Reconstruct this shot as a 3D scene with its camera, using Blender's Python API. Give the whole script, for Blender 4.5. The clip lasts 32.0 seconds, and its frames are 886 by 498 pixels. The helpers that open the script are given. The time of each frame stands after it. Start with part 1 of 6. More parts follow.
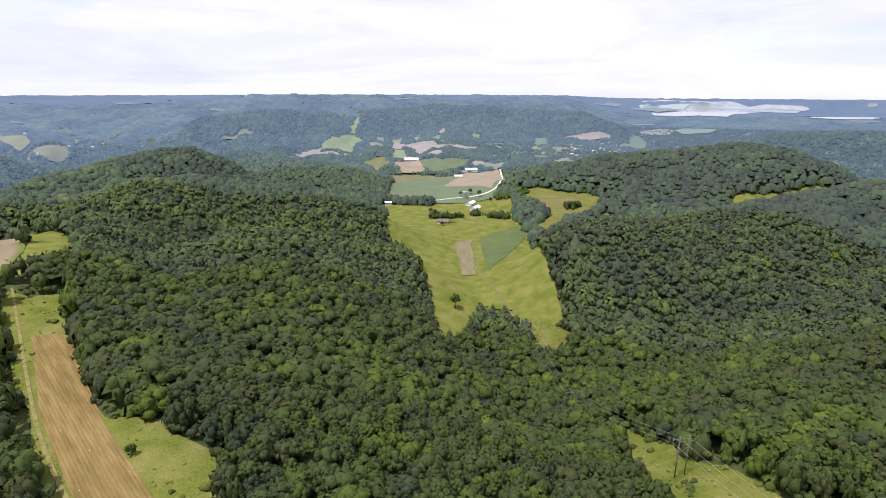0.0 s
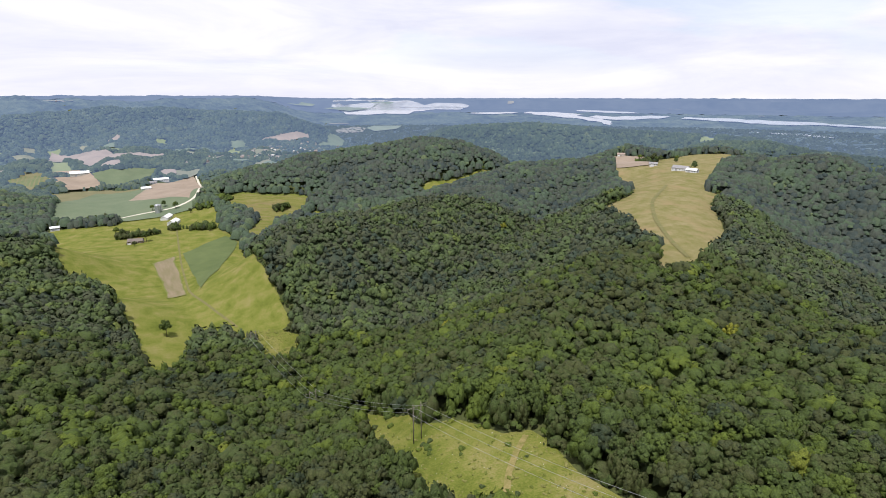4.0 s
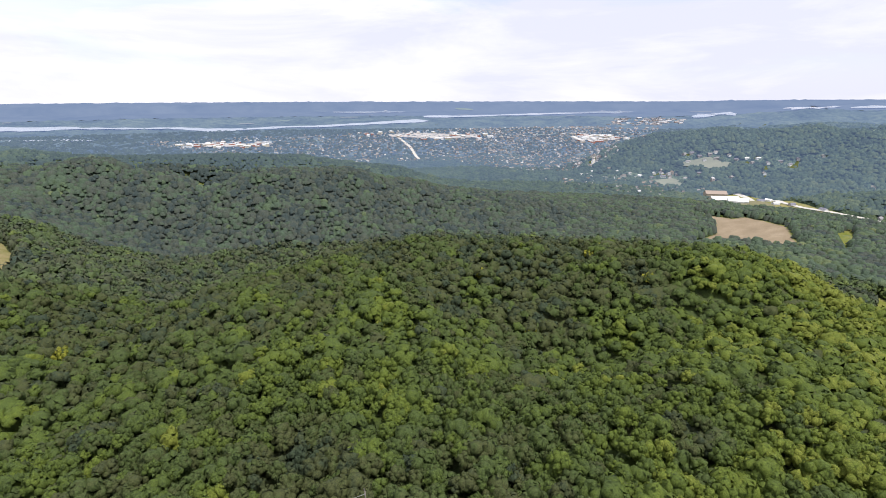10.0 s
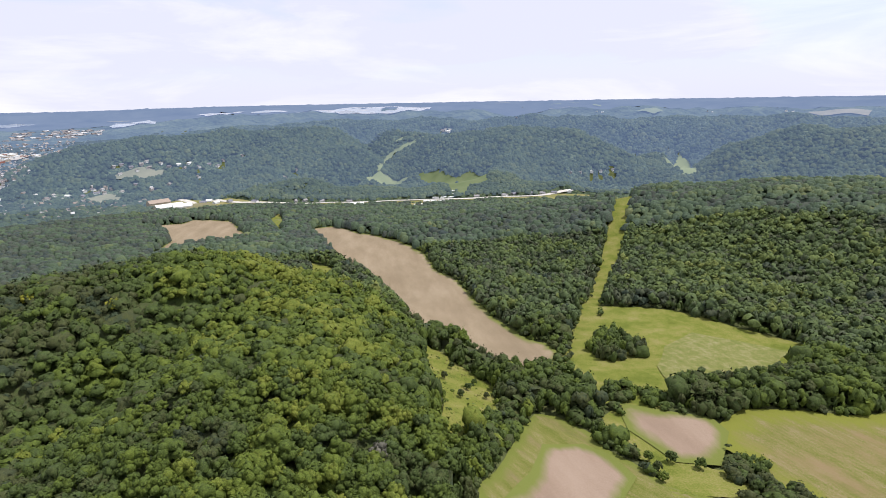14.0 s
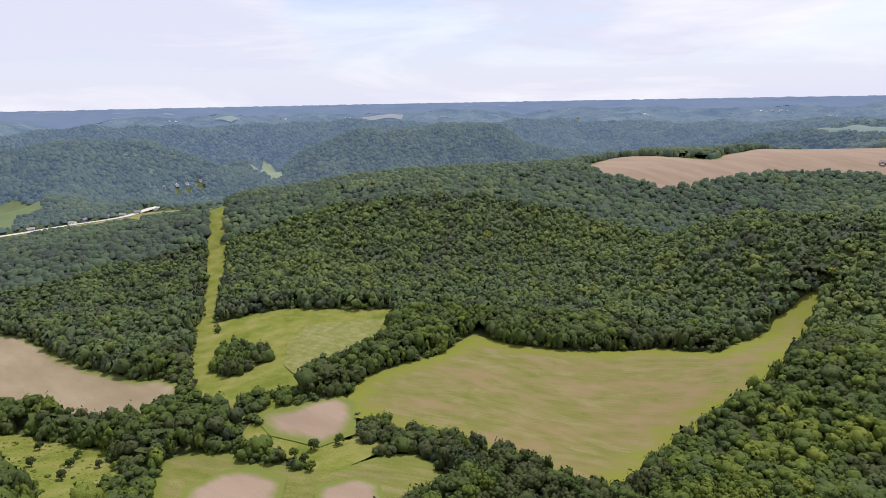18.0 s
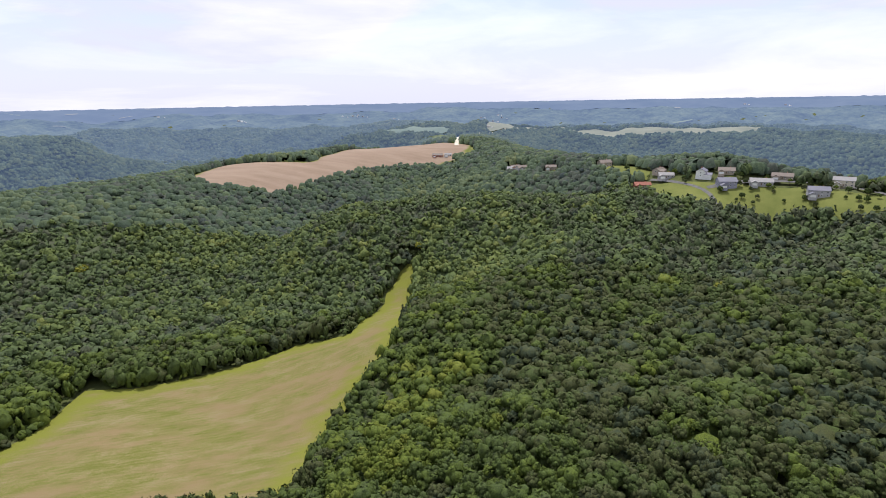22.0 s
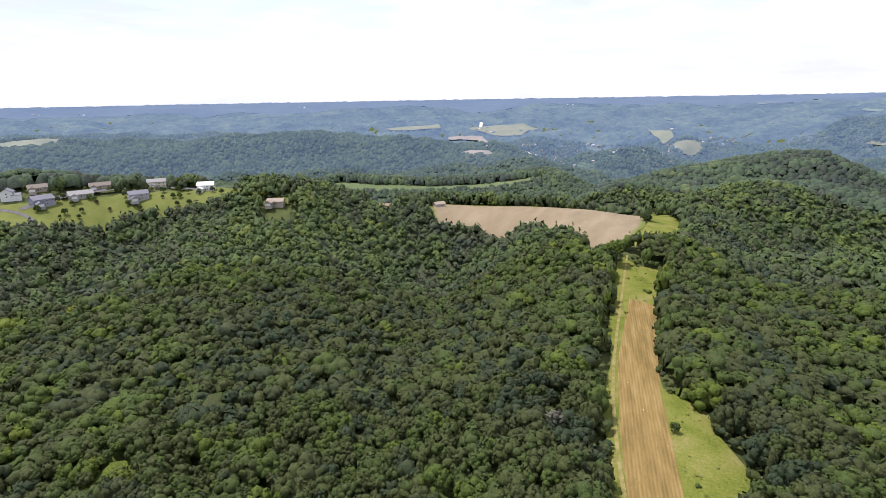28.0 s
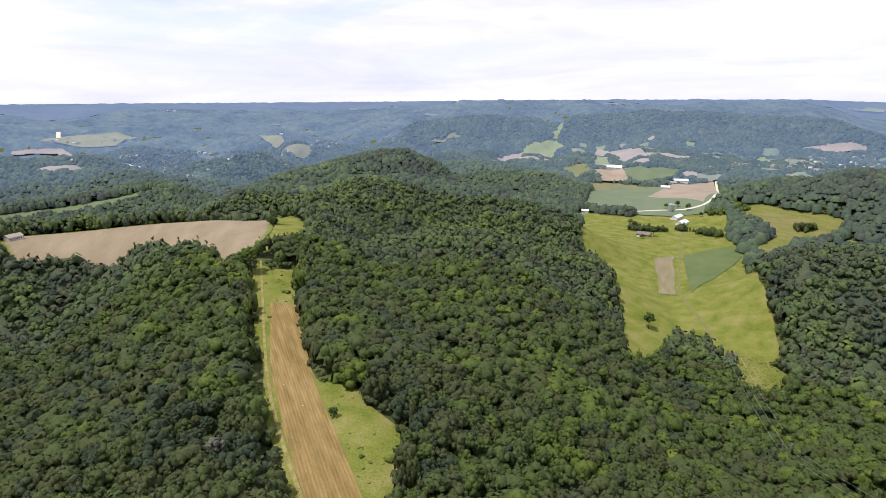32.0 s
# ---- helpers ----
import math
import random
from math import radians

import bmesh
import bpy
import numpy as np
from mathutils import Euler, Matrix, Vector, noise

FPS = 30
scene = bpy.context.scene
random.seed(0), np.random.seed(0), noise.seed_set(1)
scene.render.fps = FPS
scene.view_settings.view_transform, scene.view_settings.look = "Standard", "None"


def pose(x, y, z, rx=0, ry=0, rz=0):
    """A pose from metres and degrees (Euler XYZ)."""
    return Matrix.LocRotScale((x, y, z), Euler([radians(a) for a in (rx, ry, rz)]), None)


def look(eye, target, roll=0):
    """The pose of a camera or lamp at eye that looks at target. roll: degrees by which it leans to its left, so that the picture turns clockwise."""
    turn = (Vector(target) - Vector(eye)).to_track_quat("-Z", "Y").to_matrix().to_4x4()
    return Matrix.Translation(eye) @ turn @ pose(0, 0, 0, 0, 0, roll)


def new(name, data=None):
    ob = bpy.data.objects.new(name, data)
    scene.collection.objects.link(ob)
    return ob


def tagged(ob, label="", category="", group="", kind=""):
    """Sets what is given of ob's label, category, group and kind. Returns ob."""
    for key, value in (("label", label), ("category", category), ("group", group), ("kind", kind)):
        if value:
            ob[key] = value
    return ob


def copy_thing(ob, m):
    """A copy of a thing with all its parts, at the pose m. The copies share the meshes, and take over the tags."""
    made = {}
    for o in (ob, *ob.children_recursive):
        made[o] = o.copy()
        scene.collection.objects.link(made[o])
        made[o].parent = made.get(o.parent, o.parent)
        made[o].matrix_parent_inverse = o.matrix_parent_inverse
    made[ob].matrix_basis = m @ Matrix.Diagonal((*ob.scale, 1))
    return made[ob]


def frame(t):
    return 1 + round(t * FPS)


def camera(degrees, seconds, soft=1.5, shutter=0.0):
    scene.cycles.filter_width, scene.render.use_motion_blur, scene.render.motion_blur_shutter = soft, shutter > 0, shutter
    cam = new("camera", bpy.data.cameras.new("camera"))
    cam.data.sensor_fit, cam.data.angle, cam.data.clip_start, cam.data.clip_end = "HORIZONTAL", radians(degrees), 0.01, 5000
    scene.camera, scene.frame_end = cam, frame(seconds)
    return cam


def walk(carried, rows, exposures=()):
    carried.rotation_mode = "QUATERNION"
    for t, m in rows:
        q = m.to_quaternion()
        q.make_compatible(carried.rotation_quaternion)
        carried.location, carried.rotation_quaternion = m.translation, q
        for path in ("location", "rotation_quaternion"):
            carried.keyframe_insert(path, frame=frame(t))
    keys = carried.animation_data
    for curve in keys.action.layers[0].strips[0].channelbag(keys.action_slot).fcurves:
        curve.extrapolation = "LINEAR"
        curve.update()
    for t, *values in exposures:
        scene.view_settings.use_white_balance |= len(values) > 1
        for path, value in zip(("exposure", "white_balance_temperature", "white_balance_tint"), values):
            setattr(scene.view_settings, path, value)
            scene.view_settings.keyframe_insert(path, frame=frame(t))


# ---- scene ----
cam = camera(78.76, 32.0, 0.9)
# seconds, heading, pitch, roll of the hovering camera
TURNS = [
    (0, 0.40, -16.16, 0.14), (0.5, -0.54, -16.14, 0.09), (1, -0.91, -16.14, 0.09), (1.5, 3.90, -16.15, 0.22), (2, 11.48, -16.12, 0.04),
    (2.5, 16.37, -16.08, 0.07), (3, 20.98, -16.12, 0.03), (3.5, 25.86, -16.12, 0.00), (5.5, 47.73, -16.11, -0.08), (6, 53.51, -16.11, -0.10),
    (6.5, 59.40, -16.08, -0.11), (7, 64.99, -16.08, -0.12), (7.5, 70.31, -16.01, -0.15), (8, 75.82, -16.00, -0.07), (8.5, 81.51, -15.94, -0.05),
    (9, 87.38, -15.87, -0.05), (9.5, 93.13, -15.83, -0.06), (10, 99.07, -15.77, -0.13), (10.5, 105.26, -15.67, -0.35), (11, 111.52, -15.61, -0.41),
    (11.5, 118.02, -15.55, -0.48), (12, 124.79, -15.51, -0.63), (12.5, 131.72, -15.50, -0.68), (13, 139.43, -15.48, -0.78), (13.5, 147.10, -15.49, -0.84),
    (14, 154.07, -15.51, -1.01), (14.5, 160.15, -15.52, -1.02), (15, 166.36, -15.51, -1.10), (15.5, 171.93, -15.54, -1.12), (17.5, 191.04, -15.44, -1.02),
    (18, 195.75, -15.45, -1.07), (18.5, 200.33, -15.42, -0.95), (19, 205.32, -15.41, -0.86), (19.5, 210.23, -15.39, -0.86), (20, 215.26, -15.38, -0.89),
    (20.5, 220.39, -15.40, -0.87), (21, 225.52, -15.44, -0.89), (21.5, 230.44, -15.45, -1.00), (22, 235.67, -15.47, -1.04), (22.5, 241.13, -15.49, -1.16),
    (23, 246.29, -15.51, -1.11), (23.5, 251.26, -15.50, -1.11), (24, 256.53, -15.55, -1.02), (24.5, 262.30, -15.57, -1.07), (25, 267.94, -15.61, -1.13),
    (25.5, 273.36, -15.63, -1.12), (27.5, 294.98, -15.72, -1.08), (28, 300.44, -15.75, -0.98), (28.5, 306.30, -15.77, -0.92), (29, 312.66, -15.78, -0.87),
    (29.5, 318.90, -15.79, -0.84), (30, 324.86, -15.81, -0.77), (30.5, 330.22, -15.79, -0.75), (31, 334.51, -15.73, -0.62), (31.5, 337.63, -15.65, -0.48),
    (32, 339.47, -15.59, -0.28),
]


def heading(t, yaw, pitch, roll):
    a, b = radians(yaw), radians(pitch)
    eye = Vector((0, 0, 120.0))
    return t, look(eye, eye + Vector((math.sin(a) * math.cos(b), math.cos(a) * math.cos(b), math.sin(b))), roll)


# the camera opens a little on the darker sides; white balance near neutral
LIGHT = [(0, 0.05), (2, 0.04), (6, -0.06), (8, 0.06), (10, 0.10), (13, 0.09), (15, 0.02), (18, -0.05), (21, 0.0), (23, 0.12), (25, 0.23), (28, 0.22), (30, 0.16), (32, 0.06)]
walk(cam, [heading(*row) for row in TURNS], [(t, stops, 6340, 13) for t, stops in LIGHT])

# ---- world and sun ----
SUN_AZ, SUN_EL = 232.0, 67.0
world = bpy.data.worlds.new("summer_sky")
scene.world = world
world.use_nodes = True
wn, wl = world.node_tree.nodes, world.node_tree.links
wn.clear()


def wnode(kind, **inputs):
    n = wn.new(kind)
    for key, value in inputs.items():
        n.inputs[key].default_value = value
    return n


sky = wn.new("ShaderNodeTexSky")
sky.sky_type, sky.sun_disc = "NISHITA", False
sky.sun_elevation, sky.sun_rotation = radians(SUN_EL), radians(SUN_AZ)
sky.air_density, sky.dust_density = 1.0, 0.2
coord = wn.new("ShaderNodeTexCoord")
squash = wn.new("ShaderNodeMapping")
squash.inputs["Scale"].default_value = (1.0, 1.0, 3.6)
wl.new(coord.outputs["Generated"], squash.inputs["Vector"])
cloud = wnode("ShaderNodeTexNoise", Scale=1.5, Detail=7.0, Roughness=0.55, Distortion=0.5)
wl.new(squash.outputs["Vector"], cloud.inputs["Vector"])
cover = wn.new("ShaderNodeMapRange")
cover.inputs["From Min"].default_value, cover.inputs["From Max"].default_value = 0.38, 0.53
cover.inputs["To Min"].default_value, cover.inputs["To Max"].default_value = 0.3, 0.98
wl.new(cloud.outputs["Fac"], cover.inputs["Value"])
# the cloud sheet closes towards the horizon
parts = wn.new("ShaderNodeSeparateXYZ")
wl.new(coord.outputs["Generated"], parts.inputs[0])
low = wn.new("ShaderNodeMapRange")
low.inputs["From Min"].default_value, low.inputs["From Max"].default_value = 0.0, 0.22
low.inputs["To Min"].default_value, low.inputs["To Max"].default_value = 0.97, 0.5
wl.new(parts.outputs["Z"], low.inputs["Value"])
closed = wn.new("ShaderNodeMath")
closed.operation = "MAXIMUM"
wl.new(cover.outputs["Result"], closed.inputs[0])
wl.new(low.outputs["Result"], closed.inputs[1])
sky_bg = wnode("ShaderNodeBackground", Strength=0.15)
wl.new(sky.outputs["Color"], sky_bg.inputs["Color"])
shade = wnode("ShaderNodeTexNoise", Scale=2.3, Detail=6.0, Roughness=0.6, Distortion=0.4)
drift = wn.new("ShaderNodeMapping")
drift.inputs["Scale"].default_value, drift.inputs["Location"].default_value = (1.0, 1.0, 5.5), (3.1, 1.7, 0.4)
wl.new(coord.outputs["Generated"], drift.inputs["Vector"])
wl.new(drift.outputs["Vector"], shade.inputs["Vector"])
tone = wn.new("ShaderNodeValToRGB")
tone.color_ramp.elements[0].position, tone.color_ramp.elements[0].color = 0.36, (0.80, 0.815, 0.945, 1)
tone.color_ramp.elements[1].position, tone.color_ramp.elements[1].color = 0.62, (1.03, 1.02, 1.05, 1)
veil = wn.new("ShaderNodeMapRange")        # the cloud sheet is thicker towards the south
veil.inputs["From Min"].default_value, veil.inputs["From Max"].default_value = 0.35, -0.6
veil.inputs["To Min"].default_value, veil.inputs["To Max"].default_value = 0.03, -0.12
wl.new(parts.outputs["Y"], veil.inputs["Value"])
thick = wn.new("ShaderNodeMath")
wl.new(shade.outputs["Fac"], thick.inputs[0])
wl.new(veil.outputs["Result"], thick.inputs[1])
wl.new(thick.outputs[0], tone.inputs[0])
cloud_bg = wnode("ShaderNodeBackground", Strength=1.0)
wl.new(tone.outputs[0], cloud_bg.inputs["Color"])
blend = wn.new("ShaderNodeMixShader")
wl.new(closed.outputs[0], blend.inputs[0])
wl.new(sky_bg.outputs[0], blend.inputs[1])
wl.new(cloud_bg.outputs[0], blend.inputs[2])
wo = wn.new("ShaderNodeOutputWorld")
wl.new(blend.outputs[0], wo.inputs[0])

sun = new("sun", bpy.data.lights.new("sun", "SUN"))
sun.data.energy, sun.data.angle, sun.data.color = 3.85, radians(0.9), (1.0, 0.955, 0.885)
sx, sy = math.sin(radians(SUN_AZ)), math.cos(radians(SUN_AZ))
sun.matrix_world = look((0, 0, 800), (-sx * 100, -sy * 100, 800 - 100 * math.tan(radians(SUN_EL))))


# ---- materials ----
def material(name, colours, size=5.0, rough=0.9, bump=0.0, fine=0.6, tint=None, spec=0.15, grain=0.45, metal=0.0, stretch=None, glow=None, rows=None, fringe=False, worn=None):
    """A weathered surface: colours blended by coarse and fine noise at real size."""
    m = bpy.data.materials.new(name)
    m.use_nodes = True
    nt = m.node_tree
    n, l = nt.nodes, nt.links
    p = n["Principled BSDF"]
    p.inputs["Roughness"].default_value, p.inputs["Metallic"].default_value = rough, metal
    p.inputs["Specular IOR Level"].default_value = spec
    tc = n.new("ShaderNodeTexCoord")
    src = tc.outputs["Object"]
    if stretch:
        mp = n.new("ShaderNodeMapping")
        mp.vector_type = "TEXTURE"        # turned first, then drawn out along the working direction
        mp.inputs["Scale"].default_value, mp.inputs["Rotation"].default_value = stretch[0], (0, 0, radians(stretch[1]))
        l.new(src, mp.inputs["Vector"])
        src = mp.outputs["Vector"]
    big = n.new("ShaderNodeTexNoise")
    big.inputs["Scale"].default_value, big.inputs["Detail"].default_value, big.inputs["Roughness"].default_value = 1.0 / size, 5.0, 0.6
    small = n.new("ShaderNodeTexNoise")
    small.inputs["Scale"].default_value, small.inputs["Detail"].default_value = 1.0 / fine, 2.0
    l.new(src, big.inputs["Vector"])
    l.new(tc.outputs["Object"], small.inputs["Vector"])
    mix = n.new("ShaderNodeMath")
    mix.operation = "MULTIPLY_ADD"
    mix.inputs[1].default_value = grain
    l.new(small.outputs["Fac"], mix.inputs[0])
    sc = n.new("ShaderNodeMath")
    sc.operation = "MULTIPLY_ADD"
    sc.inputs[1].default_value, sc.inputs[2].default_value = 1.5, -0.28 - grain / 2
    l.new(big.outputs["Fac"], sc.inputs[0])
    l.new(sc.outputs[0], mix.inputs[2])
    value = mix.outputs[0]
    if rows:
        wv = n.new("ShaderNodeTexWave")
        wv.inputs["Scale"].default_value, wv.inputs["Distortion"].default_value, wv.inputs["Detail"].default_value = 0.314 / rows[0], rows[3], 3.0
        wm = n.new("ShaderNodeMapping")
        wm.inputs["Rotation"].default_value = (0, 0, radians(rows[1]))
        l.new(tc.outputs["Object"], wm.inputs["Vector"])
        l.new(wm.outputs["Vector"], wv.inputs["Vector"])
        wa = n.new("ShaderNodeMath")
        wa.operation = "MULTIPLY_ADD"
        wa.inputs[1].default_value = rows[2]
        wb = n.new("ShaderNodeMath")
        wb.operation = "SUBTRACT"
        wb.inputs[1].default_value = 0.5
        l.new(wv.outputs["Fac"], wb.inputs[0])
        l.new(wb.outputs[0], wa.inputs[0])
        l.new(value, wa.inputs[2])
        value = wa.outputs[0]
    if tint:
        at = n.new("ShaderNodeAttribute")
        at.attribute_name = "tint"
        add = n.new("ShaderNodeMath")
        add.operation = "MULTIPLY_ADD"
        add.inputs[1].default_value = tint
        l.new(at.outputs["Fac"], add.inputs[0])
        l.new(value, add.inputs[2])
        value = add.outputs[0]
    ramp = n.new("ShaderNodeValToRGB")
    e = ramp.color_ramp.elements
    lo, hi = (0.15, 0.8) if not tint else (0.1, 0.7 + tint)
    e[0].position, e[0].color = lo, (*colours[0], 1)
    e[1].position, e[1].color = hi, (*colours[-1], 1)
    for i, c in enumerate(colours[1:-1], 1):
        e.new(lo + (hi - lo) * i / (len(colours) - 1)).color = (*c, 1)
    l.new(value, ramp.inputs[0])
    colour = ramp.outputs[0]
    if worn:                   # bare reddish patches where the growth is thin
        spot, thin, mixed = n.new("ShaderNodeTexNoise"), n.new("ShaderNodeMapRange"), n.new("ShaderNodeMixRGB")
        spot.inputs["Scale"].default_value, spot.inputs["Detail"].default_value, spot.inputs["Roughness"].default_value = 1.0 / worn[1], 5.0, 0.65
        thin.inputs["From Min"].default_value, thin.inputs["From Max"].default_value, thin.inputs["To Max"].default_value = *(worn[2:] or (0.5, 0.68)), 0.85
        mixed.inputs[2].default_value = (*worn[0], 1)
        l.new(src, spot.inputs["Vector"])
        l.new(spot.outputs["Fac"], thin.inputs["Value"])
        l.new(thin.outputs["Result"], mixed.inputs[0])
        l.new(colour, mixed.inputs[1])
        colour = mixed.outputs[0]
    if fringe:                 # grass creeps in from the margin
        at = n.new("ShaderNodeAttribute")
        at.attribute_name = "margin"
        edge = n.new("ShaderNodeMath")
        edge.operation = "MULTIPLY_ADD"
        edge.inputs[1].default_value = 1.1
        l.new(big.outputs["Fac"], edge.inputs[0])
        l.new(at.outputs["Fac"], edge.inputs[2])
        soft = n.new("ShaderNodeMapRange")
        soft.inputs["From Min"].default_value, soft.inputs["From Max"].default_value = 0.75, 1.2
        l.new(edge.outputs[0], soft.inputs["Value"])
        grass = n.new("ShaderNodeMixRGB")
        grass.inputs[1].default_value = (*(fringe if fringe is not True else (0.140, 0.160, 0.036)), 1)
        l.new(soft.outputs["Result"], grass.inputs[0])
        l.new(colour, grass.inputs[2])
        colour = grass.outputs[0]
    l.new(colour, p.inputs["Base Color"])
    if bump:
        b = n.new("ShaderNodeBump")
        b.inputs["Strength"].default_value, b.inputs["Distance"].default_value = bump, fine
        l.new(small.outputs["Fac"], b.inputs["Height"])
        l.new(b.outputs[0], p.inputs["Normal"])
    if glow:
        p.inputs["Emission Color"].default_value, p.inputs["Emission Strength"].default_value = (*glow[0], 1), glow[1]
    return m


def leaf_material(name, species, size=0.55, spec=0.1, contrast=(0.4, 1.6), glow=None):
    """Foliage: a colour for each tree, with clumps, sprays of leaves and the shade between them painted in."""
    m = bpy.data.materials.new(name)
    m.use_nodes = True
    n, l = m.node_tree.nodes, m.node_tree.links
    p = n["Principled BSDF"]
    p.inputs["Roughness"].default_value, p.inputs["Specular IOR Level"].default_value = 0.65, spec
    tc, at = n.new("ShaderNodeTexCoord"), n.new("ShaderNodeAttribute")
    at.attribute_name = "tint"
    clump, spray = n.new("ShaderNodeTexNoise"), n.new("ShaderNodeTexNoise")
    clump.inputs["Scale"].default_value, clump.inputs["Detail"].default_value = 0.16 / size, 2.0
    spray.inputs["Scale"].default_value, spray.inputs["Detail"].default_value, spray.inputs["Roughness"].default_value = 1.0 / size, 3.0, 0.65
    for q in (clump, spray):
        l.new(tc.outputs["Object"], q.inputs["Vector"])
    add = n.new("ShaderNodeMath")
    add.operation = "MULTIPLY_ADD"
    add.inputs[1].default_value = 0.5
    off = n.new("ShaderNodeMath")
    off.operation = "SUBTRACT"
    off.inputs[1].default_value = 0.25
    l.new(clump.outputs["Fac"], add.inputs[0])
    l.new(at.outputs["Fac"], add.inputs[2])
    l.new(add.outputs[0], off.inputs[0])
    ramp = n.new("ShaderNodeValToRGB")
    e = ramp.color_ramp.elements
    e[0].position, e[0].color, e[1].position, e[1].color = 0.0, (*species[0], 1), 1.0, (*species[-1], 1)
    for i, c in enumerate(species[1:-1], 1):
        e.new(i / (len(species) - 1)).color = (*c, 1)
    l.new(off.outputs[0], ramp.inputs[0])
    # noise paints lit sprays and dark gaps into the leaf colour
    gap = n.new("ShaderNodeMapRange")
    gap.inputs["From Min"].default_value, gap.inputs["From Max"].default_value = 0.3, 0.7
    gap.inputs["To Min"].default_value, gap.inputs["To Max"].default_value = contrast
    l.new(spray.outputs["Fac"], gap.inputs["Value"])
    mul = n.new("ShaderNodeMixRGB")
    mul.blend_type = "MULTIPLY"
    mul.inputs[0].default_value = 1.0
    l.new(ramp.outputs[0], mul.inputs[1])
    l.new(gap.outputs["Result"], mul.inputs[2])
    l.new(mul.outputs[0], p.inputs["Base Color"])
    bump = n.new("ShaderNodeBump")
    bump.inputs["Strength"].default_value, bump.inputs["Distance"].default_value = 0.7, size * 0.8
    l.new(spray.outputs["Fac"], bump.inputs["Height"])
    l.new(bump.outputs[0], p.inputs["Normal"])
    if glow:
        p.inputs["Emission Color"].default_value, p.inputs["Emission Strength"].default_value = (*glow[0], 1), glow[1]
    return m


# the two farther leaf copies have haze mixed in: paler, bluer, less contrast
LEAF_FAR = leaf_material("haze_blued_leaves", [(0.042, 0.058, 0.054), (0.066, 0.076, 0.059), (0.064, 0.092, 0.061), (0.078, 0.110, 0.063), (0.100, 0.130, 0.065), (0.13, 0.15, 0.069)], 0.9, 0.06, (0.6, 1.36))
LEAF_MID = leaf_material("faintly_hazed_leaves", [(0.042, 0.060, 0.041), (0.070, 0.079, 0.044), (0.068, 0.096, 0.041), (0.088, 0.120, 0.041), (0.112, 0.143, 0.041), (0.143, 0.163, 0.046)], 0.75, 0.08, (0.52, 1.44))
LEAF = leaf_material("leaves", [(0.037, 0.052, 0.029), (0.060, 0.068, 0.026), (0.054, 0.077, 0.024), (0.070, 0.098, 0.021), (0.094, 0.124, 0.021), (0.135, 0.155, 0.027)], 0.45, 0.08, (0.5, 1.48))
# blue emission on the distant woods stands in for haze
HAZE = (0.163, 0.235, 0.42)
LEAF_HILL = leaf_material("haze_glow_leaves_near", [(0.042, 0.060, 0.040), (0.060, 0.086, 0.046), (0.084, 0.108, 0.048), (0.112, 0.134, 0.056)], 1.2, 0.04, (0.5, 1.4), (HAZE, 0.2))
LEAF_HAZE = leaf_material("haze_glow_leaves", [(0.038, 0.056, 0.040), (0.054, 0.080, 0.048), (0.074, 0.098, 0.050), (0.098, 0.120, 0.060)], 1.4, 0.04, (0.55, 1.35), (HAZE, 0.31))
LEAF_BLUFF = leaf_material("haze_glow_leaves_far", [(0.034, 0.052, 0.040), (0.048, 0.072, 0.048), (0.066, 0.090, 0.052), (0.086, 0.106, 0.060)], 1.6, 0.04, (0.6, 1.3), (HAZE, 0.46))
LEAF_PLAIN = leaf_material("haze_glow_leaves_plain", [(0.034, 0.050, 0.040), (0.050, 0.070, 0.050), (0.07, 0.09, 0.056)], 1.6, 0.04, (0.6, 1.3), (HAZE, 0.4))
# WOODS has haze mixed into a bluer, greyer base, without emission
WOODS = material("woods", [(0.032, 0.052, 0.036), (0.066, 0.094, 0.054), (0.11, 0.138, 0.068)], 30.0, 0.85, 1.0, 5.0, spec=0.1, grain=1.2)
HAZY_WOODS = material("haze_glow_woods_near", [(0.016, 0.028, 0.022), (0.052, 0.078, 0.052), (0.11, 0.14, 0.08)], 45.0, 0.9, 1.0, 6.0, spec=0.05, grain=1.5, glow=(HAZE, 0.32))
BLUFF_WOODS = material("haze_glow_woods_bluffs", [(0.014, 0.024, 0.022), (0.044, 0.066, 0.05), (0.095, 0.12, 0.078)], 60.0, 0.9, 1.0, 7.0, spec=0.05, grain=1.5, glow=(HAZE, 0.47))
FAR_WOODS = material("haze_glow_woods_far", [(0.016, 0.027, 0.022), (0.045, 0.064, 0.044), (0.085, 0.105, 0.065)], 160.0, 0.9, 0.6, 26.0, spec=0.05, grain=0.8, glow=((0.168, 0.24, 0.43), 0.64))
RIM_WOODS = material("haze_glow_woods_rim", [(0.02, 0.03, 0.03), (0.05, 0.06, 0.055)], 300.0, 0.9, 0.0, 60.0, spec=0.0, glow=((0.195, 0.262, 0.44), 0.82))
YELLOW_LEAF = material("yellow_leaves", [(0.08, 0.10, 0.012), (0.17, 0.18, 0.02), (0.26, 0.24, 0.03)], 3.0, 0.75, 0.9, 0.55, spec=0.2, grain=1.0)
GREY_LEAF = material("grey_leaves", [(0.06, 0.06, 0.045), (0.12, 0.115, 0.09), (0.17, 0.16, 0.13)], 3.0, 0.8, 0.5, 0.7, spec=0.1)
WEED = material("weeds", [(0.06, 0.085, 0.015), (0.13, 0.15, 0.03), (0.22, 0.21, 0.07)], 3.0, 0.9, 0.3, 0.4, tint=0.5)
BARK = material("bark", [(0.05, 0.04, 0.03), (0.14, 0.11, 0.085)], 0.6, 0.95, 0.5, 0.08)
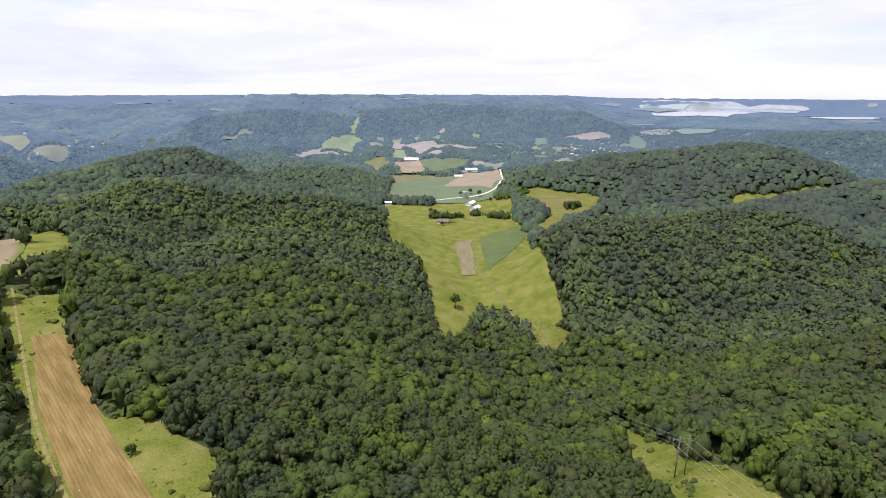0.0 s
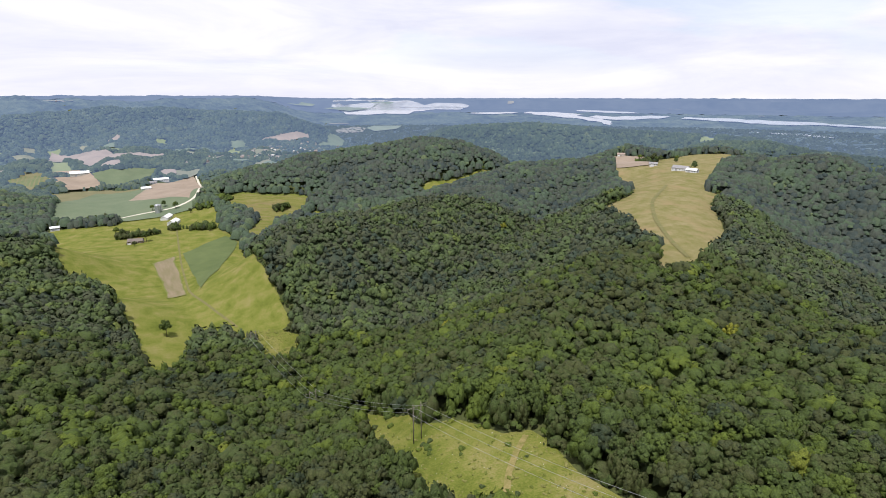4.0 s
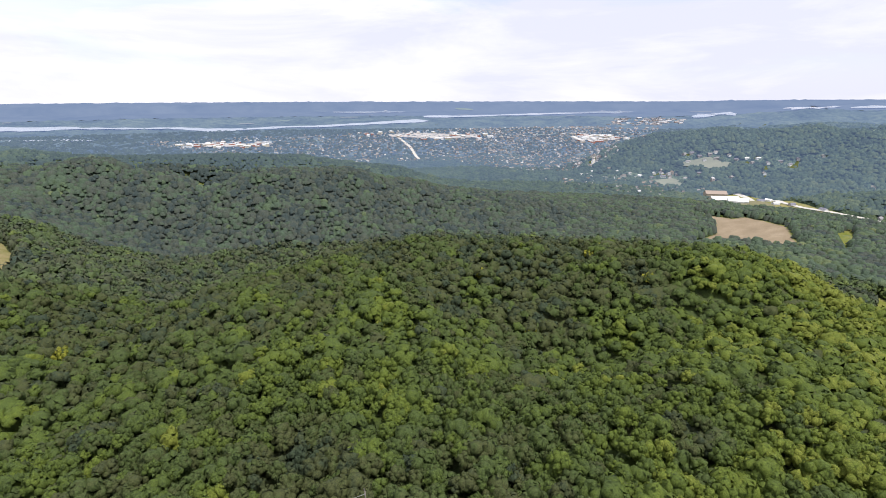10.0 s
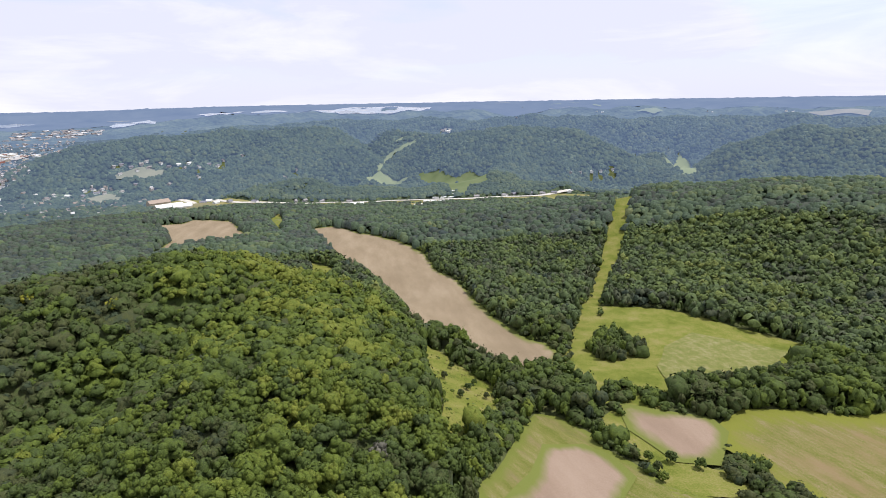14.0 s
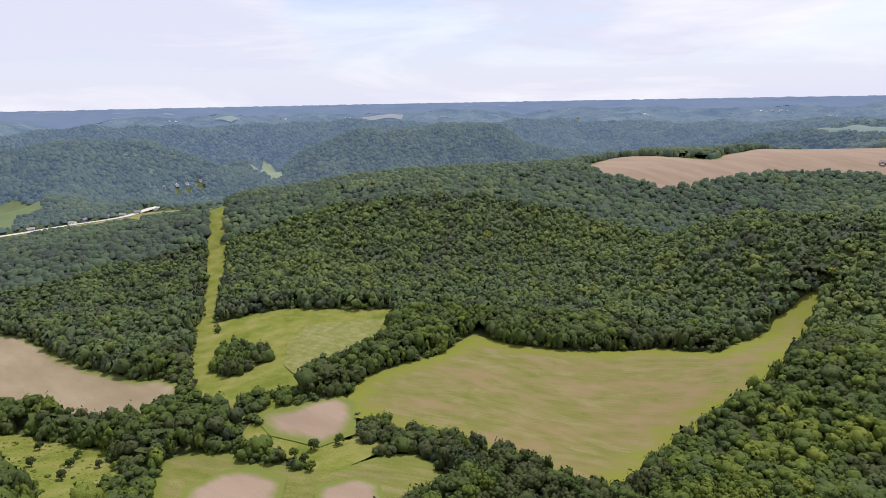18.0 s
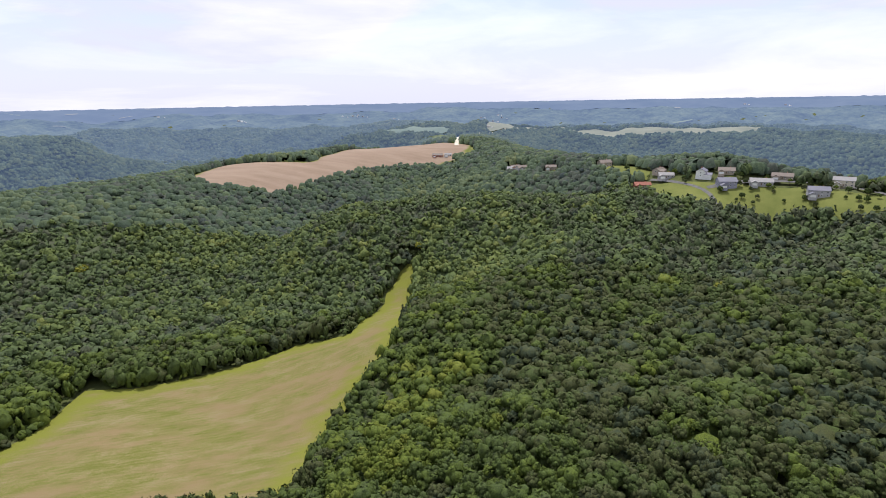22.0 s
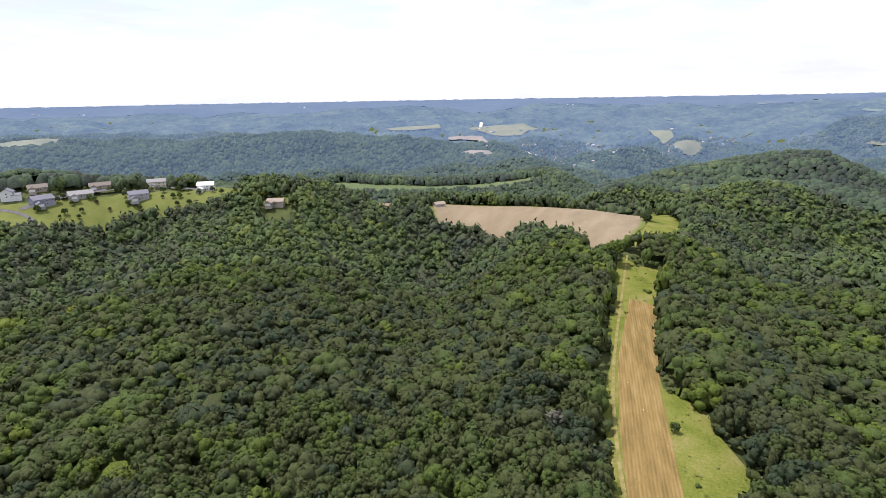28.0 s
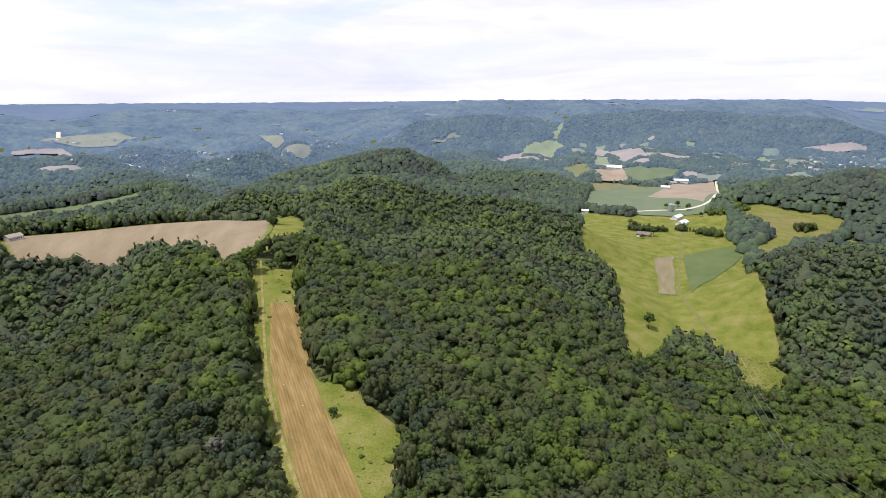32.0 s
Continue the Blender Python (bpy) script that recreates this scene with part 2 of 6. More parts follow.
EARTH = material("forest_floor", [(0.05, 0.062, 0.022), (0.08, 0.095, 0.032), (0.115, 0.122, 0.045)], 9.0, 0.95, 0.3, 0.6)
COVER = {
    "meadow": material("meadow_grass", [(0.096, 0.120, 0.021), (0.140, 0.160, 0.030), (0.184, 0.186, 0.048), (0.24, 0.212, 0.085)], 16.0, 0.95, 0.4, 0.8, grain=0.9, spec=0.04),
    "hay": material("mown_hay", [(0.105, 0.125, 0.026), (0.142, 0.148, 0.036), (0.170, 0.164, 0.052), (0.215, 0.190, 0.09)], 14.0, 0.95, 0.3, 0.6, grain=1.3, spec=0.04, stretch=((0.4, 1.8, 1), 55), rows=(3.6, -55.0, 0.05, 4.0), worn=((0.205, 0.158, 0.088), 40.0), fringe=True),
    "drymeadow": material("half_dry_meadow", [(0.118, 0.132, 0.030), (0.150, 0.148, 0.042), (0.182, 0.162, 0.064), (0.22, 0.185, 0.096)], 12.0, 0.95, 0.3, 0.6, grain=1.4, spec=0.04, stretch=((0.6, 1.5, 1), 52), rows=(3.0, -52.0, 0.10, 2.0), worn=((0.215, 0.158, 0.084), 34.0, 0.45, 0.63), fringe=(0.168, 0.178, 0.034)),
    "dryhay": material("dry_mown_hay", [(0.145, 0.145, 0.045), (0.20, 0.18, 0.075), (0.26, 0.22, 0.115)], 16.0, 0.95, 0.3, 0.7, grain=0.9, spec=0.04, rows=(9.0, 20.0, 0.08, 4.0), worn=((0.27, 0.205, 0.11), 30.0)),
    "crop": material("young_crop", [(0.085, 0.115, 0.042), (0.118, 0.148, 0.054)], 18.0, 0.9, 0.2, 0.6),
    "soil": material("dry_soil", [(0.228, 0.165, 0.118), (0.265, 0.195, 0.142), (0.30, 0.226, 0.168)], 26.0, 0.95, 0.2, 0.7, stretch=((0.7, 3.0, 1), 35), grain=0.6, fringe=True),
    "sparse": material("sparse_plot", [(0.165, 0.15, 0.072), (0.205, 0.172, 0.1), (0.25, 0.202, 0.132)], 10.0, 0.95, 0.2, 0.7, stretch=((0.5, 3.0, 1), 0), grain=0.7, fringe=True),
    "tan": material("ripe_stubble", [(0.205, 0.158, 0.10), (0.245, 0.192, 0.124), (0.295, 0.235, 0.158)], 24.0, 0.95, 0.2, 0.7, stretch=((0.7, 2.6, 1), 35), grain=0.7, fringe=True),
    "stubble": material("stubble_rows", [(0.15, 0.108, 0.038), (0.225, 0.152, 0.055), (0.30, 0.215, 0.09)], 5.0, 0.95, 0.3, 0.4, grain=0.7, stretch=((0.45, 4.0, 1), 44), rows=(1.2, -44.0, 0.2, 1.0)),
    "water": material("river_water", [(0.27, 0.30, 0.35), (0.35, 0.38, 0.43)], 60.0, 0.12, 0.0, 3.0, spec=1.0),
    "paving": material("pale_paving", [(0.3, 0.29, 0.28), (0.46, 0.44, 0.42)], 40.0, 0.9, 0.0, 6.0),
    "concrete": material("road_concrete", [(0.42, 0.4, 0.36), (0.6, 0.57, 0.5)], 14.0, 0.85, 0.1, 1.0),
    "gravel": material("white_gravel", [(0.5, 0.47, 0.38), (0.68, 0.63, 0.52)], 6.0, 0.95, 0.2, 0.5),
    "asphalt": material("asphalt", [(0.09, 0.09, 0.09), (0.17, 0.165, 0.16)], 5.0, 0.9, 0.1, 0.4),
    "track": material("worn_track", [(0.15, 0.15, 0.04), (0.24, 0.2, 0.075), (0.32, 0.26, 0.12)], 3.0, 0.95, 0.2, 0.5),
    "turf": material("track_turf", [(0.13, 0.135, 0.045), (0.19, 0.165, 0.075)], 5.0, 0.95, 0.2, 0.6),
    "verge": material("roadside_grass", [(0.12, 0.14, 0.035), (0.2, 0.19, 0.07), (0.27, 0.23, 0.11)], 18.0, 0.95, 0.2, 0.8),
    "cuthay": material("cut_hay", [(0.12, 0.14, 0.03), (0.165, 0.17, 0.05), (0.235, 0.22, 0.10)], 7.0, 0.9, 0.2, 0.9, grain=1.2, rows=(6.0, -40.0, 0.12, 2.5)),
    "lawn": material("lawn_grass", [(0.11, 0.13, 0.03), (0.165, 0.178, 0.048)], 20.0, 0.9, 0.2, 0.5),
}
# far fields glow blue-grey: haze put into their emission
DISTANCE_HAZE = ((0.17, 0.23, 0.36), 0.46)
COVER["hazy_meadow"] = material("haze_glow_meadow", [(0.13, 0.16, 0.06), (0.185, 0.205, 0.085)], 60.0, 0.95, 0.0, 8.0, glow=DISTANCE_HAZE)
COVER["hazy_hay"] = material("haze_glow_hay", [(0.13, 0.135, 0.08), (0.19, 0.185, 0.115)], 60.0, 0.95, 0.0, 8.0, glow=DISTANCE_HAZE)
COVER["hazy_crop"] = material("haze_glow_crop", [(0.095, 0.128, 0.085), (0.125, 0.155, 0.105)], 60.0, 0.95, 0.0, 8.0, glow=DISTANCE_HAZE)
COVER["hazy_tan"] = COVER["hazy_soil"] = material("haze_glow_soil", [(0.20, 0.165, 0.135), (0.27, 0.22, 0.18)], 60.0, 0.95, 0.0, 8.0, glow=DISTANCE_HAZE)
FARTHEST_HAZE = ((0.18, 0.25, 0.42), 0.62)
COVER["rim_meadow"] = COVER["rim_crop"] = material("haze_glow_far_meadow", [(0.095, 0.12, 0.07), (0.135, 0.155, 0.09)], 60.0, 0.95, 0.0, 8.0, glow=FARTHEST_HAZE)
COVER["rim_hay"] = COVER["rim_soil"] = material("haze_glow_far_hay", [(0.13, 0.125, 0.09), (0.185, 0.17, 0.125)], 60.0, 0.95, 0.0, 8.0, glow=FARTHEST_HAZE)
# duller copies for 900-1500 m: haze mixed into the colour, no emission
COVER["dull_meadow"] = material("haze_muted_meadow", [(0.105, 0.14, 0.062), (0.142, 0.172, 0.086)], 40.0, 0.95, 0.0, 4.0)
COVER["dull_hay"] = material("haze_muted_hay", [(0.15, 0.15, 0.075), (0.205, 0.185, 0.105)], 40.0, 0.95, 0.0, 4.0)
COVER["dull_crop"] = material("haze_muted_crop", [(0.115, 0.15, 0.088), (0.15, 0.182, 0.11)], 40.0, 0.95, 0.0, 4.0)
COVER["dull_soil"] = COVER["dull_tan"] = material("haze_muted_soil", [(0.25, 0.20, 0.15), (0.32, 0.26, 0.2)], 40.0, 0.95, 0.0, 4.0)
# ---- lie of the land ----
EYE_Z = 120.0          # hover height over the knoll


def bearing(az, r):
    """Plan point at a compass bearing and distance from the knoll."""
    a = radians(az)
    return r * math.sin(a), r * math.cos(a)


def ease(a, b, x):
    u = np.clip((np.asarray(x, float) - a) / (b - a), 0, 1)
    return u * u * (3 - 2 * u)


class Waves:
    """Smooth wandering noise from a few fixed sine waves."""

    def __init__(self, seed, size, count=14, spread=2.2):
        g = np.random.RandomState(seed)
        ang, k = g.uniform(0, 2 * math.pi, count), 2 * math.pi / (size * g.uniform(1 / spread, spread, count))
        self.kx, self.ky, self.ph = k * np.cos(ang), k * np.sin(ang), g.uniform(0, 2 * math.pi, count)

    def at(self, x, y):
        out = np.zeros(np.shape(x))
        for a, b, c in zip(self.kx, self.ky, self.ph):
            out += np.sin(a * x + b * y + c)
        return out / math.sqrt(len(self.kx) / 2)


RIDGES = []


def ridge(name, *stations):
    """A wooded ridge: stations of bearing, distance, crest height, half width."""
    RIDGES.append([(*bearing(a, r), z, w) for a, r, z, w in stations])


ridge("knoll", (0, 0, 0, 135), (90, 120, 0, 150), (85, 300, 0, 170), (98, 390, 0, 160), (115, 390, 2, 140), (127, 390, 8, 110), (138, 400, -22, 80))
ridge("knoll_east", (90, 60, 0, 130), (132, 220, 2, 95), (138, 390, -22, 75))
ridge("strip_ridge", (0, 0, 0, 140), (322, 200, 0, 130), (320, 420, 2, 130), (315, 560, 3, 130), (303, 600, -1, 120), (293, 610, 2, 110), (284, 590, 13, 110))
ridge("house_ridge", (284, 590, 14, 110), (277, 655, 25, 110), (270, 700, 27, 120), (262, 740, 28, 120), (254, 780, 28, 130), (248, 880, 20, 160), (240, 1200, 12, 200), (237, 1700, 6, 260))
ridge("house_spur", (262, 730, 24, 130), (258, 560, 0, 130), (252, 420, -16, 130), (240, 330, -26, 120))
ridge("ravine_head", (258, 600, 0, 140), (238, 640, -4, 150), (228, 620, -10, 110))
ridge("back_slope", (0, 0, 0, 135), (270, 250, -14, 180), (276, 450, -10, 170), (283, 580, 6, 130))
ridge("field_hill", (238, 1290, 18, 220), (227, 1110, 25, 200), (222, 1020, 18, 200), (216, 960, 21, 190), (210, 880, 11, 180), (197, 810, 9, 180), (188, 800, 4, 170), (178, 820, -20, 150), (168, 860, -58, 140))
ridge("swath_shoulder", (178, 820, -22, 140), (158, 830, -62, 120), (148, 900, -84, 110))
ridge("farm_ridge", (60, 100, 0, 140), (48, 230, -10, 120), (55, 430, 0, 120), (54, 700, 4, 140), (56, 950, 4, 170), (58, 1300, 2, 180), (60, 1650, -4, 200), (48, 1750, 4, 200), (40, 1750, 22, 180), (33, 1800, 8, 180))
ridge("valley_spur", (50, 1000, 0, 150), (41, 920, -3, 120), (34, 760, -14, 110), (26, 640, -29, 100), (18, 565, -19, 95), (11, 545, -62, 75))
ridge("north_hill", (50.0, 1250, 0, 130), (40.3, 1180, -66, 80), (36.5, 1150, -30, 100), (34.4, 1140, -3, 110), (31.9, 1120, 16, 120), (28.9, 1110, 21, 140), (25.1, 1100, 11, 130), (22.0, 1090, 3, 140), (18.0, 1080, -4, 120), (13.1, 1100, -27, 120), (8.0, 1120, -57, 100))
ridge("west_hill", (320.6, 720, 1, 110), (325.5, 840, 5, 120), (330.0, 900, 16, 110), (334.3, 940, 25, 120), (336.9, 960, 9, 90), (338.5, 1000, -26, 80))
ridge("west_spur", (320, 420, 2, 120), (326, 620, -4, 105), (331.1, 700, 9, 110), (334.9, 740, 6, 120), (339.4, 740, -6, 110), (343.7, 730, -12, 100), (347.6, 710, -21, 90), (350.8, 700, -31, 80), (352.8, 690, -49, 65), (354.6, 640, -66, 60))
ridge("near_west", (0, 0, 0, 140), (338, 260, -18, 130), (341, 480, -14, 100))
ridge("town_spur", (60, 960, 6, 150), (66, 950, 22, 120), (70, 900, 6, 110), (75, 880, -26, 90), (81, 850, 4, 110), (88, 880, -2, 120), (94, 910, -26, 120), (102, 950, -54, 130), (112, 1000, -80, 130))
ridge("town_spur_back", (62, 1350, 2, 140), (70, 1300, -10, 120), (77, 1320, -14, 120), (84, 1400, -30, 120), (92, 1500, -70, 130))
ridge("cross_hill", (117, 2350, -120, 200), (124, 2420, -40, 220), (131, 2450, 6, 240), (144, 2480, 32, 240), (160, 2480, 34, 230), (176, 2480, 32, 220), (192, 2500, 30, 220), (208, 2500, 14, 320))
ridge("town_end", (115.3, 2050, -137, 110), (116.9, 2050, -76, 130), (118.9, 2050, -37, 160), (121.0, 2050, -13, 180), (125.4, 2050, 8, 190), (130, 2050, 12, 190), (141, 2080, 26, 200), (144, 1850, -30, 140), (146, 1700, -85, 100))
ridge("slope_hill", (150, 2100, 0, 150), (154.3, 1900, -20, 150), (160.5, 1880, 18, 190), (166.2, 1880, 6, 170), (171.8, 1860, -74, 120), (175, 1840, -115, 90))
ridge("south_hill", (181.5, 1880, -95, 90), (183.2, 1880, -42, 120), (186.5, 1900, 10, 150), (193, 1920, 30, 190), (200, 2050, 18, 200))
ridge("west_upland", (208, 2500, 10, 380), (225, 2300, 8, 300), (237, 2000, 24, 260), (250, 2050, 14, 240), (265, 2000, 8, 240), (276, 2100, -20, 220))
ridge("mid_upland", (262.1, 1800, -10, 200), (266.6, 1780, -9, 200), (271.8, 1760, -2, 200), (279.1, 1740, -2, 200), (289.9, 1720, -2, 200), (295.7, 1690, -6, 190), (301.6, 1650, -28, 180), (306.3, 1600, -52, 150), (312.7, 1500, -77, 130))
ridge("green_bench", (282.9, 1120, -47, 110), (286.6, 1120, -52, 110), (289.8, 1130, -44, 110), (297.8, 1150, -59, 110), (302.9, 1170, -62, 110), (307.2, 1190, -57, 110), (310.6, 1190, -45, 110))
ridge("far_north", (345.4, 2480, 22, 120), (349.0, 2450, 27, 130), (351.5, 2450, 7, 110), (354.0, 2420, 41, 140), (358.0, 2500, 49, 160), (7.9, 2520, 50, 160), (14.9, 2560, 54, 150), (17.8, 2580, 52, 110), (19.5, 2600, 16, 70))
ridge("far_west", (255, 2450, -10, 260), (268, 2450, 0, 240), (279, 2450, -20, 220), (288, 2400, -70, 200))
ridge("west_back", (338.4, 1350, -41, 110), (342.3, 1330, -37, 110), (346.4, 1300, -45, 110), (349.5, 1260, -56, 100), (352.4, 1230, -76, 90), (354.7, 1200, -107, 70))
ridge("west_toe", (338, 480, -16, 90), (344.4, 520, -26, 90), (350.3, 530, -44, 80), (354.5, 520, -51, 70), (357.6, 510, -61, 60), (359.2, 470, -72, 45))
ridge("west_cut_hill", (338.0, 2350, 18, 150), (342.7, 2380, 31, 140), (346.4, 2380, 27, 120), (349.7, 2350, -9, 90))
FLOOR_LO, ROLL = Waves(3, 700), Waves(5, 130)
PLAIN_R, RIM_R = 2500.0, 4880.0


def floor_z(x, y):
    """Valley floors, falling away from the knoll to the river plain."""
    r = np.hypot(x, y)
    az = np.degrees(np.arctan2(x, y)) % 360
    side = np.exp(-(((az - 190 + 180) % 360 - 180) / 45) ** 2)
    near = -84 + 34 * side * (1 - ease(250, 900, r)) + 20 * (1 - ease(60, 260, r))
    north = np.exp(-(((az - 2 + 180) % 360 - 180) / 22) ** 2)       # the farm valley floor is held up to fit the camera's view
    return near + 28 * north * ease(1350, 2250, r) - (1 - north) * 38 * ease(700, 1700, r) - 46 * ease(1500, 2500, r) * (1 - 0.8 * north) * (0.35 + 0.65 * np.exp(-(((az - 70 + 180) % 360 - 180) / 62) ** 2)) + 3 * FLOOR_LO.at(x, y)


def upland(x, y):
    """How far a bearing looks over the wooded upland (1) or the river plain (0)."""
    az = (np.degrees(np.arctan2(x, y)) + 180) % 360 - 180
    return 1 - ease(12, 19, az) * (1 - ease(118, 136, az))


HILLS_A, HILLS_B, HILLS_C = Waves(11, 900, 18), Waves(12, 330, 18), Waves(13, 120, 14)


def ground(x, y):
    x, y = np.asarray(x, float), np.asarray(y, float)
    r = np.hypot(x, y)
    lo = floor_z(x, y)
    acc = np.zeros(x.shape)
    for line in RIDGES:
        best = np.zeros(x.shape)
        for (ax, ay, az_, aw), (bx, by, bz, bw) in zip(line, line[1:]):
            dx, dy = bx - ax, by - ay
            u = np.clip(((x - ax) * dx + (y - ay) * dy) / (dx * dx + dy * dy), 0, 1)
            d = np.hypot(x - ax - u * dx, y - ay - u * dy) / (aw + u * (bw - aw))
            best = np.maximum(best, np.maximum(az_ + u * (bz - az_) - lo, 0) * np.exp(-0.9 * d ** 2.3))
        acc += best ** 7
    rise = acc ** (1 / 7)
    rough = 6 + 15 * (1 - np.clip(rise / 130, 0, 1)) * (1 - 0.75 * np.exp(-((((np.degrees(np.arctan2(x, y)) - 2 + 180) % 360) - 180) / 16) ** 2))
    z = lo + rise + (rough * HILLS_B.at(x, y) + 3 * HILLS_C.at(x, y)) * ease(1200, 1700, r) * upland(x, y) + 0.5 * ROLL.at(x, y) * ease(150, 500, r)
    # beyond the plain's edge distance is compressed, shaped to the camera's elevation angles
    up = upland(x, y)
    s = np.clip((r - PLAIN_R) / (RIM_R - PLAIN_R), 0, 1)
    el_plain = -6.3 + 4.75 * (1 - (1 - np.clip(s / 0.82, 0, 1)) ** 1.6) + 0.72 * ease(0.82, 0.87, s) + 0.27 * ease(0.88, 1.0, s)
    bank = np.exp(-((((np.degrees(np.arctan2(x, y)) - 356 + 180) % 360) - 180) / 21) ** 4)
    el_up = -4.3 + 2.75 * bank + (3.92 - 2.67 * bank) * (1 - (1 - s) ** 1.5)
    hills = (0.55 * HILLS_A.at(x, y) + 0.42 * HILLS_B.at(x, y)) * np.clip(1.1 - 1.1 * s, 0, 1) * ease(0, 0.2, s) * (1 - ease(0.8, 1.0, s))
    el = el_plain + up * (el_up - el_plain) + hills * (0.06 + 0.94 * up) * 0.62
    far = EYE_Z + r * np.tan(np.radians(el))
    k = ease(2380, 2800, r)
    return np.where(r > 2380, z * (1 - k) + np.maximum(far, -400) * k, z)


def inside(x, y, poly):
    """Which plan points lie within an outline."""
    x, y = np.asarray(x, float), np.asarray(y, float)
    hit = np.zeros(x.shape, bool)
    px, py = zip(*poly)
    if not len(x):
        return hit
    j = len(poly) - 1
    for i in range(len(poly)):
        if py[i] != py[j]:
            hit ^= ((py[i] > y) != (py[j] > y)) & (x < (px[j] - px[i]) * (y - py[i]) / (py[j] - py[i]) + px[i])
        j = i
    return hit


# ---- open land among the woods: plan outlines in metres ----
FIELDS = []


def field(name, cover, *outline):
    FIELDS.append((name, cover, outline))


field("valley_meadow", "meadow", (-130, 996), (-78, 1009), (-18, 974), (25, 1061), (134, 990), (127, 859), (132, 757), (106, 536), (108, 500), (109, 473), (111, 435), (101, 429), (77, 432), (64, 443), (52.8, 458.8), (37.4, 462.7), (28.3, 451.5), (23.3, 420.3), (5.3, 370.1), (-1.1, 363.5), (-6.4, 465.4), (-15.4, 506.1), (-28.7, 610.5), (-60.3, 637), (-66.9, 657.4), (-91, 874))
field("cove_meadow", "meadow", (77, 442), (93, 439), (112, 419), (104, 394), (82.2, 391.8), (75.2, 402.4))
field("crop_triangle", "crop", (57, 753), (120, 811), (129, 771), (55, 569))
field("brown_plot", "sparse", (19.3, 716.9), (49, 748), (41, 562.8), (23.4, 572.9))
field("terrace_field", "hay", (145, 1021.8), (182.2, 1003.7), (235.7, 956.7), (282, 918), (257, 881), (203, 847), (178, 794), (159, 769), (145, 780), (145, 828), (182, 872), (177, 937), (144, 984))
field("terrace_tip", "meadow", (248, 861), (275, 874), (292, 860), (273, 846))
field("north_tan_field", "soil", (-139, 1528), (-58, 1568), (-35, 1469), (-101, 1430))
field("north_crop", "crop", (-56, 1560), (87, 1589), (54, 1490), (-32, 1470))
field("north_tan_field_two", "soil", (9, 1218), (56, 1436), (165, 1541), (164, 1304), (104.1, 1068.8))
field("north_green_field", "hay", (-134, 1415), (-27, 1465), (53, 1423), (7, 1207), (-45, 1124), (-97.7, 1190.7))
field("cut_meadow", "meadow", (-450, 2019), (-428, 2101), (-396, 2226), (-350, 2265), (-286, 2181), (-327, 2145), (-315, 1835))
field("cut_soil", "soil", (-535, 1884), (-509, 2011), (-438, 2031), (-391, 1801), (-327, 1812), (-329, 1776), (-445, 1767))
field("power_cut", "meadow", (-376, 2245), (-367, 2343), (-362, 2575), (-350, 2576), (-337, 2321), (-351, 2269))
field("far_tan", "soil", (-209, 1842), (-181, 2226), (-43, 2034), (53, 1860), (127, 1810), (100, 1769), (-8, 1682), (-105, 1856))
field("knoll_cut", "hay", (-284.8, 1181.3), (-219.9, 1111.4), (-256.8, 1115.3))
field("gap_meadow", "meadow", (473, 856), (523, 851), (575, 858), (639, 874), (519, 710), (489, 731), (460, 749), (425, 770))
field("ridge_hayfield", "dryhay", (916, 817.6), (946, 745), (1064, 634), (1111, 625), (787, 491), (635, 408), (645, 387), (567, 355), (526, 322), (481, 284), (409, 244), (326, 215), (310, 224), (358, 266), (400, 323), (479, 442), (544, 447), (721, 637))
field("ridge_tan", "soil", (913.1, 820.6), (946, 745), (769, 599), (718, 628))
field("hilltop_meadow", "meadow", (2652, 1812), (2661, 1740), (1350, 862), (1333, 895))
field("spur_meadow", "hay", (1192, 516), (1167, 461), (1170, 348), (1175, 302), (1157, 319), (840, 312))
field("line_clearing", "meadow", (109, 183), (114, 175), (117, 148), (126, 142), (126, 131), (120, 110), (121, 86), (119, 74), (114, 68), (89, 83), (70, 137), (76, 138), (80, 159), (84, 203), (100, 272), (104, 229))
field("south_tan", "tan", (921, -623), (868, -674), (883, -708), (794, -721), (627, -609), (624, -559), (670, -529), (661, -447), (748, -552), (819, -602))
field("long_tan", "tan", (594, -704), (565, -731), (513, -709), (397, -661), (332, -619), (277, -553), (232, -517), (186, -461), (158, -424), (123, -392), (83, -358), (78, -324), (94, -305), (129, -331), (164, -361), (197, -348), (267, -432), (341, -506), (432, -559))
field("pasture", "meadow", (171, -320), (154, -317), (129, -298), (104, -282), (89, -247), (91, -213), (82, -179), (86, -166), (112, -228), (147, -274))
field("pasture_two", "meadow", (451, -528), (416, -521), (374, -486), (252, -315), (404, -478))
field("strip_meadow", "meadow", (728, -743), (785, -845), (590, -644), (599, -637))
field("swath", "meadow", (162, -1281), (85, -812), (80, -677), (76, -587), (74, -493), (73, -474), (62, -428), (70, -364), (78, -333), (77, -364), (84, -429), (92, -533), (103, -682))
field("south_meadow", "meadow", (73, -471), (37, -476), (1, -473), (-37, -453), (-63, -444), (-81, -434), (-71, -404), (-49, -357), (-30, -343), (3, -324), (8, -283), (21, -282), (41, -287), (75, -328), (70, -366), (63, -428))
field("bare_patch", "soil", (32, -291), (12, -289), (-17, -291), (-25, -279), (-21, -245), (-2, -239), (10, -251), (22, -262))
field("cut_hay", "cuthay", (13, -390), (-4, -427), (-67, -413), (-45, -359), (-17, -338), (3, -324), (15, -352))
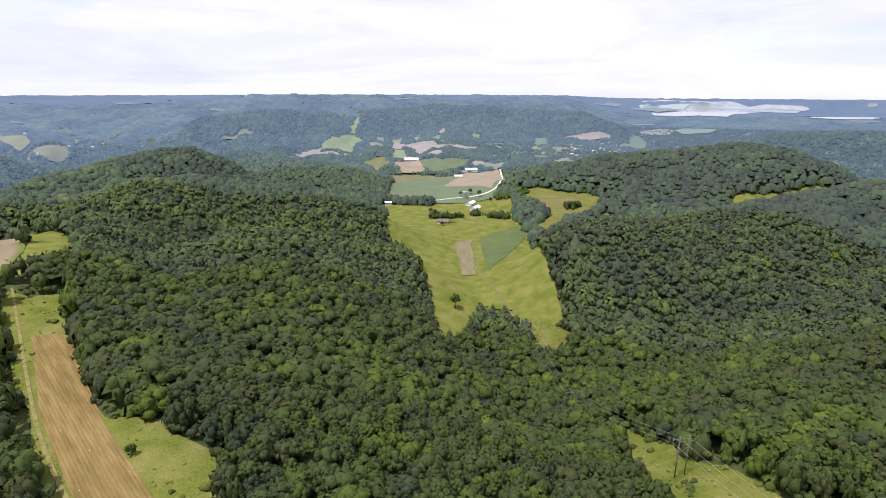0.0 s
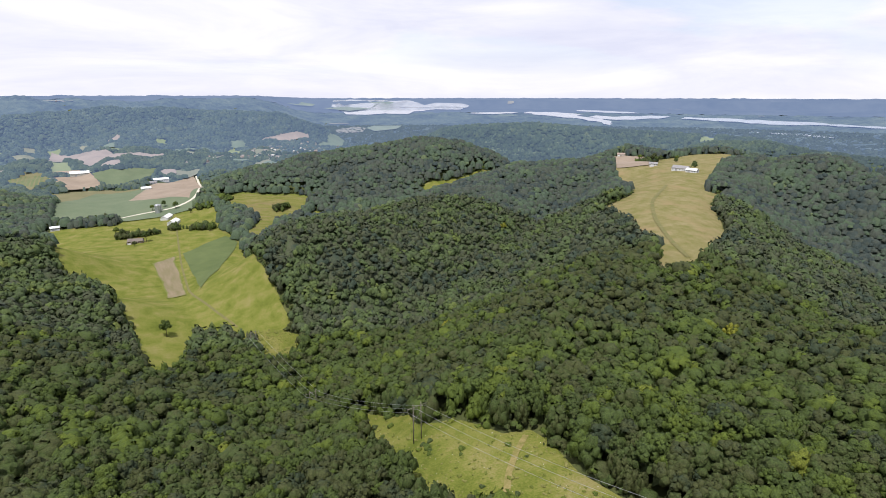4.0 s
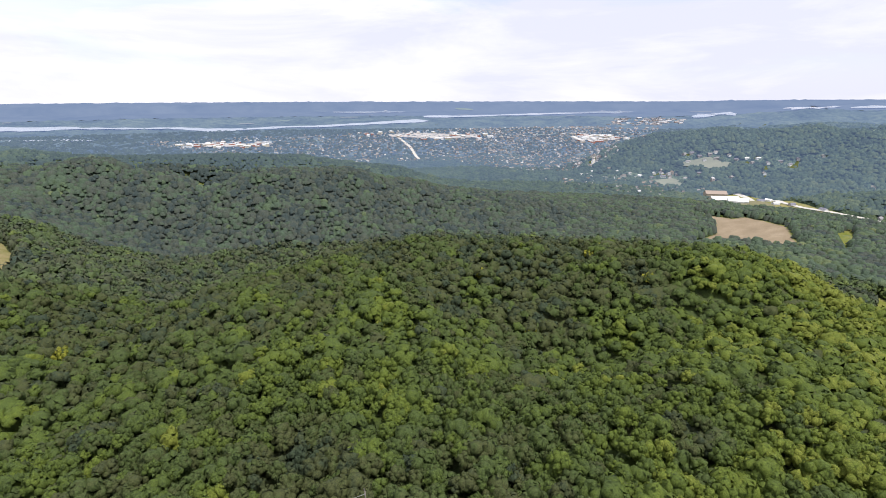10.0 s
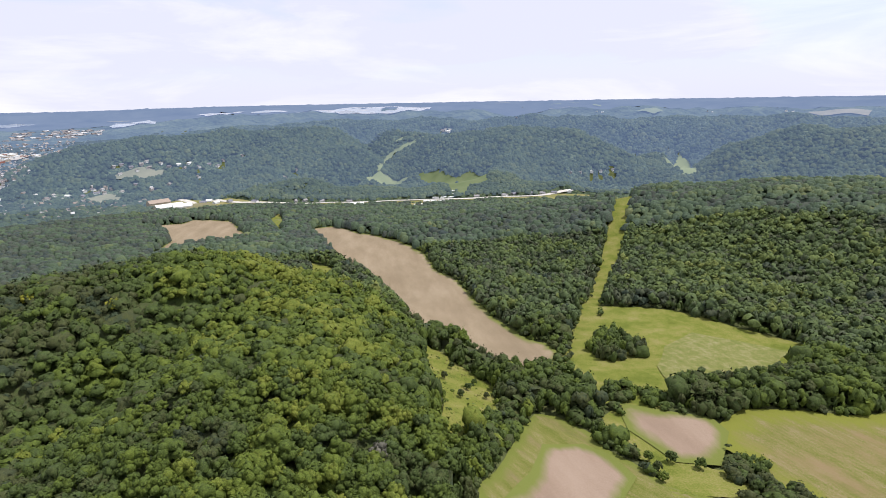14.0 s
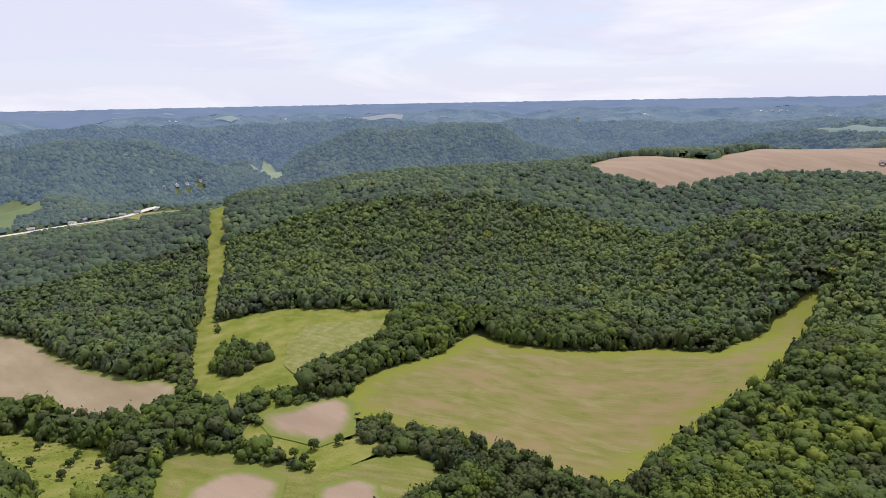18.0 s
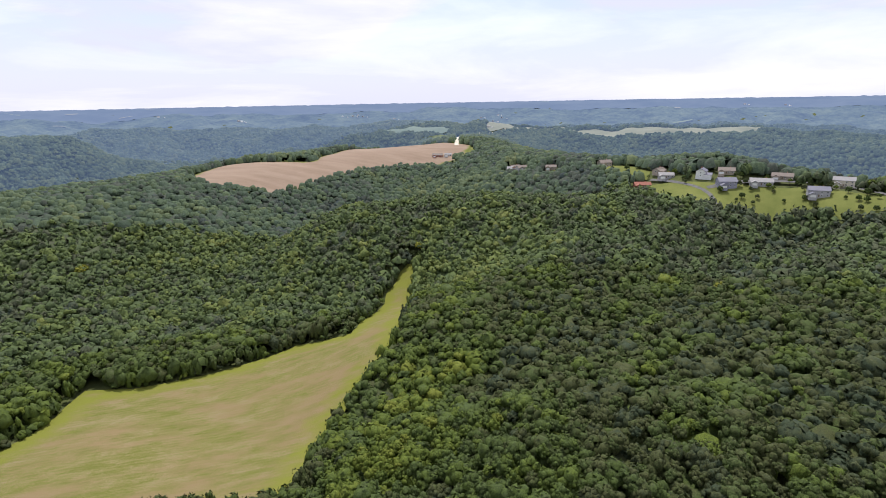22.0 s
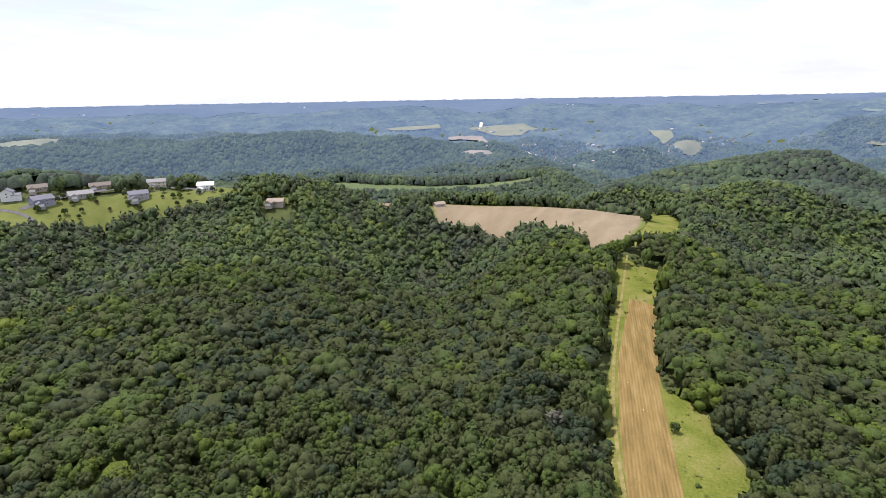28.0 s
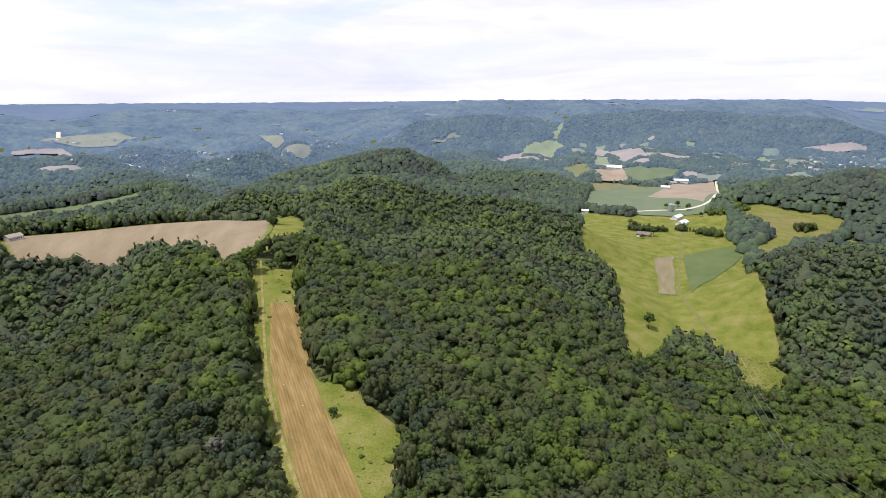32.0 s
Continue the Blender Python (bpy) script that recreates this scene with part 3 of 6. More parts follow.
field("big_meadow", "drymeadow", (-125, -363), (-144, -339), (-184, -317), (-244, -301), (-267, -267), (-292, -281), (-366, -316), (-415, -324), (-415, -319), (-370, -287), (-255, -212), (-231, -201), (-202, -199), (-176, -192), (-145, -175), (-119, -153), (-101, -156), (-98, -174), (-84, -196), (-72, -208), (-62, -227), (-32, -246), (-28, -259), (-13, -268), (-22, -289), (-33, -310), (-60, -323), (-85, -331))
field("near_hay", "hay", (62, -150), (67, -196), (72, -241), (71, -259), (60, -262), (39, -252), (16, -231), (1, -217), (-12, -214), (-32, -220), (-46, -215), (-53, -195), (-45, -168), (56, -130))
field("near_soil", "soil", (55, -176), (58, -227), (40, -239), (25, -233), (13, -217), (16, -192), (14, -147), (50, -134))
field("near_soil_two", "soil", (1, -203), (-17, -202), (-25, -192), (-24, -166), (5, -157))
field("ridge_plough", "soil", (-449, -776), (-560, -837), (-610, -786), (-665, -735), (-735, -768), (-890, -818), (-1063, -787), (-1033, -666), (-1026, -619), (-931, -582), (-828, -629), (-718, -652), (-619, -653), (-570, -647), (-504, -648), (-481, -670), (-439, -708))
field("lawn", "lawn", (-670, -170), (-671, -153), (-671, -135), (-669, -87), (-672, -55), (-677, 0), (-650, 62), (-789, 132), (-568, 99), (-594, 68), (-628, 2), (-605, -60), (-569, -114))
field("lawn_two", "lawn", (-742, -251), (-762, -245), (-756, -201), (-711, -166), (-687, -164), (-703, -210))
field("far_stubble", "hay", (-1771, -1002), (-1829, -892), (-1899, -729), (-1974, -492), (-1997, -388), (-2021, -233), (-2030, -127), (-1956, -123), (-1837, -212), (-1852, -349), (-1838, -458), (-1824, -689), (-1752, -854), (-1653, -935))
field("far_crop", "crop", (-1570, -1342), (-1612, -1188), (-1613, -1048), (-1564, -1062), (-1537, -1254))
field("far_crop_two", "crop", (-1517, -1134), (-1573, -1023), (-1103, -706), (-1322, -919))
field("south_valley_meadow", "meadow", (133, -2000), (91, -2236), (66, -2207), (46, -2185), (18, -1732), (58, -1705), (100, -2024))
field("hill_meadow", "meadow", (943, -1376), (944, -1504), (847, -1519), (867, -1499))
field("hill_meadow_two", "meadow", (829, -1525), (767, -1542), (675, -1489), (537, -1222), (579, -1245), (694, -1414))
field("hill_meadow_three", "meadow", (676, -1492), (644, -1522), (557, -1481), (507, -1310), (545, -1274), (506, -1173), (526, -1166))
field("hill_swath", "meadow", (950, -1472), (1032, -1652), (1015, -1683), (956, -1735), (924, -1770), (910, -1761), (936, -1708), (1002, -1677), (1011, -1637), (946, -1503))
field("hedge_tan", "soil", (-887, 361), (-844, 412), (-527, 251), (-534, 220))
field("barley_field", "tan", (-522, 287), (-535, 318), (-503, 346), (-456, 390), (-428, 449), (-398, 475), (-354, 452), (-294, 362), (-263, 313), (-257, 277), (-329, 314), (-399, 328), (-406, 299), (-437, 294), (-479, 273))
field("barley_margin", "meadow", (-398, 475), (-405, 520), (-340, 475), (-285, 412), (-252, 350), (-253, 325), (-263, 313), (-294, 362), (-354, 452))
field("strip", "meadow", (-241, 274), (-251, 296), (-236, 292), (-220, 302), (-209, 276), (-190, 260), (-151, 203), (-127, 180), (-105, 180), (-97, 171), (-74, 159), (-68, 138), (-64, 124), (-55, 104), (-73, 97), (-87, 108), (-116, 135), (-135, 152), (-160, 186), (-193, 220))
field("strip_crop", "stubble", (-205.3, 249.8), (-188, 255), (-162, 220), (-125, 176), (-94, 144), (-72, 121), (-57, 103), (-71, 98), (-93, 119), (-118, 144), (-154, 183))
field("green_bench_field", "meadow", (-1067, 258), (-1060, 314), (-1050, 378), (-998, 526), (-967, 624), (-933, 708), (-888, 761), (-865, 771), (-873, 717), (-892, 675), (-920, 616), (-944, 549), (-983, 409), (-1011, 312))
field("ranch_lawn", "lawn", (-548, 112), (-551, 127), (-545, 145), (-533, 139), (-535, 117))
field("farm_yard", "lawn", (-894, -647), (-942, -643), (-1020, -638), (-1021, -607), (-930, -555), (-907, -617))
field("road_verge", "hay", (-800, -418), (-817, -388), (-770, -360), (-780, -401))
field("plaza", "paving", (3205, -38), (3286, -240), (3182, -563), (3075, -875), (2946, -823), (2935, -520), (3010, -281), (3094, -67))
field("plaza_two", "paving", (2997, -1170), (2910, -1353), (2742, -1501), (2654, -1360), (2681, -1157))
field("plaza_three", "paving", (2840, 894), (2960, 657), (2946, 431), (2829, 442), (2778, 749))
field("east_verge", "hay", (1227, -932), (1012, -882), (950, -864), (971, -774), (1075, -813))
field("east_verge_two", "hay", (464, -1136), (325, -1212), (96, -840), (101, -807), (309, -1154), (430, -1084))
field("far_village_green", "crop", (699, 2197), (791, 2303), (1032.4, 2677.9), (852, 2268))
field("far_field_north", "hay", (1104.6, 3047.7), (1226, 3079), (1169, 2945), (1082.8, 2940.4))
field("far_field_north_two", "crop", (330, 1522), (357, 1540), (400, 1548), (348, 1461))
field("village_green", "crop", (699, 2197), (817, 2308), (1037, 2691.2), (849, 2259))
field("upland_field", "hay", (-486, -3675), (-612, -3650), (-741, -3500), (-709, -3408), (-539, -3578))
field("upland_field_two", "crop", (559, -3669), (414, -3549), (252, -3532), (296, -3434))
field("water_south_lake", "water", (2705, -3155), (2457, -3386), (1911, -3763), (1845, -3468), (2258, -3112))
field("north_strip_tan", "soil", (506, 2245), (592, 2293), (717, 2314), (719, 2286), (618, 2248))
field("north_strip_green", "crop", (745, 2270), (838.2, 2336.4), (1056.2, 2743.6), (856, 2275), (746, 2218))
field("north_pale", "hay", (1128, 3055), (1250, 3098), (1287, 3015), (1217, 2903), (1112.1, 2916.5))
field("north_pale_two", "crop", (1279, 2997), (1356, 3055), (1507, 2981), (1419, 2886), (1281, 2880))
field("north_plot", "hay", (320, 1560), (359, 1566), (448, 1769), (348, 1469), (323, 1503))
field("north_plot_two", "meadow", (-247, 1699), (-212, 1750), (-169, 1733), (-133, 1504), (-157, 1447), (-212, 1555))
field("north_plot_three", "meadow", (279, 2066), (384, 2167), (428, 2046), (381, 2030), (319, 2117))
field("west_glade", "meadow", (-275.9, 1163.5), (-257.2, 1142.9), (-223.5, 1114.6), (-239.6, 1111.6), (-268.6, 1143.6))
field("hedge_meadow", "meadow", (33, -281), (15, -266), (-1, -247), (-17, -241), (-27, -243), (-43, -232), (-3, -207), (6, -226), (22, -247), (39, -264))
field("hill_glade", "meadow", (1033, -1726), (988, -1763), (982, -1740), (1014, -1722))
field("suburb_lawn", "hay", (1565, -1002), (1554, -1056), (1543, -1090), (1487, -1121), (1458, -1097), (1511, -1053), (1552, -1002))
field("suburb_lawn_two", "hay", (1487, -865), (1484, -934), (1438, -943), (1370, -885), (1365, -823))
field("suburb_lawn_three", "meadow", (736, -745), (722, -790), (678, -735), (695, -719))
field("valley_near_field", "crop", (-108, 1054), (-108, 1237), (-49, 1420), (33, 1413), (109, 1405), (174, 1358), (109, 1013), (44, 996), (2, 996), (-29, 1018), (-71, 1034))
field("valley_glade", "hay", (-238, 1698), (-209, 1770), (-171, 1753), (-138, 1503), (-168, 1417))
field("valley_hay", "hay", (-2306, 1512), (-2383, 1674), (-2343, 1886), (-2213, 1885), (-2089, 1674), (-2191, 1594), (-2239, 1569))
field("valley_yard", "soil", (-2309, 1383), (-2252, 1487), (-2228, 1544), (-2128, 1533), (-1293, 921), (-1328, 930), (-2203, 1504), (-2268, 1383))
field("valley_soil", "soil", (-1340, 853), (-1329, 890), (-1285, 926), (-1274, 920), (-1299, 868))
field("valley_hay_two", "hay", (-2630, 1210), (-2563, 1305), (-2513, 1456), (-2383, 1399), (-2427, 1271))
field("valley_glade_west", "hay", (-1711, 2112), (-1605, 2141), (-1563, 2106), (-1551, 2023), (-1594, 2053))
field("valley_tan_west", "hay", (-1365, 1832), (-1322, 1957), (-1272, 1891), (-1306, 1816))
field("valley_tan_mid", "hay", (-829, 2063), (-773, 2093), (-736, 2114), (-708, 2111), (-679, 2120), (-764, 2074))
field("water_lake", "water", (1546, 4281), (1722, 4362), (2068, 4049), (2206, 3946), (2377, 3834), (2497, 3724), (2245, 3508), (2108, 3607), (1902, 3545), (1771, 3453), (1660, 3566), (1511, 3555), (1395, 3623), (1476, 4004))
field("river_island", "crop", (1113, 4064), (1302, 4316), (1399, 4276), (1244, 4142))
field("river_island_two", "crop", (1377, 4015), (1635, 4163), (1695, 3866), (1477, 3750))
field("river_island_three", "crop", (1794, 4156), (1949, 4089), (2021, 4024), (1872, 4092))

def river(name, *line):
    """Open water along a line of plan points and half widths, with ragged banks."""
    g = random.Random(len(line) * 7 + int(line[0][0]))
    left, right = [], []
    for (ax, ay, aw), (bx, by, bw) in zip(line, line[1:]):
        d = math.hypot(bx - ax, by - ay)
        for k in range(max(2, int(d / 45))):
            u = k / max(2, int(d / 45))
            w = (aw + (bw - aw) * u) * g.uniform(0.6, 1.25)
            x, y, nx, ny = ax + (bx - ax) * u, ay + (by - ay) * u, -(by - ay) / d, (bx - ax) / d
            left.append((x + nx * w, y + ny * w))
            right.append((x - nx * w, y - ny * w))
    field(name, "water", *left, line[-1][:2], *right[::-1])


river("water_sound", (2551, 3081, 32), (2580, 2969, 70), (2622, 2794, 59), (2648, 2620, 63), (2635, 2429, 45), (2556, 2313, 18))
river("water_sound", (2892, 2936, 38), (2962, 2823, 69), (3013, 2682, 47), (3077, 2535, 38))
river("water_sound", (2194, 3263, 31), (2329, 3164, 45), (2495, 3112, 32))
river("water_river", (3143, 2021, 53), (3184, 1867, 63), (3237, 1683, 69), (3312, 1524, 28), (3340, 1335, 29), (3368, 1168, 25), (3404, 1058, 26), (3388, 961, 44), (3337, 825, 61), (3361, 707, 51), (3415, 589, 45), (3477, 433, 33), (3499, 233, 44), (3567, 61, 47), (3647, -193, 46), (3696, -404, 81), (3679, -497, 37))
river("water_slough", (2540, 3070, 52), (2661, 2860, 70), (2741, 2722, 40))
river("water_slough", (2739, 2640, 52), (2765, 2484, 105), (2896, 2397, 66), (3083, 2298, 58))
river("water_slough", (3082, 2201, 45), (3146, 2014, 72), (3265, 1736, 36), (3361, 1500, 23))
river("water_pool", (2869, 1646, 24), (2909, 1523, 17), (2942, 1415, 34), (2945, 1276, 17))
river("water_far_channel", (4329, 154, 74), (4331, -102, 112), (4349, -410, 95))
river("water_far_channel", (3911, -488, 47), (3886, -647, 67), (3872, -848, 54), (3887, -1102, 44), (3888, -1530, 72), (3898, -1887, 136), (3890, -2063, 64))
river("water_marina", (3211, -2152, 33), (3282, -2273, 144), (3291, -2359, 157), (3370, -2485, 17))
river("water_far_channel", (3192, -2742, 32), (3015, -2784, 137), (2937, -2905, 17))
river("water_far_channel", (2873, -2900, 15), (2801, -2959, 29), (2803, -3189, 65))

TRACKS = []


def lane(name, cover, width, *line):
    TRACKS.append((name, cover, width, line))


# verge widened so that trees don't hide the highway from the camera
lane("highway_verge", "verge", 100, (1229, -908), (1177, -943), (973, -900), (867, -936), (739, -967), (633, -1034), (459, -1122), (320, -1196), (212, -1261))
lane("highway", "concrete", 15, (1316, -974), (1202, -965), (992, -919), (897, -971), (761, -997), (654, -1070), (472, -1156), (330, -1234), (173, -1577))
lane("gravel_road", "gravel", 9, (-1007, -647), (-1549, -988), (-1572, -979), (-1672, -904), (-1831, -849))
lane("strip_track", "track", 1.4, (-251.1, 299.7), (-219, 259.8), (-177, 208), (-142, 166), (-112, 135), (-89, 114), (-75, 101))
lane("field_track", "turf", 4, (616, 453), (508, 391), (450, 340), (391, 279), (363, 241))
lane("clearing_track", "track", 2.4, (122, 140), (110, 134), (101, 129), (93, 117), (85, 104))
lane("driveway", "asphalt", 5, (-617, -77), (-641, -81), (-656, -92), (-668, -120), (-686, -160))
lane("village_street", "asphalt", 7, (-657, -92), (-679, -62), (-697, -13), (-690, 36), (-651, 72))
lane("farm_lane", "gravel", 5, (-14, 1027), (25, 1045), (74.1, 1034.9), (114.8, 1060.7), (156, 1240), (171, 1521))
lane("valley_road", "concrete", 9, (-1764, 1422), (-1726, 1445), (-1706, 1485), (-1245, 1155))
lane("town_avenue", "concrete", 14, (3163, -231), (2782, -276), (2425, -281))
lane("town_bypass", "concrete", 22, (1797, -552), (1636, -585), (1560, -638))
lane("town_ramp", "concrete", 12, (1769.6, -808.4), (2118, -970), (2458, -1176))
lane("quarry_road", "gravel", 16, (-2708, 1885), (-2411, 1662), (-2269, 1552))
lane("meadow_track", "turf", 2.2, (70, 977), (50.4, 714), (43.6, 555.1), (57, 502), (69, 460))
lane("crop_edge_track", "track", 1.6, (126, 765), (90, 680), (53, 567))

# outlines of the built-up places
TOWN = [(2928, 1095), (3109, 671), (3290, -106), (3347, -749), (3245, -1306), (3029, -1783), (1716.4, -968.7), (2392, -1122), (1755.2, -751.7), (1797, -597), (2224, -395), (2499, -83), (1332, 178), (2713, 760)]
EAST_TOWN = [(3344, -626), (3247, -1092), (3217, -1474), (2873, -1529), (1737.3, -897), (1747.3, -781.1), (1847, -597), (2470, -438)]
DOWNTOWN = [(3234, -1554), (3481, -1735), (3411, -1996), (3219, -2072), (3058, -1944), (3102, -1764)]
WEST_VILLAGE = [(-1731, 1469), (-1921, 1727), (-1740, 1950), (-1288, 1527), (-1387, 1356)]
NORTH_VILLAGE = [(300, 1579), (419, 2053), (733, 2271), (767, 2225), (565, 1922), (353, 1521)]
NORTH_VILLAGE_TWO = [(203, 1731), (236, 1843), (496, 2021), (463, 1868), (208, 1594)]
NORTHWEST_VILLAGE = [(-1315, 1845), (-1462, 2183), (-1379, 2305), (-1321, 2179)]
EAST_SUBURB = [(1711, -790), (1579, -924), (1373, -1027), (1317, -926), (1103, -635), (1253, -535), (1508, -538)]
WEST_HAMLET = [(-2104, 1527), (-1743, 1476), (-1777, 1693), (-1298, 1364), (-1034, 1001), (-1149, 1028), (-1231, 942)]
MID_HAMLET = [(-1788, 1887), (-1655, 1975), (-1288, 1839), (-1146, 1621), (-1251, 1489), (-1319, 1417)]
NORTH_HAMLET = [(336, 2131), (454, 1971), (577, 1970), (831, 2277), (998, 2401), (671, 1883), (472, 1725), (298, 1568)]
VALLEY_VILLAGE = [(-1901, 1366), (-1790, 1430), (-1785, 1678), (-1238, 1166), (-1157.9, 945.9)]
GROVES = [(-47, 1034, 20, 5), (69, 889, 14, 4), (109, 871, 9, 4), (228.3, 912.1, 8, 5), (44, -375, 19, 25), (31, -302, 12, 10), (17, -300, 10, 9), (-11, -309, 13, 9), (-23, -319, 13, 9), (-40, -331, 12, 8), (-56, -349, 14, 9), (-37, -237, 16, 9), (-48, -228, 16, 9), (-57, -217, 16, 9), (-65, -211, 12, 9), (-34, -247, 9, 8), (12, 874, 26, 8), (-86, 1038, 40, 8), (-46, 1022, 40, 8), (135, 997, 30, 14), (101, 874, 22, 8), (929, 736, 22, 12), (227, 908, 16, 9), (-244, 330, 12, 14), (-434, -341, 16, 14)]
LINE_A, LINE_B = (95.3, 180.1), (106.0, 60.9)

# ---- mesh helpers ----
def sheet(name, verts, faces, mat, smooth=True, tint=None):
    """One mesh object from arrays: verts (n, 3), faces (m, 3 or 4)."""
    verts, faces = np.asarray(verts, np.float32), np.asarray(faces, np.int32)
    me = bpy.data.meshes.new(name)
    k = faces.shape[1]
    me.vertices.add(len(verts))
    me.vertices.foreach_set("co", verts.ravel())
    me.loops.add(faces.size)
    me.loops.foreach_set("vertex_index", faces.ravel())
    me.polygons.add(len(faces))
    me.polygons.foreach_set("loop_start", np.arange(0, faces.size, k, dtype=np.int32))
    me.polygons.foreach_set("use_smooth", np.full(len(faces), smooth))
    me.materials.append(mat)
    me.update(calc_edges=True)
    if tint is not None:
        at = me.attributes.new("tint", "FLOAT", "POINT")
        at.data.foreach_set("value", np.asarray(tint, np.float32))
    return new(name, me)


def polar(radii, steps):
    a = np.linspace(0, 2 * math.pi, steps, endpoint=False)
    rr, aa = np.meshgrid(radii, a, indexing="ij")
    x, y = (rr * np.sin(aa)).ravel(), (rr * np.cos(aa)).ravel()
    i, j = np.meshgrid(np.arange(len(radii) - 1), np.arange(steps), indexing="ij")
    i, j = i.ravel(), j.ravel()
    k = (j + 1) % steps
    return x, y, np.stack([i * steps + j, (i + 1) * steps + j, (i + 1) * steps + k, i * steps + k], 1)


def boxed(poly, pad=0.0):
    px, py = zip(*poly)
    return min(px) - pad, max(px) + pad, min(py) - pad, max(py) + pad


def open_land(x, y, pad=0.0):
    """True where a field, lawn or clearing lies."""
    out = np.zeros(x.shape, bool)
    for _, _, poly in FIELDS:
        x0, x1, y0, y1 = boxed(poly, 1)
        near = np.nonzero((x > x0) & (x < x1) & (y > y0) & (y < y1))[0]
        out[near] |= inside(x[near], y[near], poly)
    return out


def near_tracks(x, y, pad):
    out = np.zeros(x.shape, bool)
    for _, _, width, line in TRACKS:
        for (ax, ay), (bx, by) in zip(line, line[1:]):
            dx, dy = bx - ax, by - ay
            u = np.clip(((x - ax) * dx + (y - ay) * dy) / (dx * dx + dy * dy + 1e-6), 0, 1)
            out |= np.hypot(x - ax - u * dx, y - ay - u * dy) < width / 2 + pad
    return out


PLOTS = []          # cleared plots round houses: x, y, radius
BUILDINGS = []      # what stands where, raised further down


def villa(x, y, turn, length, width, storeys, wall, roof):
    length, width = length * 0.85, width * 0.85
    PLOTS.append((x, y, length * 0.7 + 3))
    r = math.hypot(x, y)
    # extra plot on the camera's side keeps trees from hiding the house
    PLOTS.append((x * (1 - 20 / r), y * (1 - 20 / r), 15))
    BUILDINGS.append(("villa", x, y, turn, length, width, storeys, wall, roof))


def barn(x, y, turn, length, width, wall, roof):
    PLOTS.append((x, y, length * 0.7 + 4))
    BUILDINGS.append(("barn", x, y, turn, length, width, 1, wall, roof))


def silo(x, y, radius, height):
    PLOTS.append((x, y, 8))
    BUILDINGS.append(("silo", x, y, 0, radius, height, 1, "", ""))


def cottage(x, y):
    PLOTS.append((x, y, 11))
    BUILDINGS.append(("cottage", x, y, 0, 13, 9, 1, "", ""))


def trailer(x, y):
    PLOTS.append((x, y, 9))
    BUILDINGS.append(("trailer", x, y, 0, 15, 5, 1, "", ""))


villa(-748.3, -237.3, 30, 20, 12, 2, "tan_siding", "brown_roof")
villa(-672.5, -165.8, 15, 22, 11, 1, "red_siding", "red_roof")
villa(-704.6, -154.7, 60, 18, 11, 1, "tan_siding", "brown_roof")
villa(-686.5, -142.6, 10, 20, 11, 1, "grey_siding", "grey_roof")
villa(-686.6, -103.4, 80, 18, 12, 2, "white_siding", "slate_roof")
villa(-664.0, -74.5, 20, 22, 14, 2, "blue_siding", "slate_roof")
villa(-677.7, -42.2, 5, 26, 13, 1, "grey_siding", "grey_roof")
villa(-697.7, -79.3, 0, 20, 12, 1, "tan_siding", "brown_roof")
villa(-706.4, -24.4, 0, 24, 12, 1, "tan_siding", "brown_roof")
villa(-654.2, 9.8, 10, 22, 13, 2, "grey_siding", "slate_roof")
villa(-691.4, 30.7, 0, 22, 12, 2, "cream_siding", "grey_roof")
villa(-645.8, 76.6, -15, 20, 12, 2, "white_siding", "white_roof")
villa(-537.8, 125.4, -20, 19, 9, 1, "tan_siding", "tan_roof")
villa(-794.7, -397.8, 20, 18, 10, 1, "brick_red", "brown_roof")
villa(-759.8, -320.8, 0, 18, 10, 1, "tan_siding", "brown_roof")
villa(-913.9, -633.5, 0, 24, 12, 1, "brick_red", "brown_roof")
villa(-930.0, -618.3, 0, 16, 10, 1, "white_siding", "grey_roof")
villa(-785.6, -397.1, 0, 22, 11, 1, "tan_siding", "grey_roof")
villa(-781.1, -379.1, 20, 18, 11, 1, "grey_siding", "brown_roof")
villa(7.1, 836.0, -15, 22, 11, 1, "brown_siding", "brown_roof")
villa(769.8, 596.7, 10, 15, 9, 1, "white_siding", "grey_roof")
villa(927.1, 802, 0, 18, 10, 1, "cream_siding", "tan_roof")
barn(57.7, 978.9, 70, 26, 11, "white_siding", "white_roof")
barn(63.8, 932.9, 70, 24, 12, "white_siding", "white_roof")
barn(-97.5, 1013.1, 0, 12, 8, "white_siding", "white_roof")
barn(49.4, 1401.0, 0, 20, 12, "white_siding", "white_roof")
barn(88.2, 1504.8, 10, 34, 13, "white_siding", "white_roof")
barn(67.1, 1462.7, 10, 18, 10, "white_siding", "grey_roof")
barn(-117.6, 1738.5, 0, 60, 20, "white_siding", "tan_roof")
barn(-81.0, 1580.6, 0, 40, 18, "cream_siding", "white_roof")
barn(742.3, 524.0, -25, 24, 12, "white_siding", "grey_roof")
barn(735.7, 500.0, -25, 16, 9, "white_siding", "white_roof")
barn(1256.9, 921.5, 10, 24, 9, "white_siding", "white_roof")
barn(1244.1, 980.4, 20, 14, 9, "cream_siding", "grey_roof")
barn(-520.9, 301.8, 30, 12, 8, "cream_siding", "tan_roof")
barn(1115.9, -838.6, 20, 60, 24, "cream_siding", "white_roof")
barn(1232.1, -898.0, 20, 50, 26, "tan_siding", "tan_roof")
barn(1076.3, -842.8, 10, 40, 22, "white_siding", "white_roof")
barn(688.6, -982.1, 0, 30, 14, "white_siding", "white_roof")
silo(48.3, 1028.8, 4, 14)
silo(52.9, 1038.3, 3, 11)
cottage(1080.2, -903.3)
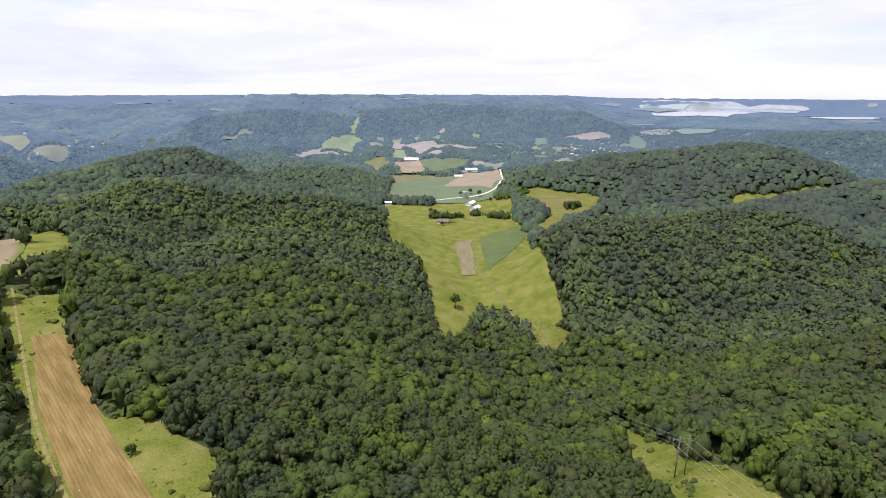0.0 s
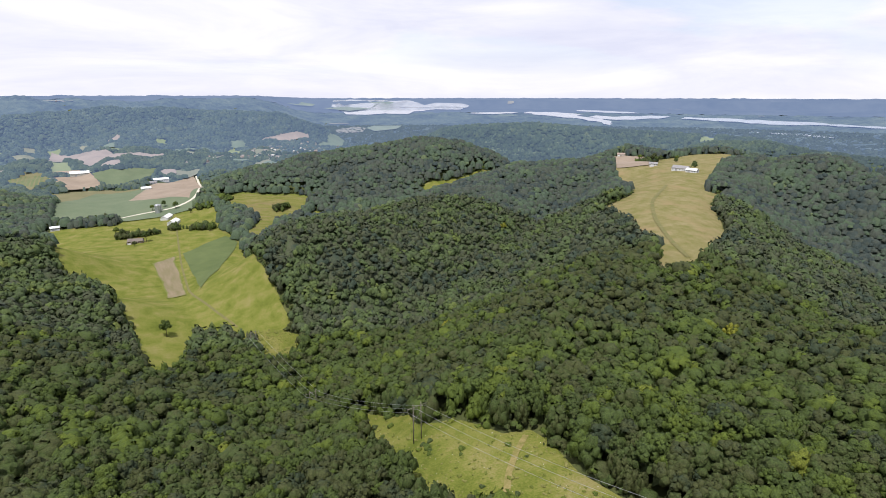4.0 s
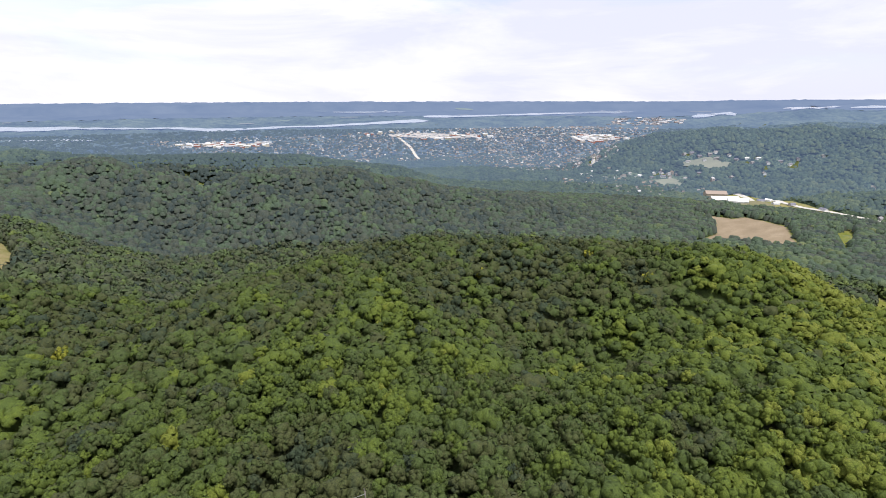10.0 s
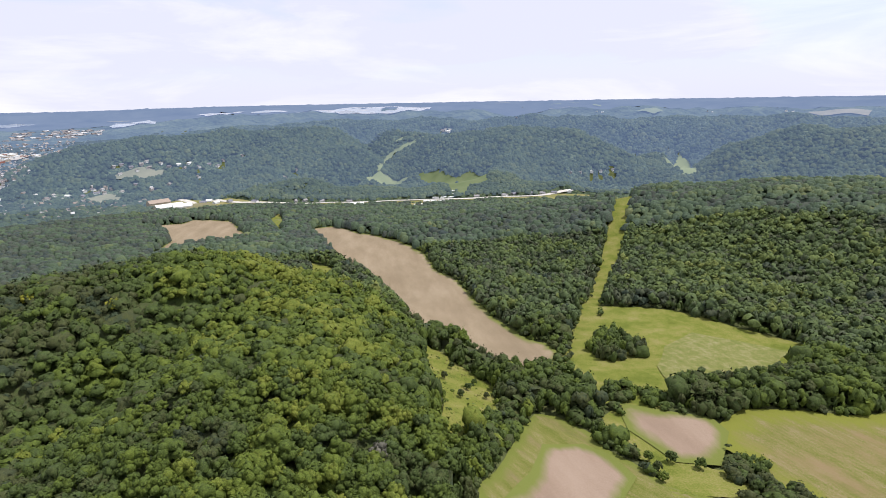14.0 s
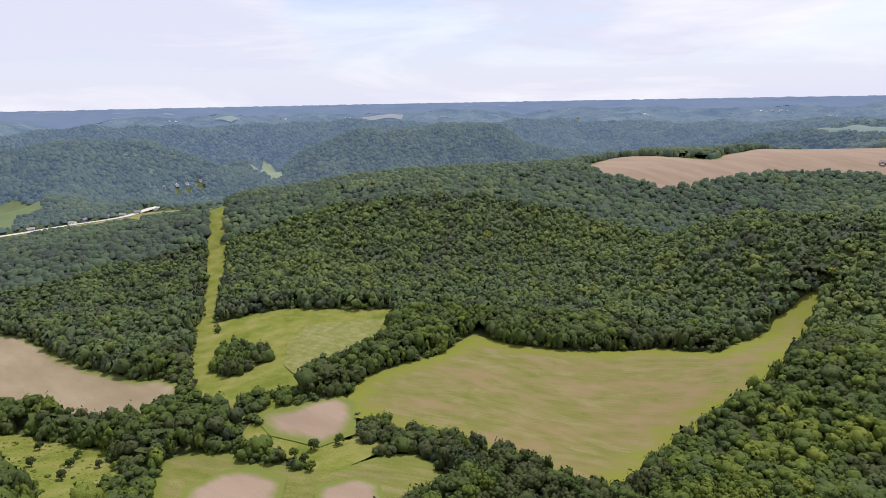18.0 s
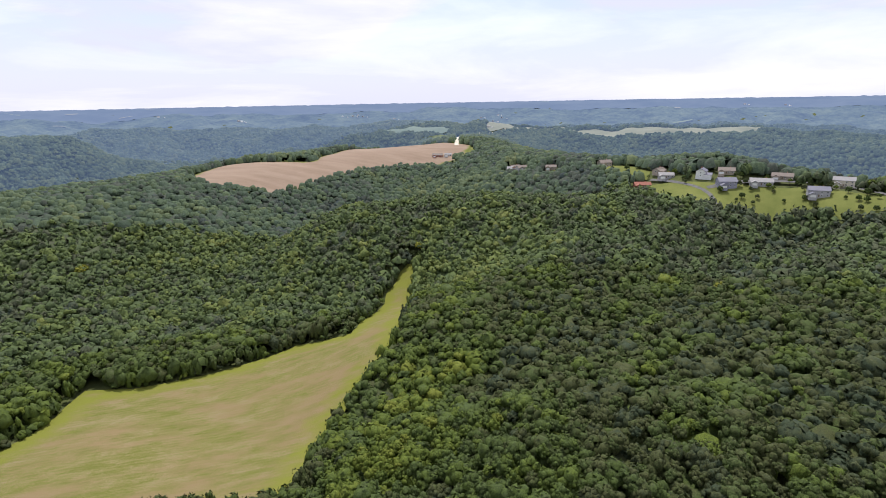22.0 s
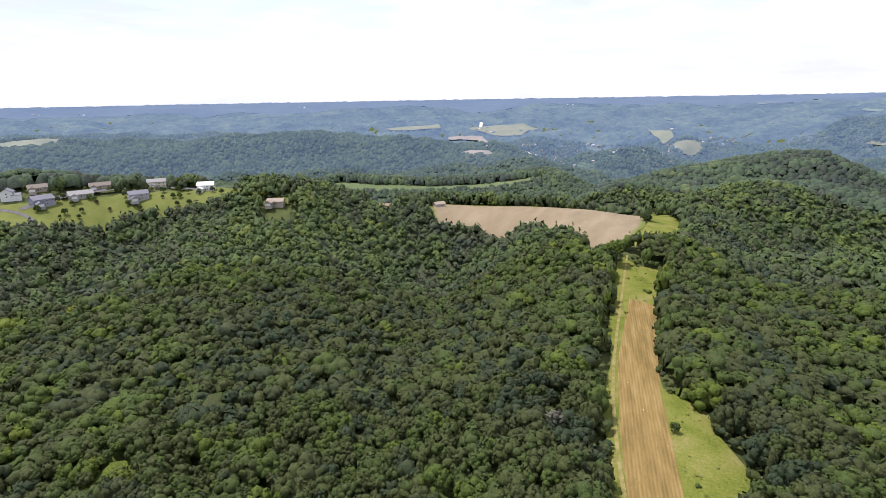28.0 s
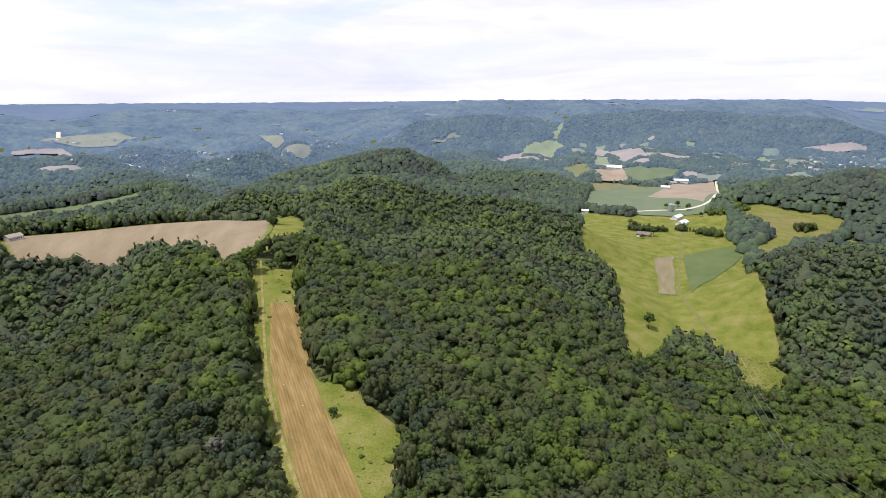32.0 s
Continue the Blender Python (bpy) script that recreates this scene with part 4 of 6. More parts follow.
cottage(1079.4, -923.0)
cottage(1029.0, -898.0)
cottage(1010.0, -921.7)
cottage(952.0, -944.1)
cottage(877.2, -998.3)
cottage(865.3, -1019.2)
cottage(807.7, -1011.6)
cottage(734.9, -1019.7)
cottage(477.7, -1169.8)
cottage(418.1, -1199.6)
cottage(405.9, -1226.8)
cottage(368.2, -1243.4)
cottage(340.9, -1247.7)
cottage(316.1, -1261.4)
cottage(288.4, -1295.2)
cottage(269.4, -1342.8)
cottage(271.1, -1613.4)
cottage(190.1, -1585.2)
cottage(219.0, -1612.2)
cottage(338.7, -1645.9)
cottage(311.1, -1690.1)
cottage(289.1, -1720.6)
cottage(351.8, -1583.3)
cottage(258.9, -1764.1)
cottage(707.1, -1283.1)
cottage(704.2, -1393.4)
cottage(1592.6, -1032.9)
cottage(1584, -1052.7)
cottage(1561.1, -1065.9)
cottage(1552.7, -1094.7)
cottage(1529.8, -1098.5)
cottage(1525.2, -1140.1)
cottage(1491.8, -1142.7)
cottage(1477.9, -1164.8)
cottage(1454.5, -1185.8)
cottage(1419.0, -1190.3)
cottage(1411.8, -1223.6)
cottage(1394.4, -1242.6)
cottage(1549.1, -910.2)
cottage(1542.3, -930.1)
cottage(1522.7, -940.4)
cottage(1509.5, -961.7)
cottage(1468.9, -963.5)
cottage(1486.4, -1019.0)
cottage(1425.1, -1026.8)
cottage(1413.3, -1074.3)
cottage(1559.3, -1026.8)
cottage(1541.5, -1070.3)
cottage(1528.1, -1106.7)
cottage(1442.7, -1157.2)
cottage(1073.8, -1184.5)
cottage(1120.7, -1289.9)
cottage(1551.7, -1113.9)
cottage(1400.0, -1271.5)
cottage(1372.9, -1326.7)
cottage(982.7, -2092.7)
cottage(1004.0, -2085.2)
cottage(758.9, -2313.8)
cottage(1383.1, -1153.9)
cottage(1512.0, -919.1)
cottage(1514.9, -881.5)
cottage(1545.8, -862.1)
cottage(1562.5, -814.7)
cottage(997.4, -2096.3)
cottage(673.5, -3731.2)
cottage(-403.0, -3842.2)
cottage(1007.5, -2085.6)
cottage(19.0, -3875.3)
cottage(-385.5, -3707.1)
cottage(-1851.0, -3369.5)
cottage(-2020.8, -2814.9)
cottage(-2716.9, -2561.1)
cottage(-2790.1, -2538.7)
cottage(-3162.3, -1835.3)
cottage(-3218.0, -1740.7)
cottage(-1694.6, -955.5)
cottage(-2776.3, -2256.0)
cottage(-4293.8, -190.7)
cottage(-4321.2, -430.0)
cottage(-4037.8, 1177.2)
cottage(-2842.4, 2678.1)
cottage(-1344.2, 3812.4)
cottage(-248.7, 3917.4)
cottage(-2656.1, -2593.0)
cottage(-2786.2, -2576.1)
cottage(-2028.1, -2799.3)
cottage(-3046.2, -1684.4)
cottage(-3077.3, -1640.0)
cottage(-781.7, -72.2)
cottage(-1815.0, 1842.4)
cottage(-2253.7, 1583.9)
cottage(-1645.7, 2163.0)
trailer(485.1, -866.6)
trailer(521.6, -939.6)
trailer(542.3, -985.0)
trailer(564.2, -1033.4)
trailer(507.3, -944.8)
trailer(527.5, -990.8)
trailer(548.1, -1038.3)
trailer(564.7, -1078.8)
trailer(513.0, -997.1)
trailer(532.3, -1043.8)
trailer(548.7, -1085.3)
trailer(567.9, -1133.1)
trailer(517.2, -1050.8)
trailer(533.1, -1092.6)
trailer(551.8, -1141.2)
trailer(576.6, -1203.2)
trailer(518.1, -1101.6)
trailer(535.6, -1149.2)
trailer(559.6, -1211.7)
trailer(570.5, -1246.8)
trailer(980.0, -2106.4)
trailer(639.4, -3736.9)
trailer(-434.5, -3839.3)
trailer(987.9, -2091.6)
trailer(-9.5, -3889.9)
trailer(-417.2, -3720.2)
trailer(-1862.9, -3319.2)
trailer(-2121.3, -2900.1)
trailer(-2740.1, -2541.9)
trailer(-2812.6, -2518.8)
trailer(-3153.8, -1803.7)
trailer(-3218.8, -1716.0)
trailer(-1699.1, -944.0)
trailer(-2784.9, -2228.2)
trailer(-4218.8, -160.8)
trailer(-4303.4, -403.0)
trailer(-4009.5, 1206.0)
trailer(-2812.2, 2696.3)
trailer(-1294.8, 3768.2)
trailer(-212.1, 3899.4)
trailer(-2668.9, -2564.5)
trailer(-2804.5, -2551.2)
trailer(-2104.5, -2864.2)
trailer(-3030.8, -1640.1)
trailer(-3066.4, -1598.7)
trailer(-782.2, -65.7)
trailer(-1802.8, 1862.3)
trailer(-2239.7, 1605.0)
trailer(-1619.6, 2164.3)


def near_houses(x, y):
    out = np.zeros(x.shape, bool)
    for hx, hy, hr in PLOTS:
        out |= np.hypot(x - hx, y - hy) < hr
        r = math.hypot(hx, hy)
        if r > 900:            # trees cleared on the camera's side so the houses show
            k = 1 - (hr + 12) / r
            out |= np.hypot(x - hx * k, y - hy * k) < hr + 3
    return out


# small far fields scattered over the upland and the plain
FAR_FIELDS = [q for q in FIELDS if min(math.hypot(*p) for p in q[2]) > 2480]
FIELDS = [q for q in FIELDS if q not in FAR_FIELDS]
g = np.random.RandomState(77)
for k in range(80):
    az_, r_ = g.uniform(0, 360), g.uniform(2650, 4600)
    a_, w_, d_ = radians(az_), g.uniform(14, 75), g.uniform(6, 17)
    c_, t_, n_ = Vector((math.sin(a_), math.cos(a_))) * r_, Vector((math.cos(a_), -math.sin(a_))), Vector((math.sin(a_), math.cos(a_)))
    kink = g.uniform(-0.35, 0.35)
    FAR_FIELDS.append(("far_field", ("hay", "crop", "meadow", "hay")[k % 4], tuple(tuple(c_ + t_ * w_ * u + n_ * (d_ * v + kink * w_ * u * 0.3)) for u, v in ((-1, -1), (-0.2, -1.2), (1, -0.8), (1.1, 0.9), (0.1, 1.1), (-0.9, 0.8)))))




def shore(poly, reach=70.0, amp=14.0):
    """Wear a ruled bank into bays and points."""
    g = random.Random(int(abs(poly[0][0])))
    out = []
    for (ax, ay), (bx, by) in zip(poly, poly[1:] + poly[:1]):
        n = max(1, int(math.hypot(bx - ax, by - ay) / reach))
        out += [(ax + (bx - ax) * k / n + g.gauss(0, amp), ay + (by - ay) * k / n + g.gauss(0, amp)) for k in range(n)]
    return tuple(out)


FAR_FIELDS = [(a_, b_, shore(tuple(c_)) if a_.startswith(("water_lake", "water_south")) else c_) for a_, b_, c_ in FAR_FIELDS]

# the patchwork of the farm valley floor
g = random.Random(12)
for row in range(9):
    for col in range(17):
        az_, r_ = 346 + 2.1 * (col + g.uniform(0.2, 0.8)), 1400 + 95 * (row + g.uniform(0.2, 0.8))
        a_, w_, d_, roll_ = radians(az_), g.uniform(16, 36), g.uniform(22, 46), g.random()
        c_, t_, n_ = Vector((math.sin(a_), math.cos(a_))) * r_, Vector((math.cos(a_), -math.sin(a_))), Vector((math.sin(a_), math.cos(a_)))
        poly = tuple(tuple(c_ + t_ * w_ * u * g.uniform(0.7, 1.1) + n_ * d_ * v * g.uniform(0.7, 1.1)) for u, v in ((-1, -1), (1, -1), (1, 1), (-1, 1)))
        here = (np.array([p[0] for p in poly] + [c_.x]), np.array([p[1] for p in poly] + [c_.y]))
        level = floor_z(np.array([c_.x]), np.array([c_.y]))[0] + 34 > ground(np.array([c_.x]), np.array([c_.y]))[0]
        if roll_ < 0.7 and level and not any(inside(*here, q[2]).any() for q in FIELDS):
            FIELDS.append(("valley_field", g.choice(("hay", "crop", "meadow", "hay", "soil", "crop")), poly))


def roughen(poly):
    """Give a ruled outline the small bends of a real field margin."""
    g = random.Random(int(abs(poly[0][0]) * 3 + abs(poly[0][1])))
    out = []
    for (ax, ay), (bx, by) in zip(poly, poly[1:] + poly[:1]):
        d = math.hypot(bx - ax, by - ay)
        n = max(1, min(6, int(d / 14)))
        for k in range(n):
            u, off = k / n, g.gauss(0, min(1.6, d / n * 0.09)) if k else 0.0
            out.append((ax + (bx - ax) * u - (by - ay) / max(d, 0.1) * off, ay + (by - ay) * u + (bx - ax) / max(d, 0.1) * off))
    return tuple(out)


FIELDS = [(a_, b_, roughen(tuple(c_)) if b_ not in ("water", "stubble") else tuple(c_)) for a_, b_, c_ in FIELDS]

# ---- ground ----
GR = np.concatenate([[0.5], np.geomspace(20, 1200, 92), np.arange(1224, 2505, 25.0), np.linspace(2530, RIM_R, 36)])
gx, gy, gf = polar(GR, 360)
gz = ground(gx, gy)
# bearing by bearing, how high the land before a place stands up
seen = np.degrees(np.arctan2(gz + 15 - EYE_Z, np.hypot(gx, gy))).reshape(len(GR), 360)
SCREEN = np.maximum.accumulate(np.where(np.arange(len(GR))[:, None] < 3, -80, seen), axis=0)


def lee(x, y):
    """True behind nearer ridges, where the woods are hidden from the camera over the knoll."""
    r = np.hypot(x, y)
    i = np.clip(np.searchsorted(GR, r * 0.985) - 2, 0, len(GR) - 1)
    j = np.round(np.degrees(np.arctan2(x, y)) / 360 * 360).astype(int) % 360
    return np.degrees(np.arctan2(ground(x, y) + 19 - EYE_Z, r)) < SCREEN[i, j] - 0.1


clearing = open_land(gx, gy)
for dx, dy in ((14, 0), (-14, 0), (0, 14), (0, -14)):
    clearing |= open_land(gx + dx, gy + dy) & (np.hypot(gx, gy) > 900)
gz -= np.where(clearing | near_tracks(gx, gy, 8.0), 1.2 + 0.0016 * np.hypot(gx, gy), 0.0)
tagged(sheet("ground", np.stack([gx, gy, gz], 1), gf, EARTH), "wooded bluff country with deep valleys", "ground", kind="structure")


def drape(name, poly, mat, lift):
    """A field laid over the ground inside its outline."""
    x0, x1, y0, y1 = boxed(poly)
    step = max(3.5, math.hypot(x1 - x0, y1 - y0) / (64 if math.hypot(x0, y0) < 1300 else 45 if math.hypot(x0, y0) < 2400 else 8))
    bm = bmesh.new()
    bm.faces.new([bm.verts.new((x, y, 0)) for x, y in poly])
    for lo, hi, no in ((x0, x1, (1, 0, 0)), (y0, y1, (0, 1, 0))):
        for v in np.arange(lo + step, hi, step):
            bmesh.ops.bisect_plane(bm, geom=bm.verts[:] + bm.edges[:] + bm.faces[:], plane_co=(v, v, 0), plane_no=no)
    bmesh.ops.triangulate(bm, faces=bm.faces[:])
    xs, ys = np.array([v.co.x for v in bm.verts]), np.array([v.co.y for v in bm.verts])
    for v, z in zip(bm.verts, ground(xs, ys)):
        v.co.z = z + lift
    bmesh.ops.recalc_face_normals(bm, faces=bm.faces[:])
    if sum(f.normal.z for f in bm.faces) < 0:
        bmesh.ops.reverse_faces(bm, faces=bm.faces[:])
    for f in bm.faces:
        f.smooth = True
    me = bpy.data.meshes.new(name)
    bm.to_mesh(me)
    bm.free()
    me.materials.append(mat)
    band = min(9.0, math.hypot(x1 - x0, y1 - y0) / 13, 0.1 * min(x1 - x0, y1 - y0))
    if name == "big_meadow":
        band = 30.0
    elif name in ("bare_patch", "near_soil", "near_soil_two"):
        band = 0.26 * min(x1 - x0, y1 - y0)
    rim = np.full(len(xs), band)
    for (ax, ay), (bx, by) in zip(poly, poly[1:] + poly[:1]):
        dx, dy = bx - ax, by - ay
        u = np.clip(((xs - ax) * dx + (ys - ay) * dy) / (dx * dx + dy * dy + 1e-6), 0, 1)
        rim = np.minimum(rim, np.hypot(xs - ax - u * dx, ys - ay - u * dy))
    dx = (ground(xs + 4, ys) - ground(xs - 4, ys)) / 8
    dy = (ground(xs, ys + 4) - ground(xs, ys - 4)) / 8
    up = np.stack([-dx, -dy, np.ones(len(xs))], 1)
    me.normals_split_custom_set_from_vertices(up / np.linalg.norm(up, axis=1)[:, None])
    me.attributes.new("margin", "FLOAT", "POINT").data.foreach_set("value", (rim / band).astype(np.float32))
    return new(name, me)


HAZE_GLOWING = [m for key, m in COVER.items() if key.startswith(("hazy_", "rim_"))]
FIELD_WORDS = {"meadow": "bright green meadow of rough grass", "hay": "pale mown hay field with dry streaks", "drymeadow": "green meadow turning brown and dry towards its middle", "dryhay": "pale dry hay field on the ridge", "crop": "dark green field of young crop",
               "soil": "bare brown field of dry soil", "sparse": "brown plot with thin green growth in rows", "tan": "pale tan field of ripe stubble", "stubble": "narrow field of dry stubble in rows", "cuthay": "meadow with pale rows of cut hay", "lawn": "mown bright green garden lawn", "water": "pale river water shining under the sky", "paving": "pale paved yards of a shopping district"}
on_top = {"stubble": 0.4, "sparse": 0.7, "cuthay": 0.8, "soil": 0.7, "crop": 0.7, "tan": 0.7}
for name, kind, poly in FIELDS + FAR_FIELDS:
    far = min(math.hypot(*p) for p in poly)
    if kind == "paving":       # the yards fill only part of the district
        mx, my = sum(p[0] for p in poly) / len(poly), sum(p[1] for p in poly) / len(poly)
        poly = tuple((mx + (p[0] - mx) * 0.62, my + (p[1] - my) * 0.62) for p in poly)
    # farther fields take muted copies, then copies with the haze glow
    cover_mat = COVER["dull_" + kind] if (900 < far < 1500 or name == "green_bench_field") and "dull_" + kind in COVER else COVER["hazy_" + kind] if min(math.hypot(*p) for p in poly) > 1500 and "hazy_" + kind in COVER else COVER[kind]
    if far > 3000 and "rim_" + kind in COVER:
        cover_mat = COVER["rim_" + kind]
    if cover_mat in HAZE_GLOWING:
        name = "backdrop_water" if kind == "water" else "haze_glow_field"
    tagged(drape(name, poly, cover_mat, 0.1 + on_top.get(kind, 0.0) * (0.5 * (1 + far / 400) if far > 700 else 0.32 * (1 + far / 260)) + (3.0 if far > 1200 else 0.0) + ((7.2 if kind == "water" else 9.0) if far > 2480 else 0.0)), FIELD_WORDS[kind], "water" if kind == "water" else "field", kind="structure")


def ribbon(name, mat, width, line, lift):
    """A road or track laid along a line over the ground."""
    pts = [Vector((x, y)) for x, y in line]
    fine = []
    for a, b in zip(pts, pts[1:]):
        n = max(1, int((b - a).length / 12))
        fine += [a + (b - a) * k / n for k in range(n)]
    fine.append(pts[-1])
    for _ in range(3):
        fine = [fine[0]] + [(p + q + r) / 3 for p, q, r in zip(fine, fine[1:], fine[2:])] + [fine[-1]]
    v, f = [], []
    for k, p in enumerate(fine):
        d = (fine[min(k + 1, len(fine) - 1)] - fine[max(k - 1, 0)]).normalized()
        for u in (-0.5, -0.17, 0.17, 0.5):
            q = p + Vector((-d.y, d.x)) * width * u
            v.append((q.x, q.y))
    v = np.array(v)
    z = ground(v[:, 0], v[:, 1]) + lift
    for k in range(len(fine) - 1):
        for c in range(3):
            f.append((4 * k + c + 4, 4 * k + c + 5, 4 * k + c + 1, 4 * k + c)[::-1])
    ob = sheet(name, np.column_stack([v, z]), f, mat)
    if len(ob.data.polygons) and ob.data.polygons[0].normal.z < 0:
        ob.data.flip_normals()
    return ob


ROAD_WORDS = {"concrete": "pale concrete road", "gravel": "white gravel road between fields", "track": "worn two-rut farm track in dry grass", "turf": "green grassy track across the hay field", "asphalt": "grey asphalt driveway", "verge": "mown grass verge along the highway"}
for name, kind, width, line in TRACKS:
    tagged(ribbon(name, COVER[kind], width, line, 9.5 if math.hypot(*line[0]) > 2480 else 1.4 if kind in ("concrete", "gravel") else 0.35), ROAD_WORDS[kind], "road", kind="structure")

# ---- woods ----
def ico(level):
    bm = bmesh.new()
    bmesh.ops.create_icosphere(bm, subdivisions=level, radius=1.0)
    v = np.array([p.co[:] for p in bm.verts])
    f = np.array([[p.index for p in q.verts] for q in bm.faces])
    bm.free()
    return v, f


def crown(lumps, cards, seed, size=0.14, level=0, core=True):
    """A broadleaf crown of unit radius: billows of foliage over a core, with sprays of leaves on them."""
    g = np.random.RandomState(seed)
    iv, jf = ico(level)
    verts, tri, base = [], [], 0

    def blob(centre, radius, out, cull):
        nonlocal base
        q, _ = np.linalg.qr(g.normal(size=(3, 3)))
        v = iv @ q * (1 + g.normal(0, 0.17, (len(iv), 1)))
        keep = (v[jf].mean(1) @ out) > cull
        verts.append(v * radius * np.array([1, 1, 0.88]) + centre)
        tri.append((jf if np.linalg.det(q) > 0 else jf[:, ::-1])[keep] + base)
        base += len(v)

    if core:
        blob(np.zeros(3), 0.66, np.array([0, 0, 1.0]), -0.35)
    mean = min(0.6, 1.3 / math.sqrt(lumps))
    tops = []
    spin = g.uniform(0, 6.28)
    for k in range(lumps):
        h = 0.97 - 1.25 * (k + 0.5) / lumps + g.normal(0, 0.05)
        a = spin + 2.39996 * k + g.normal(0, 0.25)
        c = math.sqrt(max(0.0, 1 - min(1, abs(h)) ** 2))
        d = np.array([c * math.cos(a), c * math.sin(a), h])
        d /= np.linalg.norm(d)
        rad = mean * g.uniform(0.72, 1.3)
        at = d * (1.0 - mean * 0.92 + g.normal(0, 0.06))
        out = d + np.array([0, 0, 0.35])
        blob(at, rad, out / np.linalg.norm(out), -0.28 if core else -0.12)
        tops.append((at, rad))
    if cards:
        pick = g.randint(0, lumps, cards)
        d = g.normal(size=(cards, 3)) + np.array([tops[i][0] / np.linalg.norm(tops[i][0]) for i in pick]) * 1.4
        d /= np.linalg.norm(d, axis=1)[:, None]
        c = np.array([tops[i][0] for i in pick]) + d * np.array([tops[i][1] for i in pick])[:, None] * g.uniform(0.92, 1.2, (cards, 1))
        n = d + g.normal(0, 0.3, d.shape)
        n /= np.linalg.norm(n, axis=1)[:, None]
        u = np.cross(n, g.normal(size=d.shape))
        u /= np.linalg.norm(u, axis=1)[:, None]
        w = np.cross(n, u)
        s = size * g.uniform(0.55, 1.4, (cards, 1))
        verts.append(np.stack([c - u * s - w * s * 0.58, c + u * s - w * s * 0.58, c + w * s * 1.16], 1).reshape(-1, 3))
        k = base + 3 * np.arange(cards)
        tri.append(np.stack([k, k + 1, k + 2], 1))
    return np.concatenate(verts), np.concatenate(tri)


def dome(seed):
    """A small far crown: a lumpy cap."""
    g = np.random.RandomState(seed)
    v = [(g.normal(0, 0.15), g.normal(0, 0.15), 0.86)]
    v += [(0.68 * math.cos(1.571 * k) * g.uniform(0.75, 1.2), 0.68 * math.sin(1.571 * k) * g.uniform(0.75, 1.2), g.uniform(0.48, 0.84)) for k in range(4)]
    v += [(1.05 * math.cos(1.571 * k + 0.8) * g.uniform(0.8, 1.15), 1.05 * math.sin(1.571 * k + 0.8) * g.uniform(0.85, 1.15), -0.35) for k in range(4)]
    f = []
    for k in range(4):
        j = (k + 1) % 4
        f += [(0, 1 + k, 1 + j), (1 + k, 5 + k, 1 + j), (5 + k, 5 + j, 1 + j)]
    return np.array(v), np.array(f)


def spread(r0, r1, gap, seed, clear=0.0):
    """Jittered stand of trees in a ring of the plan, kept clear of open land."""
    g = np.random.RandomState(seed)
    n = int(2 * r1 / gap) + 2
    m = int(n / 0.9) + 2
    i, j = np.meshgrid(np.arange(n), np.arange(m))
    x = ((i + 0.5 * (j % 2)) * gap - r1).ravel() + g.uniform(-0.38, 0.38, n * m) * gap
    y = (j * gap * 0.9 - r1).ravel() + g.uniform(-0.38, 0.38, n * m) * gap
    r = np.hypot(x, y)
    k = (r >= r0) & (r < r1)
    x, y = x[k], y[k]
    k = ~(open_land(x, y) | near_tracks(x, y, 6.0) | near_houses(x, y))
    if clear:
        for dx, dy in ((1, 0), (-1, 0), (0, 1), (0, -1)):
            k &= ~open_land(x + clear * dx, y + clear * dy)
    return x[k], y[k]


TONE, STANDS = Waves(21, 160), Waves(22, 38)


